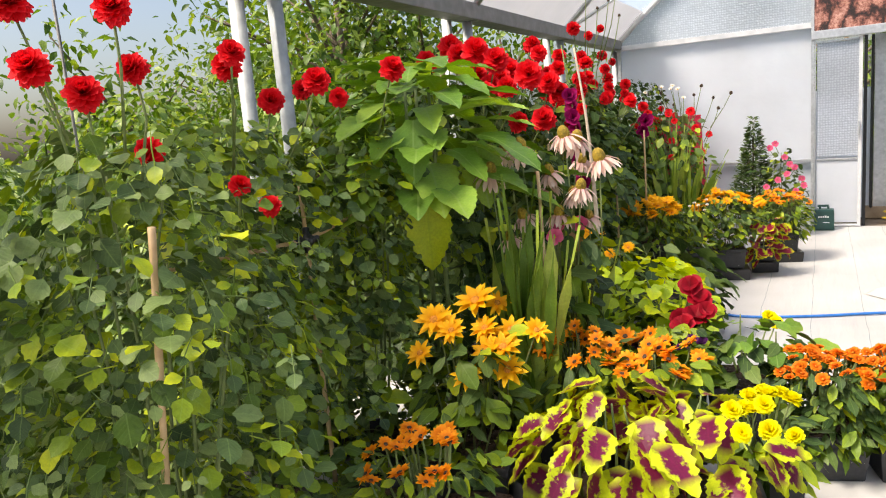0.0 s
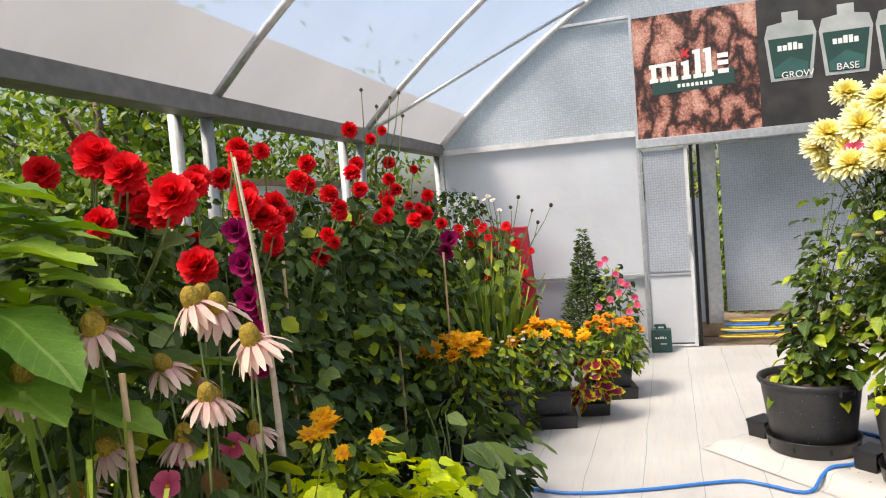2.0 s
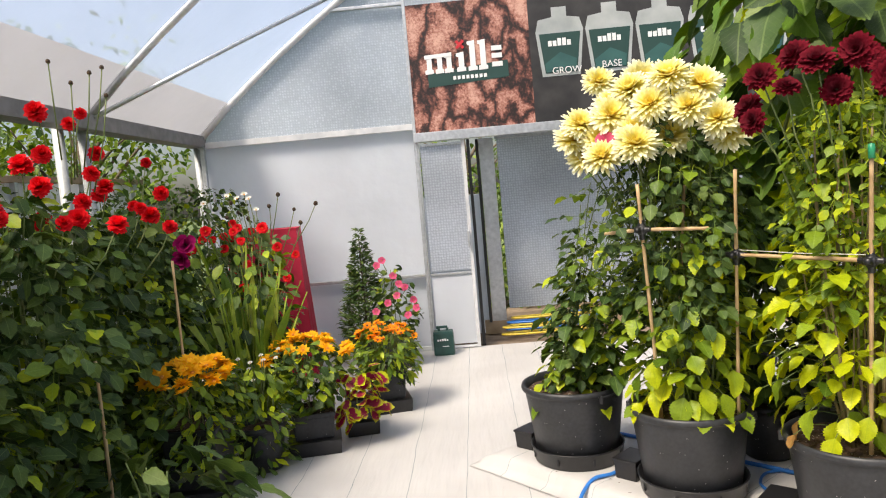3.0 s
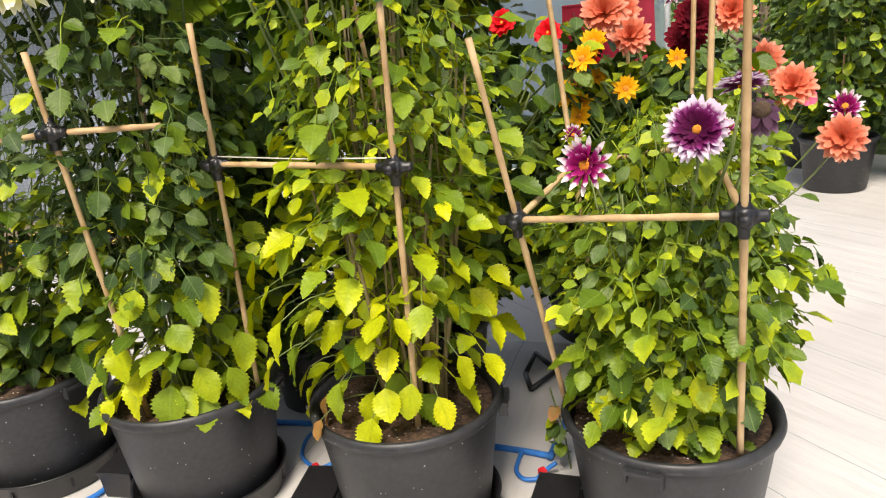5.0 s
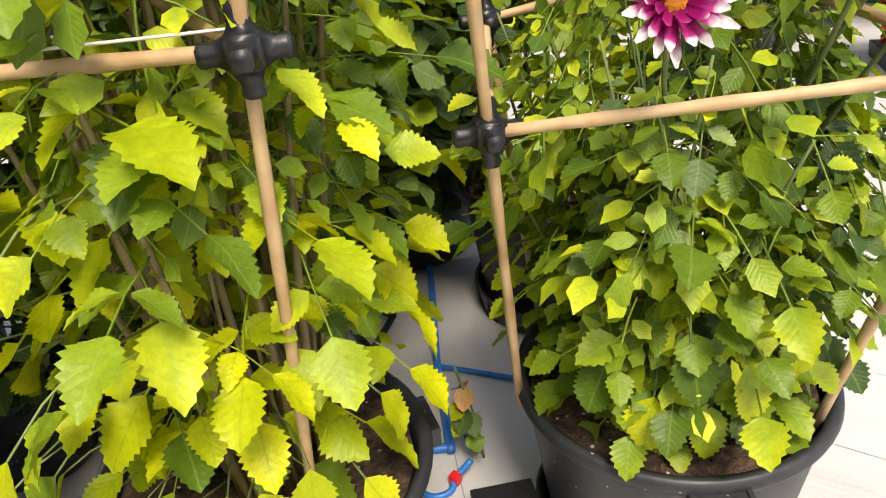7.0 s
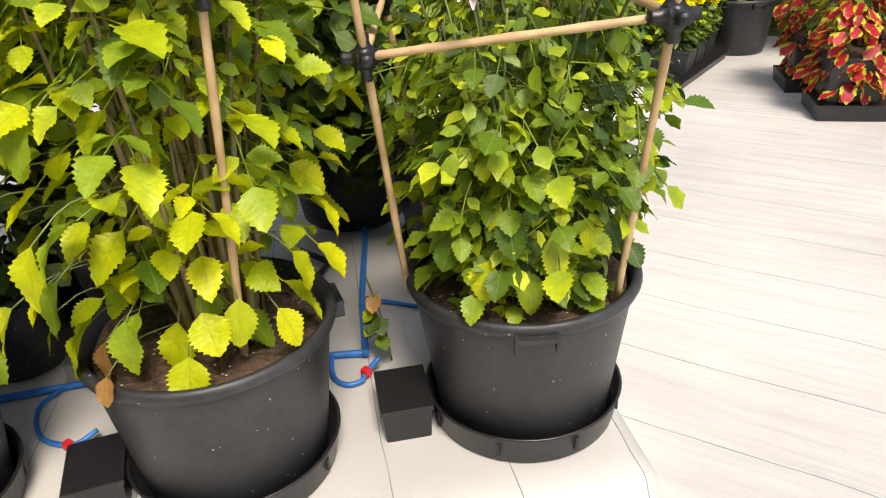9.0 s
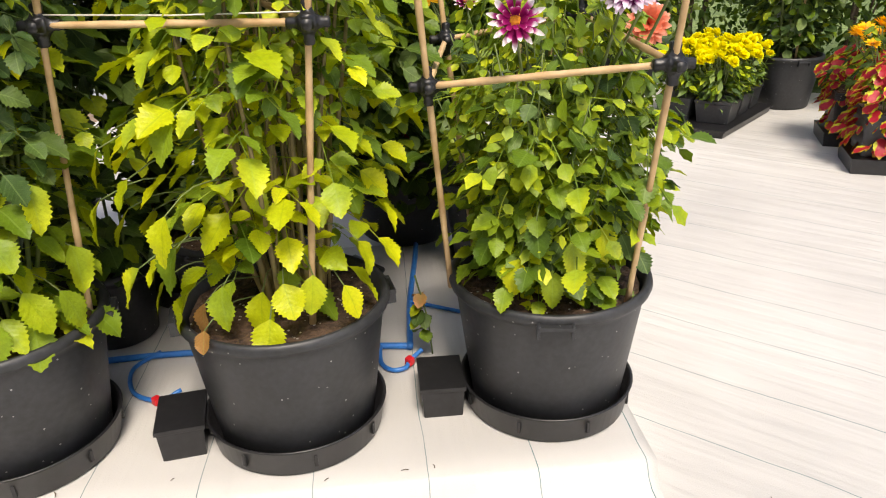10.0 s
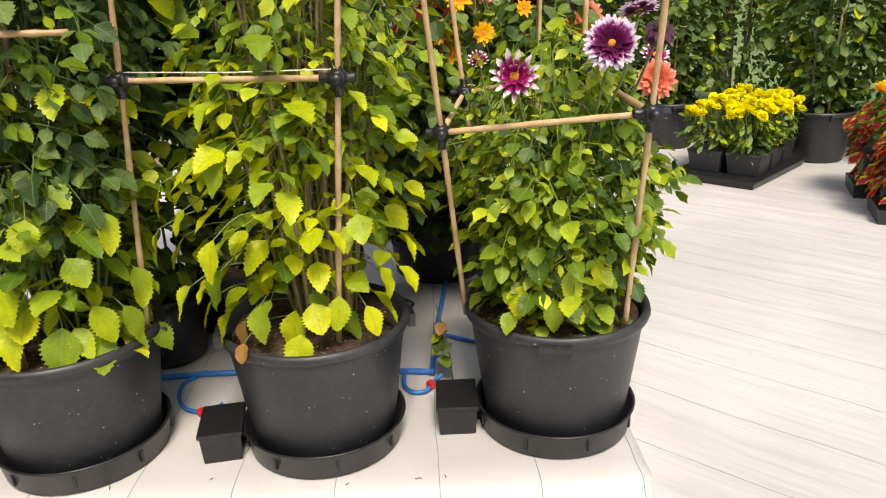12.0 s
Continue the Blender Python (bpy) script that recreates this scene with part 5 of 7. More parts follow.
p2 = thing("dahlia_plant", (1.80, 4.645, SOIL_Z), "tall dahlia with yellowing lower leaves and dark red flowers", "dahlia", "potted dahlias")
shoots(p2, 19, 1.22, 0.25, L_SPRIG, [(LEAF, lambda h: 0.15 + 0.8 * h), (LEAF_FRESH, 0.7), (LEAF_YELLOW, low(0.95, 2.3))], 21, gap=0.1, first=0.34, short=0.55, singles=260, near=EYE_SIDE, stem_mat=STEM_WOODY, stem_r=0.0085, stalk=0.062)
hanging(p2, [(-155, 0.16, 0.12, 1.0), (-135, 0.2, 0.16, 0.95), (-175, 0.22, 0.15, 0.9), (-115, 0.2, 0.17, 0.85), (165, 0.27, 0.12, 0.85), (-145, 0.22, 0.08, 1.0), (178, 0.3, 0.27, 1.0), (-100, 0.24, 0.14, 0.8), (-80, 0.22, 0.22, 0.8), (150, 0.3, 0.2, 0.85), (140, 0.35, 0.5, 0.8), (152, 0.38, 0.48, 0.85), (128, 0.33, 0.52, 0.8), (162, 0.34, 0.42, 0.8), (-170, 0.3, 0.56, 0.8), (135, 0.36, 0.3, 0.95), (150, 0.4, 0.36, 0.9), (120, 0.34, 0.26, 0.9), (165, 0.36, 0.22, 0.95), (140, 0.3, 0.12, 0.85), (-170, 0.36, 0.38, 0.9)], L_HANG, [LEAF_YELLOW, LEAF_YELLOW, LEAF_FRESH, LEAF_YELLOW], 25)
hanging(p2, [(172, 0.24, 0.1, 0.75), (-178, 0.28, 0.06, 0.6)], L_HANG, [LEAF_DRY], 27)
bush(p2, [(0.55, 0.2), (0.9, 0.26), (1.2, 0.24), (1.36, 0.1)], 420, L_SMALLSPRIG, [(LEAF, 0.8), (LEAF_FRESH, 0.45), (LEAF_YELLOW, 0.15)], 22, 0, stems=12, inner=0.05, stem_mat=STEM_WOODY, stem_r=0.004)
r = random.Random(5)
for at in ((1.56, 4.40, 1.87), (1.63, 4.42, 1.77), (1.50, 4.50, 1.80), (1.46, 4.62, 1.86), (1.72, 4.45, 1.90), (1.85, 4.52, 1.84), (1.80, 4.40, 1.79), (1.92, 4.46, 1.88), (1.45, 4.72, 1.76), (1.6, 4.66, 1.93), (1.97, 4.62, 1.77), (1.90, 4.70, 1.90), (1.42, 4.60, 1.70), (2.02, 4.52, 1.71)):
    set_bloom(p2, B_DARKRED, at, (r.uniform(-0.8, 0), r.uniform(-0.9, -0.3), r.uniform(0.1, 0.7)), r.uniform(0.8, 1.1), 0.4)

p1 = thing("dahlia_plant", (1.285, 5.18, SOIL_Z), "tall dark green dahlia crowned with cream flowers", "dahlia", "potted dahlias")
shoots(p1, 19, 1.15, 0.26, L_SPRIG, [(LEAF_DARK, lambda h: 0.1 + 0.6 * h), (LEAF, 0.9), (LEAF_FRESH, low(0.8, 1.4)), (LEAF_YELLOW, low(0.45, 0.8))], 11, gap=0.095, first=0.16, short=0.5, singles=210, near=(0.8, 3.6, 1.0), stem_r=0.008, stalk=0.062)
hanging(p1, [(-150, 0.18, 0.14, 1.05), (-130, 0.2, 0.2, 1.1), (-110, 0.22, 0.13, 1.1), (-90, 0.23, 0.17, 1.0), (-170, 0.22, 0.2, 1.0), (170, 0.22, 0.13, 1.0), (-140, 0.24, 0.28, 1.0), (-70, 0.24, 0.14, 1.0), (-120, 0.14, 0.1, 1.0), (-100, 0.25, 0.32, 0.95), (-60, 0.26, 0.24, 1.0), (-45, 0.26, 0.34, 0.95), (-78, 0.27, 0.42, 0.95), (-115, 0.27, 0.44, 0.9), (-55, 0.24, 0.5, 0.9), (-88, 0.22, 0.09, 1.05)], L_HANG, [LEAF_FRESH, LEAF_YELLOW, LEAF_FRESH, LEAF_YELLOW, LEAF], 26)
bush(p1, [(0.4, 0.24), (0.8, 0.3), (1.1, 0.3), (1.3, 0.26), (1.42, 0.12)], 560, L_SMALLSPRIG + L_P3, [(LEAF_DARK, 0.9), (LEAF, 0.4)], 12, 0, stems=12, inner=0.05, stem_r=0.004)
r = random.Random(6)
CREAM = [(0.90, 5.22, 1.66), (0.93, 5.30, 1.52), (0.98, 5.18, 1.58), (1.02, 5.12, 1.68), (1.05, 5.25, 1.74), (1.10, 5.05, 1.60), (1.12, 5.15, 1.79), (1.16, 4.98, 1.70), (1.18, 5.10, 1.63), (1.24, 4.97, 1.81), (1.25, 5.05, 1.56), (1.30, 4.92, 1.67), (1.36, 4.95, 1.76), (1.40, 4.88, 1.61), (1.20, 5.28, 1.84), (1.02, 5.35, 1.86), (0.96, 5.05, 1.50), (1.33, 5.10, 1.72), (1.45, 4.92, 1.55), (0.88, 5.3, 1.60), (1.08, 4.95, 1.54), (1.15, 5.3, 1.66)]
for at in CREAM:
    set_bloom(p1, B_CREAM, (at[0] - 0.01, at[1], at[2] + 0.13), (r.uniform(-0.5, 0.2), r.uniform(-1, -0.5), r.uniform(0.2, 0.9)), r.uniform(0.95, 1.2), 0.35)
set_bloom(p1, B_ROSE, (0.97, 5.08, 1.70), (-0.2, -0.9, 0.3), 1.3, 0.3)

p0 = thing("dahlia_plant", (0.83, 5.70, SOIL_Z), "sparse green dahlia leaning over a black pot", "dahlia", "potted dahlias")
shoots(p0, 19, 1.1, 0.2, L_P3 + L_SPRIG, [(LEAF, 0.8), (LEAF_DARK, 1.0), (LEAF_FRESH, 0.06)], 41, gap=0.065, first=0.05, short=0.5, singles=110, near=(0.6, 4.0, 1.0), lean=(0.22, -0.26), stalk=0.05, stem_r=0.005)

weed = thing("weed", (2.28, 4.56, RAISE), "small straggling shoot with green and dry leaves between the pots", "weed")
rr = random.Random(33)
tube_part("stem", [(0, 0, 0), (-0.02, 0.0, 0.14), (-0.05, 0.02, 0.3)], 0.003, STEM, weed, n=5, curve=4)
for k in range(12):
    z = 0.05 + 0.2 * rr.random()
    v, uv, f = L_SMALL[k % 4]
    a = rr.uniform(0, 6.28)
    put_mesh("leaf", mesh_from("leaf", v, f, (LEAF_DARK, LEAF, LEAF_DRY)[k % 3], uv), weed, Matrix(aim(np.array((-0.03, 0.01, z)), np.array((math.cos(a), math.sin(a), -0.5)), np.array((0, 0, 1.0)), rr.uniform(0.6, 0.9))))
debris = thing("plant_debris", (1.6, 4.2, 0.0), "small dry bits of stem and leaf on the white fabric", "debris", kind="stuff")
vs, fs = [], []
for k in range(34):
    if k % 2:
        x, y, z = on_row(rr.uniform(0.05, 2.6), rr.uniform(0.02, 0.16), RAISE + 0.004)
    else:
        x, y, z = rr.uniform(-0.3, 5.2), rr.uniform(1.0, 8.0), 0.006
        if on_row and (x - 2.19) * 0.748 + (y - 3.78) * 0.664 > -0.05 and x < 4:
            continue
    a, l = rr.uniform(0, 6.28), rr.uniform(0.006, 0.022)
    tv, tf = tube([(x - 1.6, y - 4.2, z), (x - 1.6 + l * 0.5 * math.cos(a) + 0.002, y - 4.2 + l * 0.5 * math.sin(a), z + 0.002), (x - 1.6 + l * math.cos(a), y - 4.2 + l * math.sin(a), z)], 0.0012, n=4)
    b = len(vs)
    vs += list(tv)
    fs += [tuple(i + b for i in q) for q in tf]
put_mesh("bits", mesh_from("bits", vs, fs, BARK), debris, kind="stuff")

# back row behind the pots
b0 = thing("dahlia_plant", (2.97, 4.69, SOIL_Z), "leggy dahlia with coral and dark red flowers on canes", "dahlia", "potted dahlias")
bush(b0, [(0.0, 0.12), (0.2, 0.28), (0.6, 0.32), (0.85, 0.2)], 800, L_SMALL, [(LEAF, 0.8), (LEAF_FRESH, 0.4), (LEAF_DARK, 0.4)], 51, 0, stems=10, inner=0.1)
r = random.Random(8)
for at, kind in (((3.10, 4.24, 1.04), B_CORAL), ((3.16, 4.28, 1.12), B_BICOLOR_OPEN), ((2.75, 4.75, 1.38), B_CORAL), ((2.82, 4.85, 1.45), B_CORAL), ((2.95, 4.70, 1.36), B_DARKRED), ((2.90, 4.62, 1.42), B_DARKRED), ((3.12, 4.66, 1.42), B_CORAL), ((3.05, 4.55, 1.32), B_WITHERED), ((2.85, 4.65, 1.30), B_YELLOW), ((2.70, 4.72, 1.22), B_YELLOW), ((2.66, 4.80, 1.26), B_YELLOW), ((3.2, 4.6, 1.25), B_CORAL), ((3.15, 4.45, 1.18), B_CORAL), ((3.3, 4.5, 1.12), B_ROSE), ((2.44, 4.7, 1.24), B_YELLOW), ((2.5, 4.7, 1.2), B_YELLOW), ((2.47, 4.68, 1.17), B_YELLOW), ((2.9, 4.95, 1.5), B_SCARLET), ((2.7, 4.9, 1.32), B_SCARLET), ((3.0, 4.8, 1.5), B_BICOLOR_OPEN), ((3.22, 4.52, 1.15), B_ROSE)):
    set_bloom(b0, kind, at, (r.uniform(-0.8, -0.3), r.uniform(-0.8, -0.2), r.uniform(0.1, 0.7)), r.uniform(0.85, 1.15), 0)
    q = Vector(at) - b0.location + Vector((0.008, 0.006, -0.006))
    tube_part("flower_stalk", [tuple(q), (q.x * 0.75, q.y * 0.75, q.z - 0.16), (q.x * 0.3, q.y * 0.3, q.z * 0.4)], 0.003, STEM, b0, n=5, curve=3)
bamboo((2.97, 4.69, SOIL_Z), [((2.85, 4.6, 0.43), (2.82, 4.55, 1.75)), ((3.1, 4.62, 0.43), (3.12, 4.58, 1.8)), ((2.9, 4.88, 0.43), (2.86, 4.9, 1.8))], [((2.83, 4.57, 1.15), (3.11, 4.6, 1.15))], [((2.83, 4.57, 1.15), 0), ((3.11, 4.6, 1.15), 0)], "bamboo canes behind the pot row")
b2 = thing("dahlia_plant", (2.08, 5.16, SOIL_Z), "dark green dahlia filling the gap behind the pots", "dahlia", "potted dahlias")
bush(b2, [(0.0, 0.2), (0.2, 0.3), (0.6, 0.34), (0.9, 0.3), (1.0, 0.15)], 900, L_SMALL, [(LEAF_DARK, 0.8), (LEAF, 0.5)], 62, 0, stems=8, inner=0.2, lean=(0.42, -0.3))
for at, kind in (((2.40, 4.72, 1.42), B_SCARLET), ((2.52, 4.66, 1.38), B_YELLOW), ((2.44, 4.62, 1.34), B_YELLOW), ((2.60, 4.70, 1.46), B_CORAL), ((2.33, 4.85, 1.46), B_SCARLET)):
    set_bloom(b2, kind, at, (-0.7, -0.5, 0.4), 1.1, 0.3)
bush(b2, [(0.1, 0.14), (0.25, 0.32), (0.55, 0.38), (0.85, 0.2)], 1700, L_SMALL + L_FAR, [(LEAF_DARK, 1.0), (LEAF, 0.3)], 63, 0, stems=5, inner=0.1, lean=(1.15, -0.3))
b1 = thing("dahlia_plant", (2.20, 5.62, SOIL_Z), "dense dark green dahlia behind the pot row", "dahlia", "potted dahlias")
bush(b1, [(0.0, 0.15), (0.2, 0.3), (0.9, 0.42), (1.4, 0.44), (1.6, 0.25)], 2000, L_FAR, [(LEAF_DARK, 0.8), (LEAF, 0.6)], 61, 0, stems=8, inner=0.1, lean=(0.16, -0.06))
plant_pot(1.78, 5.55, RAISE, MID_POT, 0, "round black plastic pot behind the pot row", "bed pots", False)
b3 = thing("dahlia_plant", (1.78, 5.55, RAISE + 0.24), "dark green dahlia filling the gap behind the pots", "dahlia", "potted dahlias")
bush(b3, [(0.0, 0.12), (0.15, 0.24), (0.5, 0.3), (0.9, 0.28), (1.05, 0.12)], 760, L_SMALL + L_FAR, [(LEAF_DARK, 1.0), (LEAF, 0.25)], 65, 0, stems=7, inner=0.1, lean=(-0.06, -0.12))
big_back = thing("broad_leaved_plant", (1.72, 5.98, SOIL_Z), "very tall plant with large drooping green leaves", "plant")
bush(big_back, [(0.9, 0.4), (1.3, 0.62), (1.7, 0.72), (2.05, 0.62), (2.35, 0.3)], 260, L_BIG, [(LEAF_BIG, 0.25), (LEAF, 0.5), (LEAF_DARK, 0.7)], 71, 200, lean=(0.24, -0.24), stems=7, inner=0.2, stem_r=0.012, droop=(0.2, 1.2))
bush(big_back, [(1.35, 0.3), (1.7, 0.5), (2.05, 0.5), (2.3, 0.25)], 120, L_BIG, [(LEAF_BIG, 0.2), (LEAF, 0.5), (LEAF_DARK, 0.7)], 73, 60, lean=(0.48, -0.34), stems=4, inner=0.1, stem_r=0.01, droop=(0.2, 1.2))
bush(big_back, [(0.0, 0.15), (0.4, 0.32), (1.0, 0.4), (1.2, 0.3)], 900, L_FAR, [(LEAF_DARK, 0.8), (LEAF, 0.4)], 72, 0, stems=5, inner=0.1)
for k, (x, y, z, size) in enumerate(((2.44, 5.12, 2.08, 1.0), (2.64, 5.1, 2.1, 1.15), (2.58, 5.16, 1.9, 1.1), (2.34, 5.14, 2.12, 0.85), (2.74, 5.14, 1.98, 1.0), (2.5, 5.18, 1.86, 0.8))):
    v, uv, f = L_BIG[k % 4]
    at = np.array((x, y, z)) - np.array(big_back.location)
    put_mesh("leaf", mesh_from("leaf", v, f, (LEAF_FRESH, LEAF, LEAF_YELLOW)[k % 3], uv), big_back, Matrix(aim(at, np.array((0.05 * (k - 2), -0.15, -1.0)), np.array((-0.4, -0.8, 0.3)), size)), "yellowed hanging leaf")
    tube_part("leaf_stalk", [tuple(at), (at[0] * 0.7, at[1] * 0.7, at[2] + 0.12), (at[0] * 0.3, at[1] * 0.3, 1.5)], 0.004, STEM, big_back, n=5, curve=3)


def draped(x, y, z, w, d, h, turn, label):
    """A box-shaped stand under a red cloth, flaring to its hem."""
    t = thing("red_cloth_stand", (x, y, z), label, "stand", "red stands")
    n, lv = 48, 9
    vs, fs = [], []
    for j in range(lv + 1):
        k = j / lv
        for i in range(n):
            a = 2 * math.pi * i / n
            c, s = math.cos(a), math.sin(a)
            q = max(abs(c), abs(s))
            fold = 1 + 0.03 * (1 - k) * math.sin(a * 9 + 1)
            e = (1.22 - 0.22 * k) * fold
            vs.append((c / q * w / 2 * e, s / q * d / 2 * e, k * h))
    fs = [(j * n + i, j * n + (i + 1) % n, (j + 1) * n + (i + 1) % n, (j + 1) * n + i) for j in range(lv) for i in range(n)]
    put_mesh("cloth_skirt", mesh_from("cloth_skirt", vs, fs, RED_CLOTH, smooth=False), t, pose(0, 0, 0, 0, 0, turn))
    part("cloth_top", box_bm(w * 1.01, d * 1.01, 0.012, (0, 0, h - 0.004), 0.004), RED_CLOTH, t, m=pose(0, 0, 0, 0, 0, turn))
    return t


draped(-1.52, 8.35, 0, 0.6, 0.4, 1.34, 8, "tall stand draped in crimson cloth by the end wall")
draped(3.46, 5.62, 0, 0.42, 0.3, 1.49, 30, "tall stand draped in crimson cloth behind the pots")


plant_pot(3.08, 5.30, RAISE, BIG_POT, 40, "large round black pot before the red stand", "side pots")
hid = thing("dahlia_plant", (3.08, 5.30, RAISE + 0.34), "dark leafy dahlia in front of the red stand", "dahlia", "potted dahlias")
bush(hid, [(-0.12, 0.26), (0.1, 0.34), (0.4, 0.36), (0.62, 0.3), (0.72, 0.15)], 1500, L_SMALL + L_FAR, [(LEAF_DARK, 1.0), (LEAF, 0.35)], 64, 0, stems=6, inner=0.1)


# ---- left bed ----
def square_pot(x, y, z, w, h, turn, label="square black plastic pot", tray=True):
    t = thing("square_pot", (x, y, z), label, "plant pot", "square pots")
    m = pose(0, 0, 0, 0, 0, turn)
    z0 = 0.0
    if tray:
        b = part("tray", box_bm(w * 1.16, w * 1.16, 0.09, (0, 0, 0), 0.006, 1.05), PLASTIC_BLACK, t, "low black tray", m)
        z0 = 0.092
    body = part("pot_body", box_bm(w * 0.86, w * 0.86, h, (0, 0, z0), 0.012, 1.14), PLASTIC, t, m=m)
    part("rim", box_bm(w * 1.02, w * 1.02, 0.025, (0, 0, z0 + h), 0.006), PLASTIC, body)
    part("soil", box_bm(w * 0.92, w * 0.92, 0.008, (0, 0, z0 + h + 0.022), 0), SOIL, t, m=m)
    return z0 + h + 0.03


def mid_pot(x, y):
    plant_pot(x, y, 0.0, MID_POT, label="round black plastic pot in the flower bed", group="bed pots", lugs=False)
    return 0.23


def red_dahlia(x, y, top, radius, count, singles, seed, flowers, mats, label, near=(0, 0.5, 1.0), flare=1.0, leaves=None, extra=0):
    z = mid_pot(x, y)
    t = thing("dahlia_plant", (x, y, z), label, "dahlia", "bed dahlias")
    h = top - z
    bush(t, [(-0.1, radius * 0.8), (0.15 * h, radius), (0.5 * h, radius * 1.05), (0.85 * h, radius * 0.95 * flare), (h, radius * 0.5)], int(count * (2.3 if leaves is None else 1.9)), leaves or L_BEAN, mats, seed, singles, near=near, stems=9, inner=0.12)
    rr = random.Random(seed)
    for at, sc in flowers:
        set_bloom(t, B_RED, at, (rr.uniform(0, 0.7), rr.uniform(-0.9, -0.2), rr.uniform(0.2, 0.8)), sc, 0.3)
    for k in range(extra):
        set_bloom(t, B_RED, (x + rr.uniform(-0.1, 0.42), y + rr.uniform(-0.3, 0.3), top + rr.uniform(-0.15, 0.2)), (rr.uniform(0, 0.7), rr.uniform(-0.9, -0.2), rr.uniform(0.2, 0.8)), rr.uniform(0.7, 1.1), 0.3)
    return t


L_BED = leaf_set(0.09, 0.062, 3, pairs=1, seed=18, jag=0.06, stations=7)[:2] + leaf_set(0.1, 0.072, 3, seed=19, jag=0.05, stations=7)
DARK_MATS = [(LEAF_DARK, 1.2), (LEAF, 0.3), (LEAF_FRESH, 0.04)]
MID_MATS = [(LEAF_GREY, 0.9), (LEAF_DARK, 0.35), (LEAF, 0.65), (LEAF_FRESH, 0.22)]
red_dahlia(-1.45, 1.02, 1.50, 0.36, 650, 220, 101, [((-1.41, 0.83, 1.65), 0.8), ((-1.4, 0.93, 1.6), 0.8), ((-1.36, 1.03, 1.65), 0.7), ((-1.55, 0.9, 1.8), 0.9), ((-1.45, 1.12, 1.47), 0.7), ((-1.30, 0.95, 1.76), 0.75)], MID_MATS, "dense dahlia with red pompom flowers in the bed")
red_dahlia(-1.72, 1.62, 1.52, 0.38, 700, 160, 102, [((-1.44, 1.40, 1.675), 0.8), ((-1.38, 1.36, 1.70), 0.7), ((-1.785, 1.97, 1.61), 0.95), ((-1.51, 1.88, 1.65), 0.95), ((-1.40, 1.35, 1.36), 0.6), ((-1.33, 1.38, 1.30), 0.6)], MID_MATS, "dense dahlia with red pompom flowers in the bed")
red_dahlia(-1.62, 2.15, 1.50, 0.33, 600, 100, 103, [((-1.354, 2.109, 1.68), 0.9), ((-1.557, 2.061, 1.60), 0.7), ((-1.9, 2.3, 1.66), 0.8)], MID_MATS, "green dahlia with a few red pompom flowers")
red_dahlia(-2.05, 0.75, 1.45, 0.4, 450, 0, 104, [((-1.9, 0.8, 1.6), 0.9)], MID_MATS, "dahlia thicket at the back of the bed")
red_dahlia(-2.1, 2.0, 1.5, 0.4, 450, 0, 105, [], MID_MATS, "dahlia thicket at the back of the bed")
bamboo((-1.45, 1.4, 0.2), [((-1.51, 1.74, 0.3), (-1.54, 1.77, 1.32)), ((-1.36, 0.90, 0.3), (-1.15, 0.84, 1.33))], [((-1.53, 1.76, 1.14), (-1.75, 1.3, 1.12)), ((-1.53, 1.76, 1.14), (-1.5, 2.1, 1.2))], [((-1.53, 1.76, 1.14), 60)], "bamboo canes among the bed dahlias")

big = thing("broad_leaved_plant", (-1.46, 2.45, 0.0), "tall plant with layered broad pale green leaves", "plant")
rr = random.Random(77)
meshes = [mesh_from("leaf", v, f, LEAF_BIG, uv) for v, uv, f in L_BIG]
for k in range(84):
    a = k * 2.399 + rr.uniform(-0.3, 0.3)
    lvl = k / 84
    h = 1.22 + 0.52 * lvl
    reach = 0.06 + 0.30 * (1 - lvl) ** 0.6 * rr.uniform(0.4, 1.1)
    p = np.array((reach * math.cos(a), reach * math.sin(a), h))
    d = np.array((math.cos(a), math.sin(a), -rr.uniform(-0.1, 0.42) + 0.22 * lvl))
    put_mesh("leaf", meshes[k % 4], big, Matrix(aim(p, d, np.array((0.4 * math.cos(a), 0.4 * math.sin(a), 1.0)), rr.uniform(0.8, 1.15) * (1.05 - 0.3 * lvl))))
for at, d, s, mat in (((0.17, -0.29, 1.22), (0.05, -0.1, -1), 0.95, LEAF_YELLOW), ((-0.06, -0.14, 1.06), (-0.1, -0.1, -1), 0.75, LEAF_FRESH), ((0.22, 0.05, 1.40), (0.25, -0.2, -0.9), 0.95, LEAF_BIG), ((0.12, -0.25, 1.50), (0.15, -0.4, -0.8), 0.85, LEAF_BIG)):
    v, uv, f = L_BIG[1]
    put_mesh("leaf", mesh_from("leaf", v, f, mat, uv), big, Matrix(aim(np.array(at), np.array(d, dtype=float), np.array((0.4, -0.8, 0.4)), s)))
for dx, dy in ((0, 0), (0.08, -0.06), (-0.07, 0.05)):
    tube_part("stem", [(dx, dy, 0), (dx * 1.4, dy * 1.4, 0.8), (dx * 1.2, dy * 1.2, 1.62)], 0.013, STEM, big, r1=0.006, n=8, curve=4)

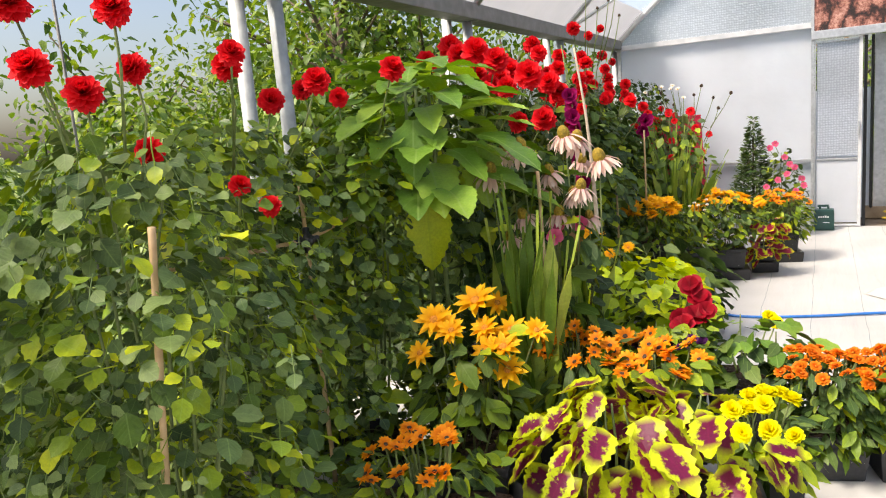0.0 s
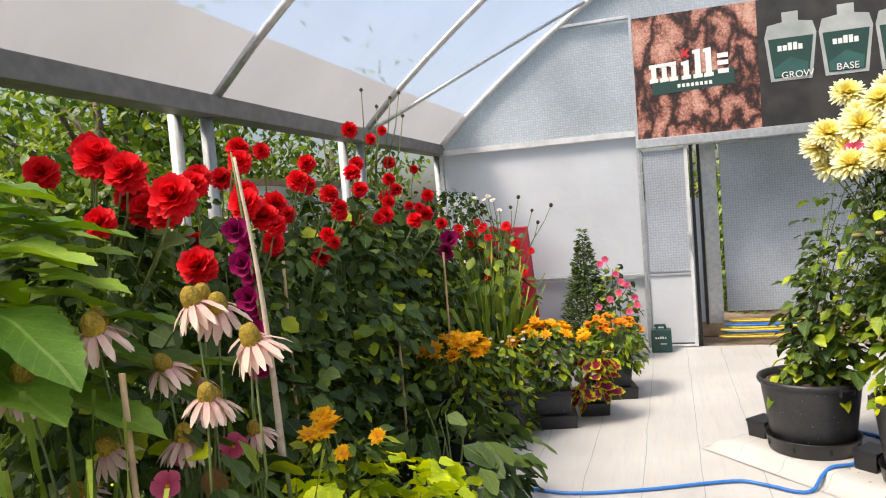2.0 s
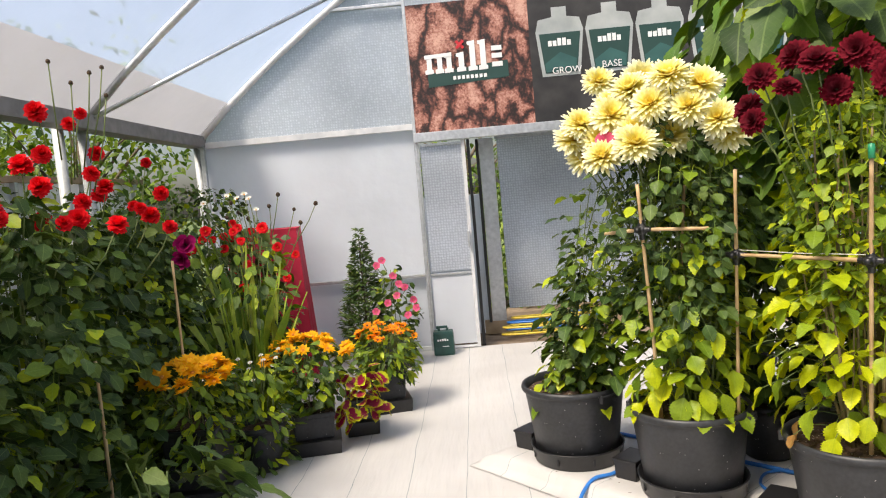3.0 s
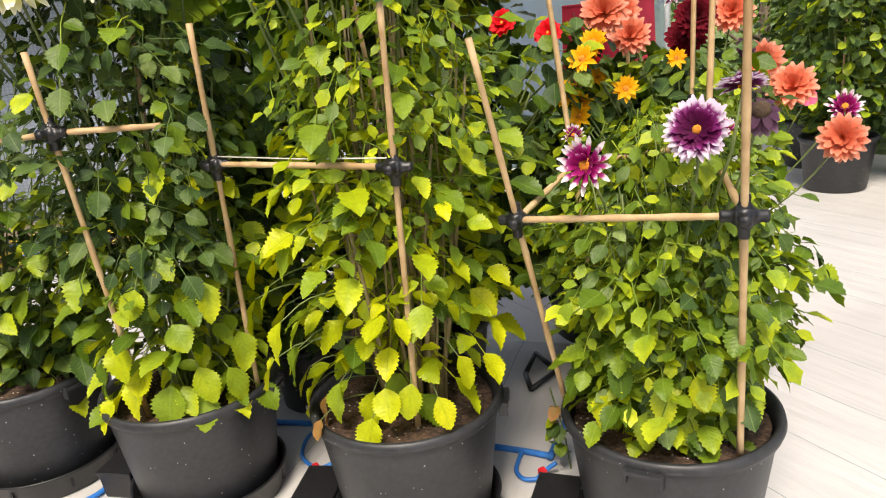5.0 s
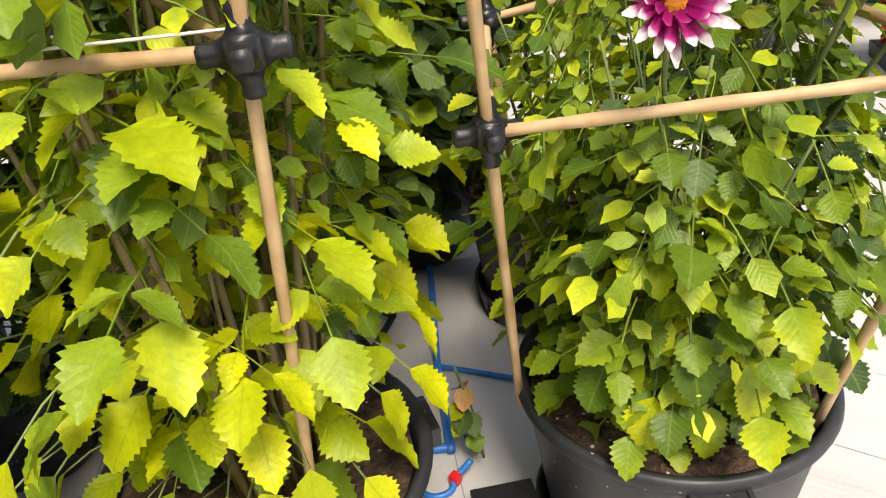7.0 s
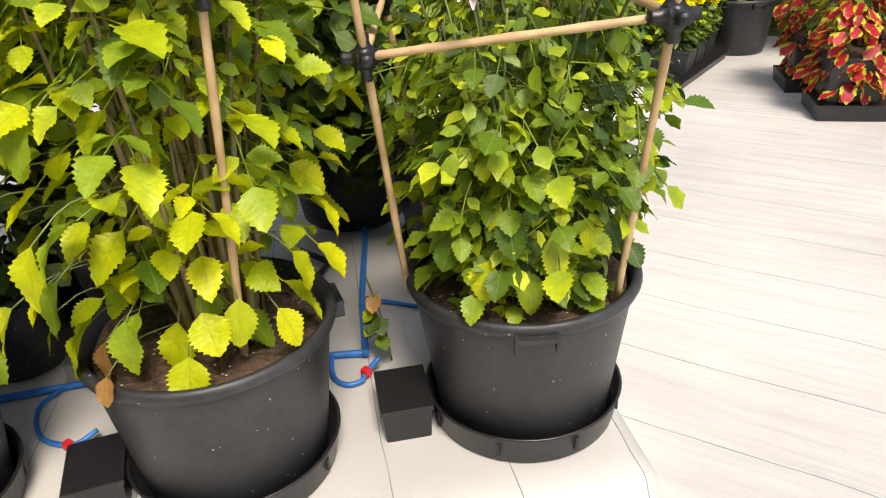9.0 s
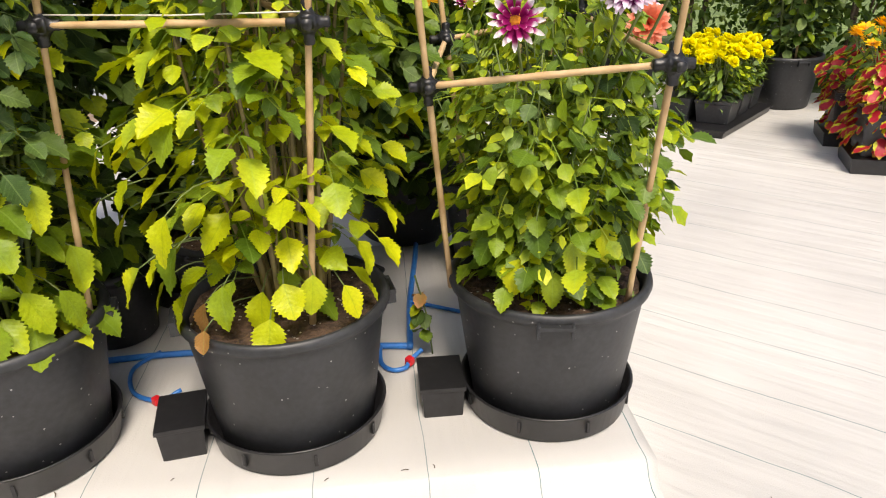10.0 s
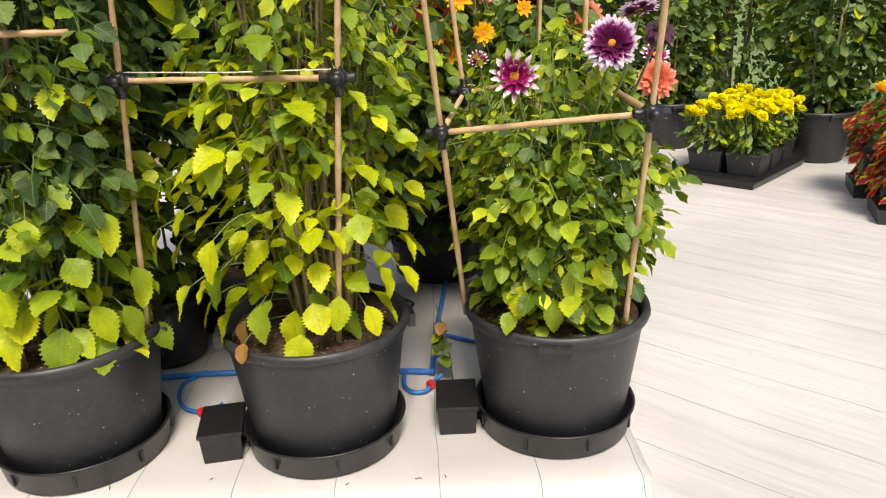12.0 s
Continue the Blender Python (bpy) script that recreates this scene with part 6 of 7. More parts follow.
cone = thing("coneflower", (-1.05, 2.75, 0.22), "faded pink coneflowers with drooping petals and mustard cones", "coneflower")
mid_pot(-1.05, 2.75)
rr = random.Random(9)
for at, sc in (((-1.069, 2.537, 1.37), 1.0), ((-1.19, 2.68, 1.36), 1.0), ((-0.95, 2.72, 1.40), 0.95), ((-0.91, 2.76, 1.38), 0.95), ((-0.98, 2.80, 1.40), 0.9), ((-0.82, 2.75, 1.30), 1.0), ((-1.15, 2.42, 1.29), 0.95), ((-0.95, 2.95, 1.28), 0.8), ((-1.0, 2.66, 1.26), 0.8), ((-0.97, 2.67, 1.09), 0.85), ((-1.06, 2.84, 1.19), 0.8), ((-0.93, 2.74, 1.16), 0.8), ((-1.08, 2.55, 1.10), 0.8), ((-0.86, 2.62, 1.20), 0.8), ((-1.12, 2.5, 1.02), 0.75), ((-0.9, 2.85, 1.05), 0.7)):
    set_bloom(cone, B_CONE, at, (rr.uniform(-0.25, 0.35), rr.uniform(-0.5, 0.0), 1.0), sc * 1.25, 0.8)
for at in ((-0.99, 2.70, 1.04), (-0.93, 2.8, 1.02), (-0.97, 2.6, 1.0)):
    set_bloom(cone, B_ROSE, at, (0.3, -0.8, 0.4), 1.0, 0.5)
bush(cone, [(0.0, 0.15), (0.3, 0.24), (0.75, 0.2), (0.9, 0.1)], 160, L_MID, [(LEAF_DARK, 0.8), (LEAF, 0.4), (LEAF_DRY, 0.03)], 91, 100, near=(0, 1, 1), stems=8)
iris = thing("crocosmia", (-1.05, 2.38, 0.0), "clump of upright sword-shaped green leaves", "plant")
strap_leaves(iris, 34, 1.12, 0.030, LEAF_STRAP, 15, 0.16, (0, 0, 0.05))
glad = thing("gladiolus", (-0.97, 3.07, 0.0), "magenta gladiolus spike tied to a cane", "gladiolus")
tube_part("stem", [(0.08, -0.05, 0.1), (0.03, -0.02, 0.9), (-0.02, 0.0, 1.3), (-0.1, 0.05, 1.78)], 0.009, STEM, glad, r1=0.003, curve=4)
tube_part("spike", [(0.07, -0.1, 0.9), (0.06, -0.09, 1.12), (0.04, -0.09, 1.44), (0.0, -0.09, 1.75)], 0.011, DRY_STALK, glad, r1=0.004, curve=4, label="dry pale flower spike")
for k in range(9):
    set_bloom(glad, B_MAGENTA, (-0.97 - 0.05 + 0.012 * k * 0.4, 3.07 + (0.03 if k % 2 else -0.03), 1.55 - 0.048 * k), (-0.3 if k % 2 else 0.3, -0.9, 0.25), 0.95, 0)
strap_leaves(glad, 12, 1.0, 0.03, LEAF_STRAP, 16, 0.2, (0, 0, 0.05))
tagged(tube_part("bamboo_cane", [(-0.99, 2.52, 0.1), (-0.99, 2.53, 0.7), (-1.0, 2.53, 1.27)], 0.007, BAMBOO), "single bamboo cane beside the coneflowers", "cane", "single canes")

RB = [(-1.72, 3.2), (-1.62, 3.75), (-1.68, 4.35), (-1.62, 4.95), (-1.70, 5.55), (-1.68, 6.15)]
fl = {0: [((-1.44, 3.0, 1.79), 1.3), ((-1.34, 3.0, 1.74), 1.2), ((-1.19, 3.0, 1.66), 1.3), ((-1.13, 3.0, 1.46), 1.1), ((-1.68, 3.236, 1.85), 1.25), ((-1.6, 3.15, 1.80), 1.1), ((-1.75, 3.1, 1.78), 1.1), ((-1.52, 3.2, 1.78), 1.1), ((-1.58, 3.3, 1.70), 1.2), ((-1.401, 3.374, 1.455), 1.1), ((-1.49, 3.25, 1.64), 1.2)],
      1: [((-1.493, 3.38, 1.68), 1.25), ((-1.46, 3.46, 1.72), 1.1), ((-1.255, 3.46, 1.64), 1.15), ((-1.22, 3.52, 1.59), 1.0), ((-1.35, 3.6, 1.80), 0.9), ((-1.42, 3.7, 1.86), 0.9), ((-1.55, 3.62, 1.76), 1.0), ((-1.30, 3.72, 1.56), 0.9), ((-1.5, 3.85, 1.70), 1.0)],
      2: [((-1.45, 4.2, 1.75), 1.0), ((-1.35, 4.3, 1.68), 0.95), ((-1.5, 4.4, 1.84), 0.9), ((-1.4, 4.5, 1.62), 0.9), ((-1.62, 4.2, 1.9), 0.8), ((-1.3, 4.15, 1.5), 0.7)],
      3: [((-1.45, 4.8, 1.80), 1.0), ((-1.5, 5.0, 1.72), 0.95), ((-1.38, 5.1, 1.64), 0.8), ((-1.6, 5.2, 1.88), 0.9), ((-1.36, 4.9, 1.55), 0.7)],
      4: [((-1.691, 5.35, 2.10), 1.05), ((-1.62, 5.5, 2.05), 0.7), ((-1.5, 5.4, 2.08), 0.6), ((-1.5, 5.55, 1.72), 0.9), ((-1.42, 5.75, 1.6), 0.7), ((-1.55, 5.6, 1.90), 0.8)],
      5: [((-1.55, 6.323, 1.69), 0.95), ((-1.6, 6.05, 1.62), 0.7), ((-1.5, 6.0, 1.56), 0.6), ((-1.7, 6.5, 1.9), 0.7)]}
for i, (x, y) in enumerate(RB):
    t = red_dahlia(x, y, 1.66 - 0.06 * (i % 3), 0.33, 450, 60, 110 + i, fl[i], DARK_MATS, "dark leafy dahlia covered in red pompom flowers", flare=0.8, leaves=L_BED, extra=(3, 6, 5, 4, 3, 1)[i], near=(0.0, 3.0, 1.0))
    if i == 4:
        for k, (dx, dy, z) in enumerate(((-0.02, -0.1, 2.32), (0.05, -0.05, 2.22), (0.12, 0.0, 2.27), (0.16, 0.05, 2.30), (0.2, -0.02, 2.15))):
            set_bloom(t, B_SEED, (-1.55 + dx, 5.4 + dy, z), (0, 0, 1), 1.0, 0.45)
back_leaves = [(-2.0, 4.0), (-2.0, 5.2), (-2.0, 6.4), (-1.75, 6.9), (-1.72, 7.6)]
for i, (x, y) in enumerate(back_leaves):
    red_dahlia(x, y, 1.74, 0.36, 420, 0, 130 + i, [], DARK_MATS, "dark leafy dahlia at the back of the bed")
bamboo((-1.4, 5.0, 0.2), [((-1.30, 4.9, 0.2), (-1.30, 4.9, 0.95)), ((-1.28, 5.75, 0.2), (-1.28, 5.75, 1.3)), ((-1.5, 4.1, 0.2), (-1.5, 4.1, 1.4))], [], [], "bamboo canes holding the bed dahlias")

# low flowers along the bed's front
def flower_clump(name, x, y, z, label, category, shape, count, leaves, mats, seed, blooms, kind, height, radius, scale=(0.85, 1.15), stems=6, singles=60, tilt=0.6, stalk=0.15, at_flowers=None):
    t = thing(name, (x, y, z), label, category, category + " clumps")
    bush(t, shape, int(count * 1.6), leaves, mats, seed, singles, near=(0.2, 1.0, 1.2), stems=stems, stem_r=0.004, base_r=0.06)
    rr = random.Random(seed)
    for k in range(blooms):
        a, q = rr.uniform(0, 6.28), radius * math.sqrt(rr.random())
        h = height * (1 - 0.25 * (q / radius) ** 2) * rr.uniform(0.88, 1.06)
        set_bloom(t, kind, (x + q * math.cos(a), y + q * math.sin(a), z + h), (rr.uniform(-tilt, tilt), rr.uniform(-tilt - 0.4, 0.2), 1), rr.uniform(*scale), stalk, rnd=rr)
    for at, sc in at_flowers or ():
        set_bloom(t, kind, at, (rr.uniform(-0.2, 0.5), rr.uniform(-1, -0.4), rr.uniform(0.5, 1)), sc, stalk, rnd=rr)
    return t


GREEN2 = [(LEAF, 0.8), (LEAF_DARK, 0.5), (LEAF_FRESH, 0.2)]
zt = square_pot(-1.12, 2.05, 0, 0.3, 0.22, 10)
flower_clump("heliopsis", -1.12, 2.05, zt, "golden yellow daisy flowers on upright stems", "daisy", [(0, 0.1), (0.15, 0.2), (0.4, 0.17)], 150, L_NARROW + L_MID, GREEN2, 201, 3, B_SUN, 0.5, 0.16,
             at_flowers=[((-1.103, 2.112, 0.86), 1.6), ((-1.19, 1.96, 0.83), 1.3), ((-1.15, 1.97, 0.80), 1.3), ((-1.22, 1.90, 0.73), 1.0), ((-1.111, 2.31, 0.80), 1.1), ((-0.98, 2.12, 0.76), 1.2), ((-0.97, 2.02, 0.73), 1.35), ((-1.02, 2.0, 0.72), 1.2), ((-0.95, 2.0, 0.66), 1.3), ((-1.06, 1.92, 0.66), 1.1), ((-1.05, 2.06, 0.78), 1.1), ((-0.88, 2.1, 0.77), 1.0)], stalk=0.3)
for x, y in ((-1.32, 1.72), (-1.3, 2.05), (-1.2, 1.3), (-1.28, 2.4), (-1.02, 1.84)):
    mid_pot(x, y)
zt = square_pot(-1.02, 1.52, 0, 0.28, 0.2, 20)
flower_clump("rudbeckia", -1.02, 1.52, zt, "small orange daisy flowers in a black pot", "daisy", [(0, 0.1), (0.12, 0.18), (0.26, 0.16)], 140, L_NARROW, GREEN2, 202, 22, B_ORANGE, 0.33, 0.17, (0.75, 1.0))
zt = square_pot(-0.86, 2.45, 0, 0.28, 0.2, 5)
flower_clump("rudbeckia", -0.86, 2.45, zt, "orange daisy flowers in the bed front", "daisy", [(0, 0.1), (0.12, 0.18), (0.28, 0.16)], 140, L_NARROW, GREEN2, 203, 18, B_ORANGE, 0.36, 0.16, (0.9, 1.2))
zt = square_pot(-0.6, 2.52, 0, 0.26, 0.2, 12)
flower_clump("rudbeckia", -0.6, 2.52, zt, "orange and gold daisy flowers before the petunias", "daisy", [(0, 0.1), (0.12, 0.2), (0.26, 0.2)], 150, L_NARROW + L_SMALL, GREEN2, 231, 26, B_ORANGE, 0.3, 0.22, (0.9, 1.25))
zt = square_pot(-0.58, 1.88, 0, 0.34, 0.22, 8)
L_COLEUS2 = leaf_set(0.15, 0.1, 4, seed=20, jag=0.09, stations=14, widest=0.35)
co = thing("coleus", (-0.58, 1.88, zt), "lime green coleus with plum red leaf hearts", "coleus", "coleus plants")
bush(co, [(0.0, 0.12), (0.08, 0.26), (0.2, 0.25), (0.34, 0.12)], 75, L_COLEUS2, [(COLEUS, 1.0)], 204, 75, stems=7, droop=(0.0, 1.4), inner=0.05)
co = thing("coleus", (-0.34, 2.02, zt - 0.02), "lime green coleus with plum red leaf hearts", "coleus", "coleus plants")
square_pot(-0.30, 2.02, 0, 0.26, 0.2, 14)
bush(co, [(0.0, 0.12), (0.08, 0.2), (0.2, 0.2), (0.30, 0.1)], 50, L_COLEUS2, [(COLEUS, 1.0)], 205, 50, stems=5, droop=(-0.1, 0.9), inner=0.15)
zt = square_pot(-0.18, 2.34, 0, 0.22, 0.18, 0)
flower_clump("marigold", -0.2, 2.3, zt - 0.02, "lemon yellow marigold flowers", "marigold", [(0, 0.1), (0.1, 0.16), (0.2, 0.12)], 90, L_NARROW, GREEN2, 206, 10, B_LEMON, 0.26, 0.15, (0.8, 1.1), at_flowers=[((-0.25, 1.9, 0.64), 0.9), ((-0.22, 1.85, 0.60), 0.9), ((-0.16, 2.0, 0.55), 1.0)])
zt = square_pot(-0.82, 3.35, 0, 0.34, 0.26, 10)
li = thing("lime_foliage_plant", (-0.82, 3.4, zt), "bright lime green foliage plant", "foliage plant")
bush(li, [(0.0, 0.16), (0.08, 0.32), (0.2, 0.36), (0.34, 0.2)], 380, leaf_set(0.085, 0.066, 4, seed=23, jag=0.06, stations=9), [(LIME, 1.0)], 207, 200, near=(0, 1, 1), stems=5, droop=(-0.2, 0.7))
zt = square_pot(-0.62, 3.0, 0, 0.3, 0.24, 0)
t = flower_clump("petunia", -0.62, 3.0, zt, "trailing plant with crimson and dark purple flowers", "petunia", [(0, 0.12), (0.1, 0.25), (0.22, 0.2)], 170, L_SMALL, GREEN2, 208, 0, B_REDSMALL, 0.3, 0.2, at_flowers=[((-0.542, 3.121, 0.69), 1.2), ((-0.50, 3.10, 0.64), 1.2), ((-0.51, 3.022, 0.58), 1.3), ((-0.55, 2.95, 0.56), 1.2), ((-0.47, 3.05, 0.60), 1.0), ((-0.58, 3.06, 0.56), 1.0)])
for k in range(9):
    set_bloom(t, B_PURPLE, (-0.7 + 0.03 * k, 2.75 + 0.05 * (k % 3), 0.52 + 0.02 * (k % 2)), (0, -0.5, 1), 1.0, 0.1)
zt = square_pot(-0.32, 3.05, 0, 0.3, 0.2, 12)
gl = thing("leafy_plant", (-0.32, 3.1, zt), "low mound of broad dark green leaves", "plant")
bush(gl, [(0.0, 0.12), (0.06, 0.26), (0.16, 0.24), (0.24, 0.12)], 120, L_MID, [(LEAF_BIG, 0.5), (LEAF_DARK, 0.6)], 209, 120, stems=4, droop=(0.0, 0.6))
set_bloom(gl, B_LEMON, (-0.22, 3.45, 0.44), (0.2, -0.5, 1), 1.2, 0.1)
set_bloom(gl, B_LEMON, (-0.25, 3.52, 0.45), (0.2, -0.5, 1), 1.1, 0.1)
for k, (x, y) in enumerate(((-0.02, 2.95), (0.26, 3.02))):
    zt = square_pot(x, y, 0, 0.27, 0.16, 15, "square black tray pot of zinnias", False)
    flower_clump("zinnia", x, y, zt, "orange zinnia flowers in a black tray", "zinnia", [(-0.06, 0.15), (0.08, 0.2), (0.24, 0.18)], 340, L_NARROW, [(LEAF_DARK, 0.8), (LEAF, 0.5)], 210 + k, 44, B_ZINNIA, 0.3, 0.2, (0.85, 1.25))
zt = square_pot(-1.07, 3.67, 0, 0.28, 0.24, 0)
flower_clump("heliopsis", -1.07, 3.67, zt, "golden yellow daisy flowers above dark leaves", "daisy", [(0, 0.1), (0.15, 0.18), (0.4, 0.15)], 140, L_NARROW, GREEN2, 212, 9, B_YELLOW, 0.52, 0.15, (0.9, 1.2), stalk=0.3)
dk = thing("leafy_plant", (-0.98, 4.55, 0.2), "low spreading plant with large dark green leaves", "plant")
mid_pot(-0.98, 4.55)
bush(dk, [(-0.15, 0.3), (0.1, 0.46), (0.25, 0.42), (0.42, 0.2)], 300, leaf_set(0.15, 0.09, 3, seed=12, jag=0.04, stations=8), [(LEAF_DARK, 1.0)], 213, 240, stems=6, droop=(0.1, 0.8))
zt = square_pot(-1.21, 5.67, 0, 0.3, 0.3, 0)
flower_clump("rudbeckia", -1.21, 5.67, zt, "domed cluster of orange daisy flowers", "daisy", [(-0.22, 0.2), (0.1, 0.24), (0.25, 0.2)], 300, L_NARROW, GREEN2, 214, 44, B_YELLOW, 0.33, 0.24, (1.2, 1.5))
sw = thing("montbretia", (-1.2, 6.7, 0.0), "clump of arching strap leaves with crimson flowers", "plant")
strap_leaves(sw, 26, 1.25, 0.03, LEAF_STRAP, 17, 0.3, (0, 0, 0.05))
strap_leaves(sw, 34, 1.0, 0.032, LEAF_STRAP, 27, 0.38, (0.05, -0.28, 0.05))
rr = random.Random(21)
for k in range(16):
    set_bloom(sw, B_SCARLET, (-1.35 + rr.uniform(-0.25, 0.4), 6.9 + rr.uniform(-0.2, 0.5), rr.uniform(1.0, 1.42)), (0.2, -0.9, 0.4), rr.uniform(0.7, 1.2), 0.3)
set_bloom(sw, B_MAGENTA, (-1.344, 6.11, 1.36), (0.3, -0.9, 0.2), 1.7, 0.3)
set_bloom(sw, B_MAGENTA, (-1.36, 6.08, 1.29), (0.1, -0.9, -0.2), 1.5, 0.3)
bush(sw, [(0.1, 0.25), (0.5, 0.3), (0.9, 0.32), (1.25, 0.25)], 200, L_MID, [(LEAF, 1), (LEAF_DARK, 0.6)], 215, 0, stems=4)
red_dahlia(-1.40, 7.4, 1.38, 0.28, 300, 0, 140, [((-1.42, 7.2, 1.45), 0.6), ((-1.3, 7.25, 1.38), 0.6), ((-1.5, 7.22, 1.36), 0.6)], MID_MATS, "leafy dahlia with small red flowers before the red stand", leaves=L_BED)
sc = thing("scabious", (-1.18, 7.05, 0.0), "thin-stemmed scabious with pale and withered heads", "scabious")
for k in range(18):
    at = (-1.18 + rr.uniform(-0.4, 0.4), 7.05 + rr.uniform(-0.2, 0.2), rr.uniform(1.38, 1.66))
    set_bloom(sc, (B_WHITE, B_SEED, B_SEED)[k % 3], at, (rr.uniform(-0.3, 0.3), -0.6, 0.8), rr.uniform(1.2, 1.8), 0.3)
tube_part("stem", [(0, 0, 0), (0.02, 0, 0.7), (-0.03, 0.02, 1.5)], 0.006, STEM, sc, r1=0.003, curve=4)
wf = thing("white_flowers", (-1.0, 6.05, 0.3), "sprigs of tiny white flowers", "flowers")
for k in range(16):
    set_bloom(wf, B_WHITE, (-1.0 + rr.uniform(-0.15, 0.15), 6.1 + rr.uniform(-0.15, 0.2), rr.uniform(0.5, 0.72)), (0, -0.5, 1), 0.9, 0.25)
bush(wf, [(-0.25, 0.2), (0.1, 0.25), (0.35, 0.2)], 420, L_NARROW, GREEN2, 216, 0, stems=4)
mid_pot(-1.0, 6.05)

zt = square_pot(-0.74, 6.33, 0, 0.27, 0.14, 12)
flower_clump("heliopsis", -0.74, 6.33, zt, "bushy golden yellow daisies in a square black pot", "daisy", [(0.0, 0.1), (0.1, 0.2), (0.28, 0.25), (0.42, 0.14)], 260, L_NARROW + L_SMALL, [(LEAF_DARK, 0.8), (LEAF, 0.7)], 217, 30, B_YELLOW, 0.46, 0.27, (1.1, 1.5), singles=120)
co = thing("coleus", (-0.47, 6.42, 0.2), "plum and lime coleus hanging beside the daisies", "coleus", "coleus plants")
bush(co, [(-0.06, 0.1), (0.1, 0.15), (0.28, 0.13)], 50, leaf_set(0.13, 0.09, 4, seed=29, jag=0.08, stations=11), [(COLEUS_PLUM, 1.0)], 218, 40, stems=3)
square_pot(-0.48, 6.6, 0, 0.18, 0.12, 12)
zt = square_pot(-0.36, 7.08, 0, 0.26, 0.17, 14)
flower_clump("rudbeckia", -0.36, 7.08, zt, "small orange daisies in a square black pot", "daisy", [(-0.06, 0.18), (0.12, 0.24), (0.28, 0.2)], 340, L_NARROW, GREEN2, 219, 42, B_ORANGE, 0.33, 0.23, (0.8, 1.05))
con = thing("conifer", (-0.70, 8.5, 0.0), "small cone-shaped conifer in a pot", "conifer")
put_mesh("pot", MID_POT[0], con)
put_mesh("soil", MID_POT[1], con)
bush(con, [(0.25, 0.2), (0.4, 0.22), (0.7, 0.16), (1.0, 0.085), (1.27, 0.012)], 3000, L_NEEDLE, [(LEAF_CONIFER, 1.0)], 220, 0, stems=3, stem_mat=BARK, inner=0.1, droop=(-0.8, 0.3))
tube_part("trunk", [(0, 0, 0.2), (0, 0, 0.7), (0, 0, 1.22)], 0.014, BARK, con, r1=0.004)
man = thing("mandevilla", (-0.40, 8.35, 0.23), "climbing plant with rose pink flowers", "flowers")
mid_pot(-0.40, 8.35)
bush(man, [(0, 0.1), (0.25, 0.2), (0.5, 0.17), (0.68, 0.05)], 190, L_SMALL, [(LEAF_DARK, 0.8), (LEAF, 0.5)], 221, 0, stems=5)
for at in ((-0.52, 8.2, 0.95), (-0.47, 8.22, 0.99), (-0.38, 8.18, 0.85), (-0.28, 8.2, 0.74), (-0.22, 8.22, 0.62), (-0.20, 8.2, 0.55), (-0.33, 8.15, 0.78), (-0.44, 8.15, 0.62), (-0.55, 8.15, 0.55), (-0.27, 8.15, 0.5), (-0.35, 8.14, 0.68)):
    set_bloom(man, B_ROSE, at, (rr.uniform(-0.3, 0.6), -0.9, 0.4), 1.0, 0.1)


def jerrycan(x, y, w, h, label):
    t = thing("jerrycan", (x, y, 0), label, "jerrycan", "jerrycans")
    part("can_body", box_bm(w, w * 0.75, h, (0, 0, 0), 0.022, 0.96), GREEN_CAN, t, smooth=False)
    part("handle", box_bm(w * 0.55, 0.025, 0.025, (-0.01, 0, h + 0.022), 0.008), GREEN_CAN, t)
    for s in (-0.2, 0.2):
        part("handle_post", box_bm(0.025, 0.025, 0.03, (s * w, 0, h - 0.004), 0.004), GREEN_CAN, t)
    for k in range(5):
        part("label_bar", box_bm(0.014, 0.003, 0.022 if k in (2, 3) else 0.016, (-0.05 + 0.022 * k, -w * 0.375 - 0.001, h * 0.62), 0), WHITE_LABEL, t, "white label mark")
    part("label_bar", box_bm(0.06, 0.003, 0.007, (0.02, -w * 0.375 - 0.001, h * 0.38), 0), WHITE_LABEL, t, "white label mark")


jerrycan(-0.01, 8.72, 0.2, 0.23, "dark green plastic jerrycan with white lettering by the door")
jerrycan(-0.42, 8.78, 0.17, 0.2, "dark green plastic jerrycan by the end wall")

# ---- far side of the aisle ----
t = thing("seed_tray", (6.1, 4.88, 0), "wide black tray under potted marigolds", "tray")
part("tray", box_bm(0.95, 0.6, 0.05, (0, 0, 0), 0.006, 1.03), PLASTIC_BLACK, t, m=pose(0, 0, 0, 0, 0, -4))
part("tray_rim", box_bm(1.0, 0.64, 0.012, (0, 0, 0.045), 0.004), PLASTIC_BLACK, t, m=pose(0, 0, 0, 0, 0, -4))
for k, (dx, dy) in enumerate(((-0.24, -0.14), (-0.24, 0.14), (0.05, -0.14), (0.05, 0.14), (0.33, -0.14), (0.33, 0.14))):
    x, y = 6.1 + dx, 4.88 + dy
    tt = thing("square_pot", (x, y, 0.058), "small square black pot in the tray", "plant pot", "tray pots")
    part("pot_body", box_bm(0.21, 0.21, 0.14, (0, 0, 0), 0.01, 1.18), PLASTIC, tt)
    part("rim", box_bm(0.255, 0.255, 0.018, (0, 0, 0.14), 0.004), PLASTIC, tt)
    flower_clump("marigold", x, y, 0.22, "bright yellow marigolds in a small black pot", "marigold", [(0, 0.1), (0.1, 0.15), (0.24, 0.15)], 110, L_NARROW, [(LEAF, 0.8), (LEAF_DARK, 0.5)], 300 + k, 26, B_LEMON, 0.34, 0.18, (1.0, 1.4), singles=0, stems=3)
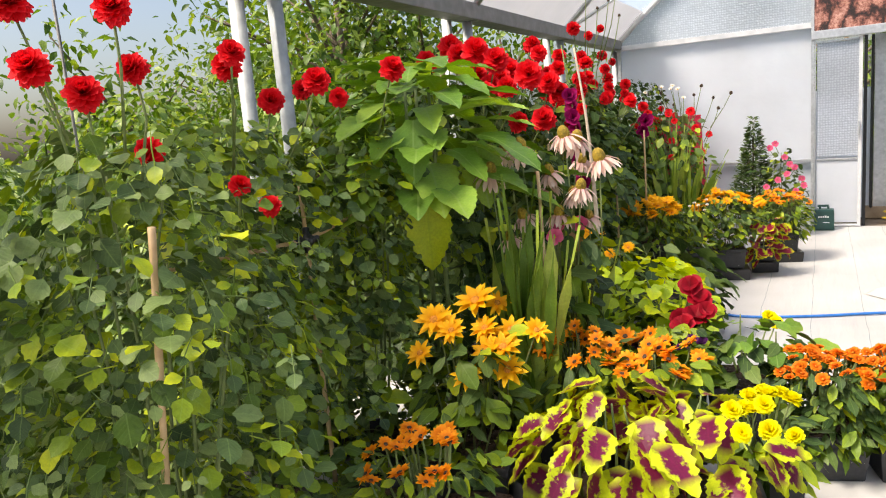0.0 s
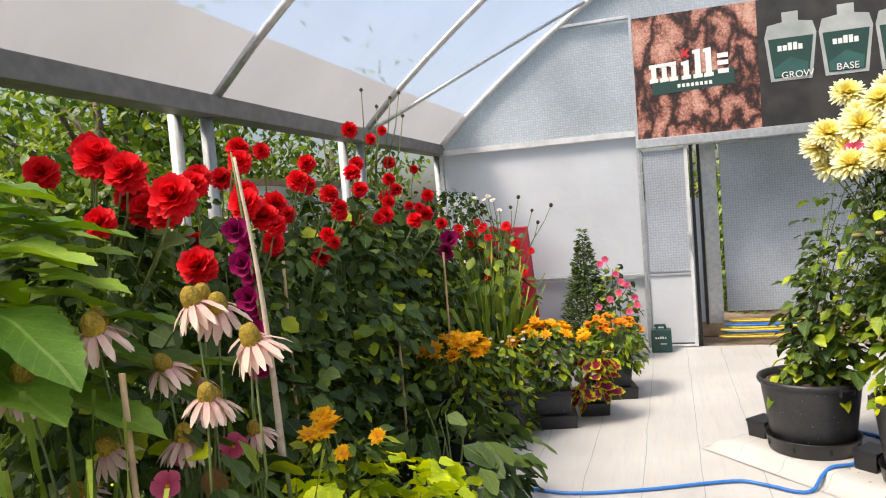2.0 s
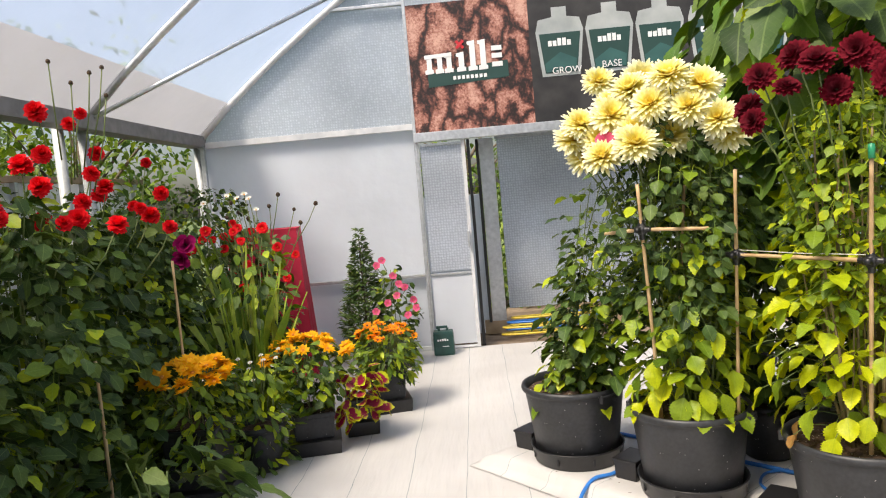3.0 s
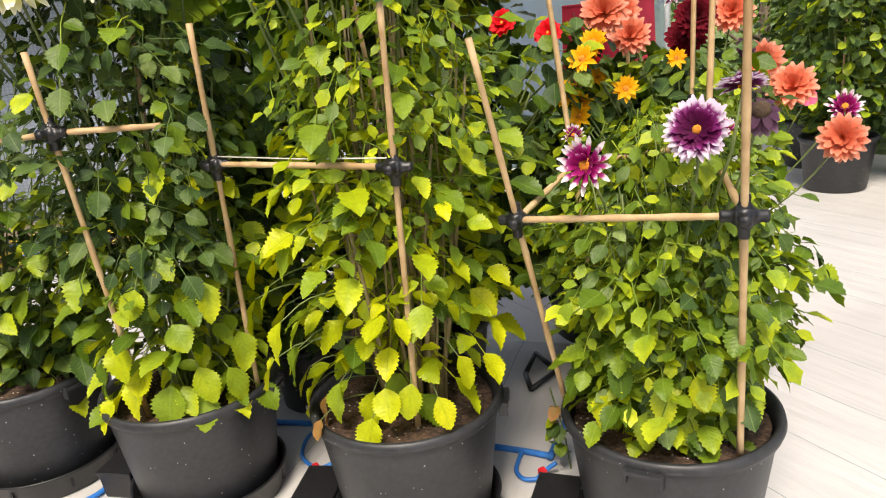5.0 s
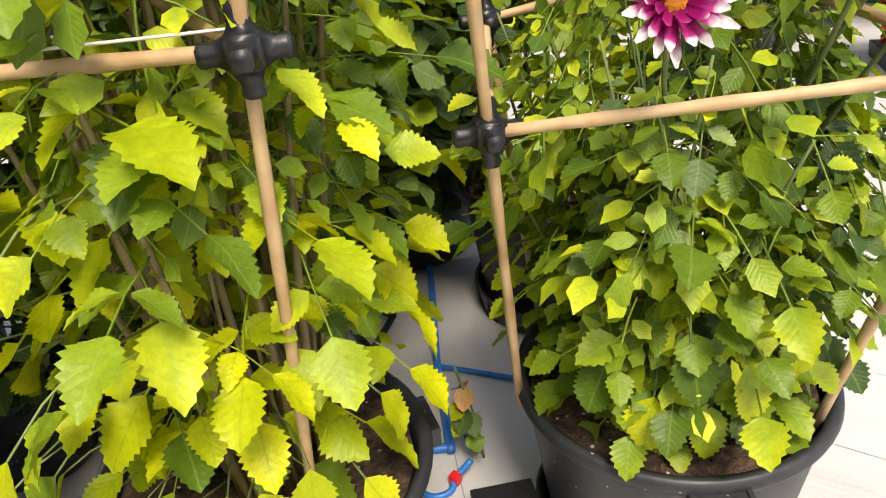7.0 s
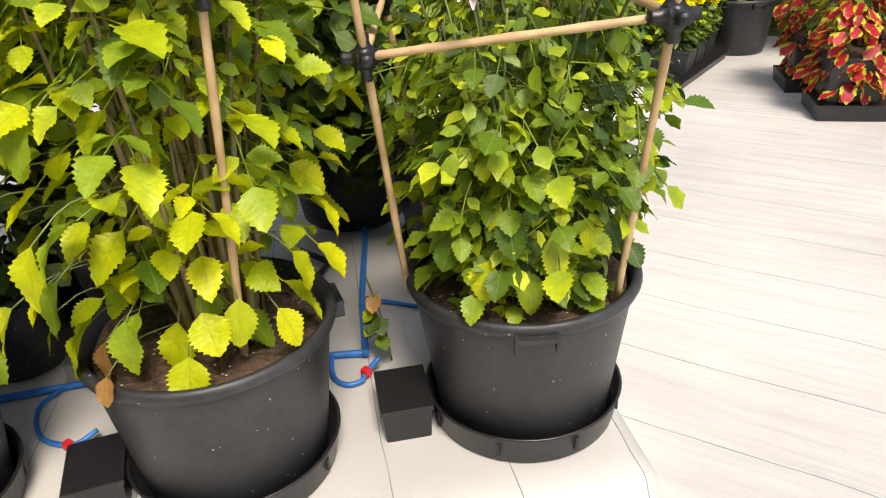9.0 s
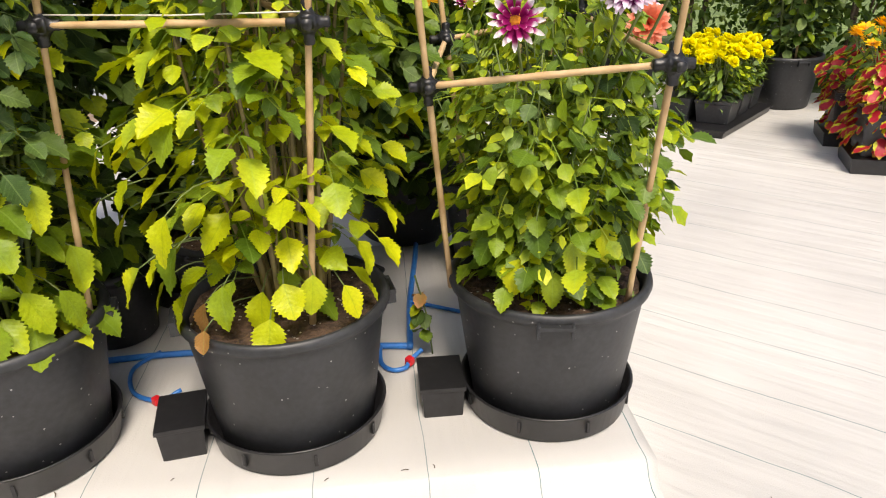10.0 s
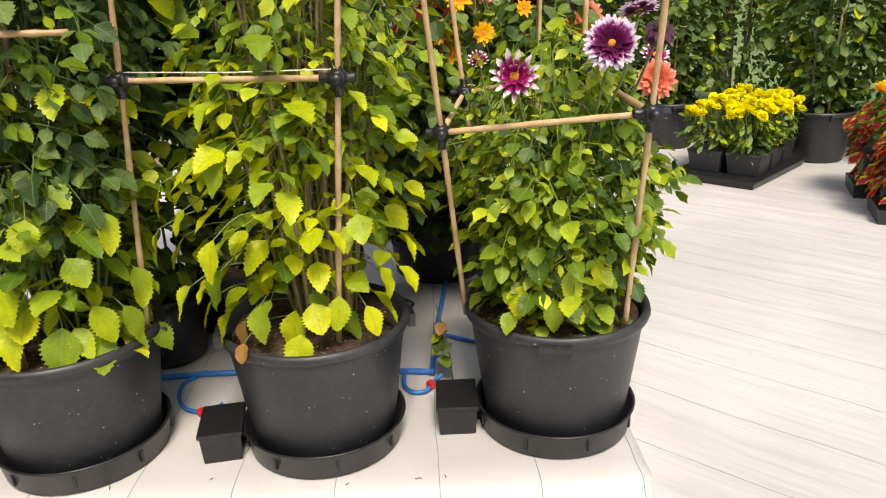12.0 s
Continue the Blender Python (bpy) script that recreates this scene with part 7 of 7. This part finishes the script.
for k, (x, y, top) in enumerate(((6.85, 4.55, 1.9), (6.9, 3.6, 1.9), (6.75, 5.75, 2.0), (6.8, 6.8, 2.0), (6.9, 2.6, 1.9), (6.2, 6.2, 1.7))):
    plant_pot(x, y, 0.0, BIG_POT, 40, "large round black pot at the tunnel side", "side pots")
    t = thing("climbing_bean", (x, y, 0.32), "tall dark leafy climbing plant in a black pot", "climber", "side climbers")
    bush(t, [(0.0, 0.1), (0.25, 0.28), (0.6, 0.42), (1.2, 0.45), (top - 0.32, 0.25)], 1300, L_FAR, [(LEAF_DARK, 0.9), (LEAF, 0.45)], 320 + k, 0, stems=7, inner=0.3)
    tagged(tube_part("bamboo_cane", [(x - 0.15, y - 0.1, 0.3), (x - 0.15, y - 0.1, 1.8)], 0.008, BAMBOO), "bamboo cane in a side pot", "cane", "side canes")
for k, (x, y) in enumerate(((5.46, 3.68), (5.98, 3.92))):
    zt = square_pot(x, y, 0, 0.3, 0.22, 20)
    co = thing("coleus", (x, y, zt), "crimson coleus with lime leaf edges trailing over its pot", "coleus", "red coleus plants")
    bush(co, [(-0.18, 0.17), (0.0, 0.2), (0.15, 0.2), (0.28, 0.1)], 190, L_REDCOLEUS, [(COLEUS_RED, 1.0)], 340 + k, 190, stems=4, droop=(0.3, 1.2), inner=0.4)
zt = square_pot(5.75, 3.45, 0, 0.3, 0.3, 10)
flower_clump("heliopsis", 5.7, 3.75, 0.33, "golden orange daisies above red coleus", "daisy", [(0, 0.12), (0.2, 0.22), (0.45, 0.2)], 170, L_NARROW, GREEN2, 345, 26, B_YELLOW, 0.5, 0.25, (1.0, 1.5), singles=0)

# ---- trees and neighbours outside ----
def tree(x, y, height, crown, seed, leaves=1700, low=0.25):
    rr = random.Random(seed)
    t = thing("tree", (x, y, -0.03), "leafy green tree outside the tunnel", "tree", "outside trees")
    tube_part("trunk", [(0, 0, 0), (0.08, 0.05, height * 0.35), (0.0, 0.1, height * 0.8)], 0.09, BARK, t, r1=0.03, n=9, curve=4)
    ms = []
    for k in range(16):
        a, h = rr.uniform(0, 6.28), height * rr.uniform(low, 0.85)
        R = crown * rr.uniform(0.5, 1.0)
        tip = np.array((R * math.cos(a), R * math.sin(a), h + rr.uniform(0.1, 0.8)))
        tube_part("limb", [(0, 0.05, h * 0.8), tuple(tip * 0.5 + np.array((0, 0, h * 0.42))), tuple(tip)], 0.03, BARK, t, r1=0.008, n=5, curve=3)
        for j in range(leaves // 16):
            p = tip * rr.uniform(0.45, 1.0) + np.array((rr.gauss(0, 0.28), rr.gauss(0, 0.28), rr.gauss(0, 0.3) + (0.25 * h if rr.random() < 0.3 else 0)))
            d = np.array((rr.gauss(0, 1), rr.gauss(0, 1), rr.uniform(-1.2, 0.2)))
            ms.append(aim(p, d, np.array((rr.gauss(0, 0.5), rr.gauss(0, 0.5), 1.0)), rr.uniform(0.7, 1.4)))
    v, uv, f = joined([L_TREE[seed % 3]], [ms])
    put_mesh("crown", mesh_from("crown", v, f, LEAF_TREE, uv), t, kind="stuff")


for i, (x, y, h, c) in enumerate(((-4.6, 6.4, 3.6, 1.3), (-4.5, 8.2, 3.2, 1.2), (-5.2, 7.4, 4.4, 1.5), (-4.2, 10.2, 3.2, 1.3), (-5.6, 10.0, 4.6, 1.7), (-7.5, 9.0, 4.5, 1.8), (-6.3, 5.2, 2.2, 1.2), (-3.8, 5.2, 2.0, 0.8), (-7.6, 6.0, 2.4, 1.4), (8.8, 6.0, 3.6, 1.6), (9.0, 9.0, 4.2, 1.8), (8.8, 3.0, 3.4, 1.6), (7.0, 11.5, 3.6, 1.6), (5.0, 12.5, 3.6, 1.6), (9.2, 12.5, 4.6, 2.0), (0.3, 13.5, 3.0, 1.5), (2.6, 13.0, 3.2, 1.5))):
    tree(x, y, h, c, 400 + i, leaves=4200 if x < 0 else 2000, low=0.15 if x < 0 else 0.1)
def shrub(x, y, w, h, seed, n=2600):
    t = thing("shrub", (x, y, -0.03), "wild green shrub outside the tunnel", "shrub", "outside shrubs")
    bush(t, [(0.0, w * 0.8), (h * 0.4, w), (h * 0.8, w * 0.7), (h, w * 0.2)], n, L_TREE, [(LEAF_TREE, 1.0)], seed, 0, stems=6, inner=0.2, stem_mat=BARK, stem_r=0.012, droop=(-0.4, 1.2))


for i, (x, y, w, h) in enumerate(((-3.6, 1.6, 0.8, 1.5), (-3.5, 3.0, 0.9, 1.6), (-3.6, 4.4, 0.9, 1.9), (-3.7, 5.8, 0.9, 2.2), (-4.6, 2.4, 1.1, 1.5), (-4.8, 4.0, 1.1, 1.9), (-6.2, 3.2, 1.4, 1.8), (-5.6, 6.2, 1.3, 2.4), (-3.5, 0.2, 0.9, 1.4), (8.4, 4.4, 1.0, 2.2), (8.4, 7.2, 1.0, 2.2), (8.2, 2.2, 1.0, 2.0), (8.4, 5.8, 1.0, 2.3), (0.9, 11.6, 0.7, 1.6), (2.2, 11.8, 0.8, 1.8), (6.2, 10.4, 0.9, 2.0), (4.8, 10.6, 0.9, 2.0))):
    shrub(x, y, w, h, 500 + i)
nb = thing("neighbour_tunnel", (-3.6, 8.6, 0), "milky film side of the next tunnel", "tunnel")
part("side_film", box_bm(0.02, 3.6, 1.95, (0, 0, 0), 0), FILM_WALL, nb)
part("rail", box_bm(0.06, 3.7, 0.06, (0.03, 0, 1.95), 0.006), TIMBER, nb, "brown timber rail")
for k in range(4):
    part("post", box_bm(0.05, 0.05, 1.95, (0.04, -1.7 + 1.1 * k, 0), 0.004), STEEL, nb)
for k, (a, b) in enumerate((((-3.2, 1.2, 3.2), (-3.2, 3.3, 2.5)), ((-3.2, 0.5, 2.35), (-3.2, 3.5, 2.62)), ((-3.2, 2.2, 0), (-3.2, 2.2, 3.2)))):
    tagged(tube_part("outside_wire", [a, tuple((p + q) / 2 for p, q in zip(a, b)), b], 0.008, GUTTER, n=6), "thin dark wire outside the tunnel", "wire", "outside wires")
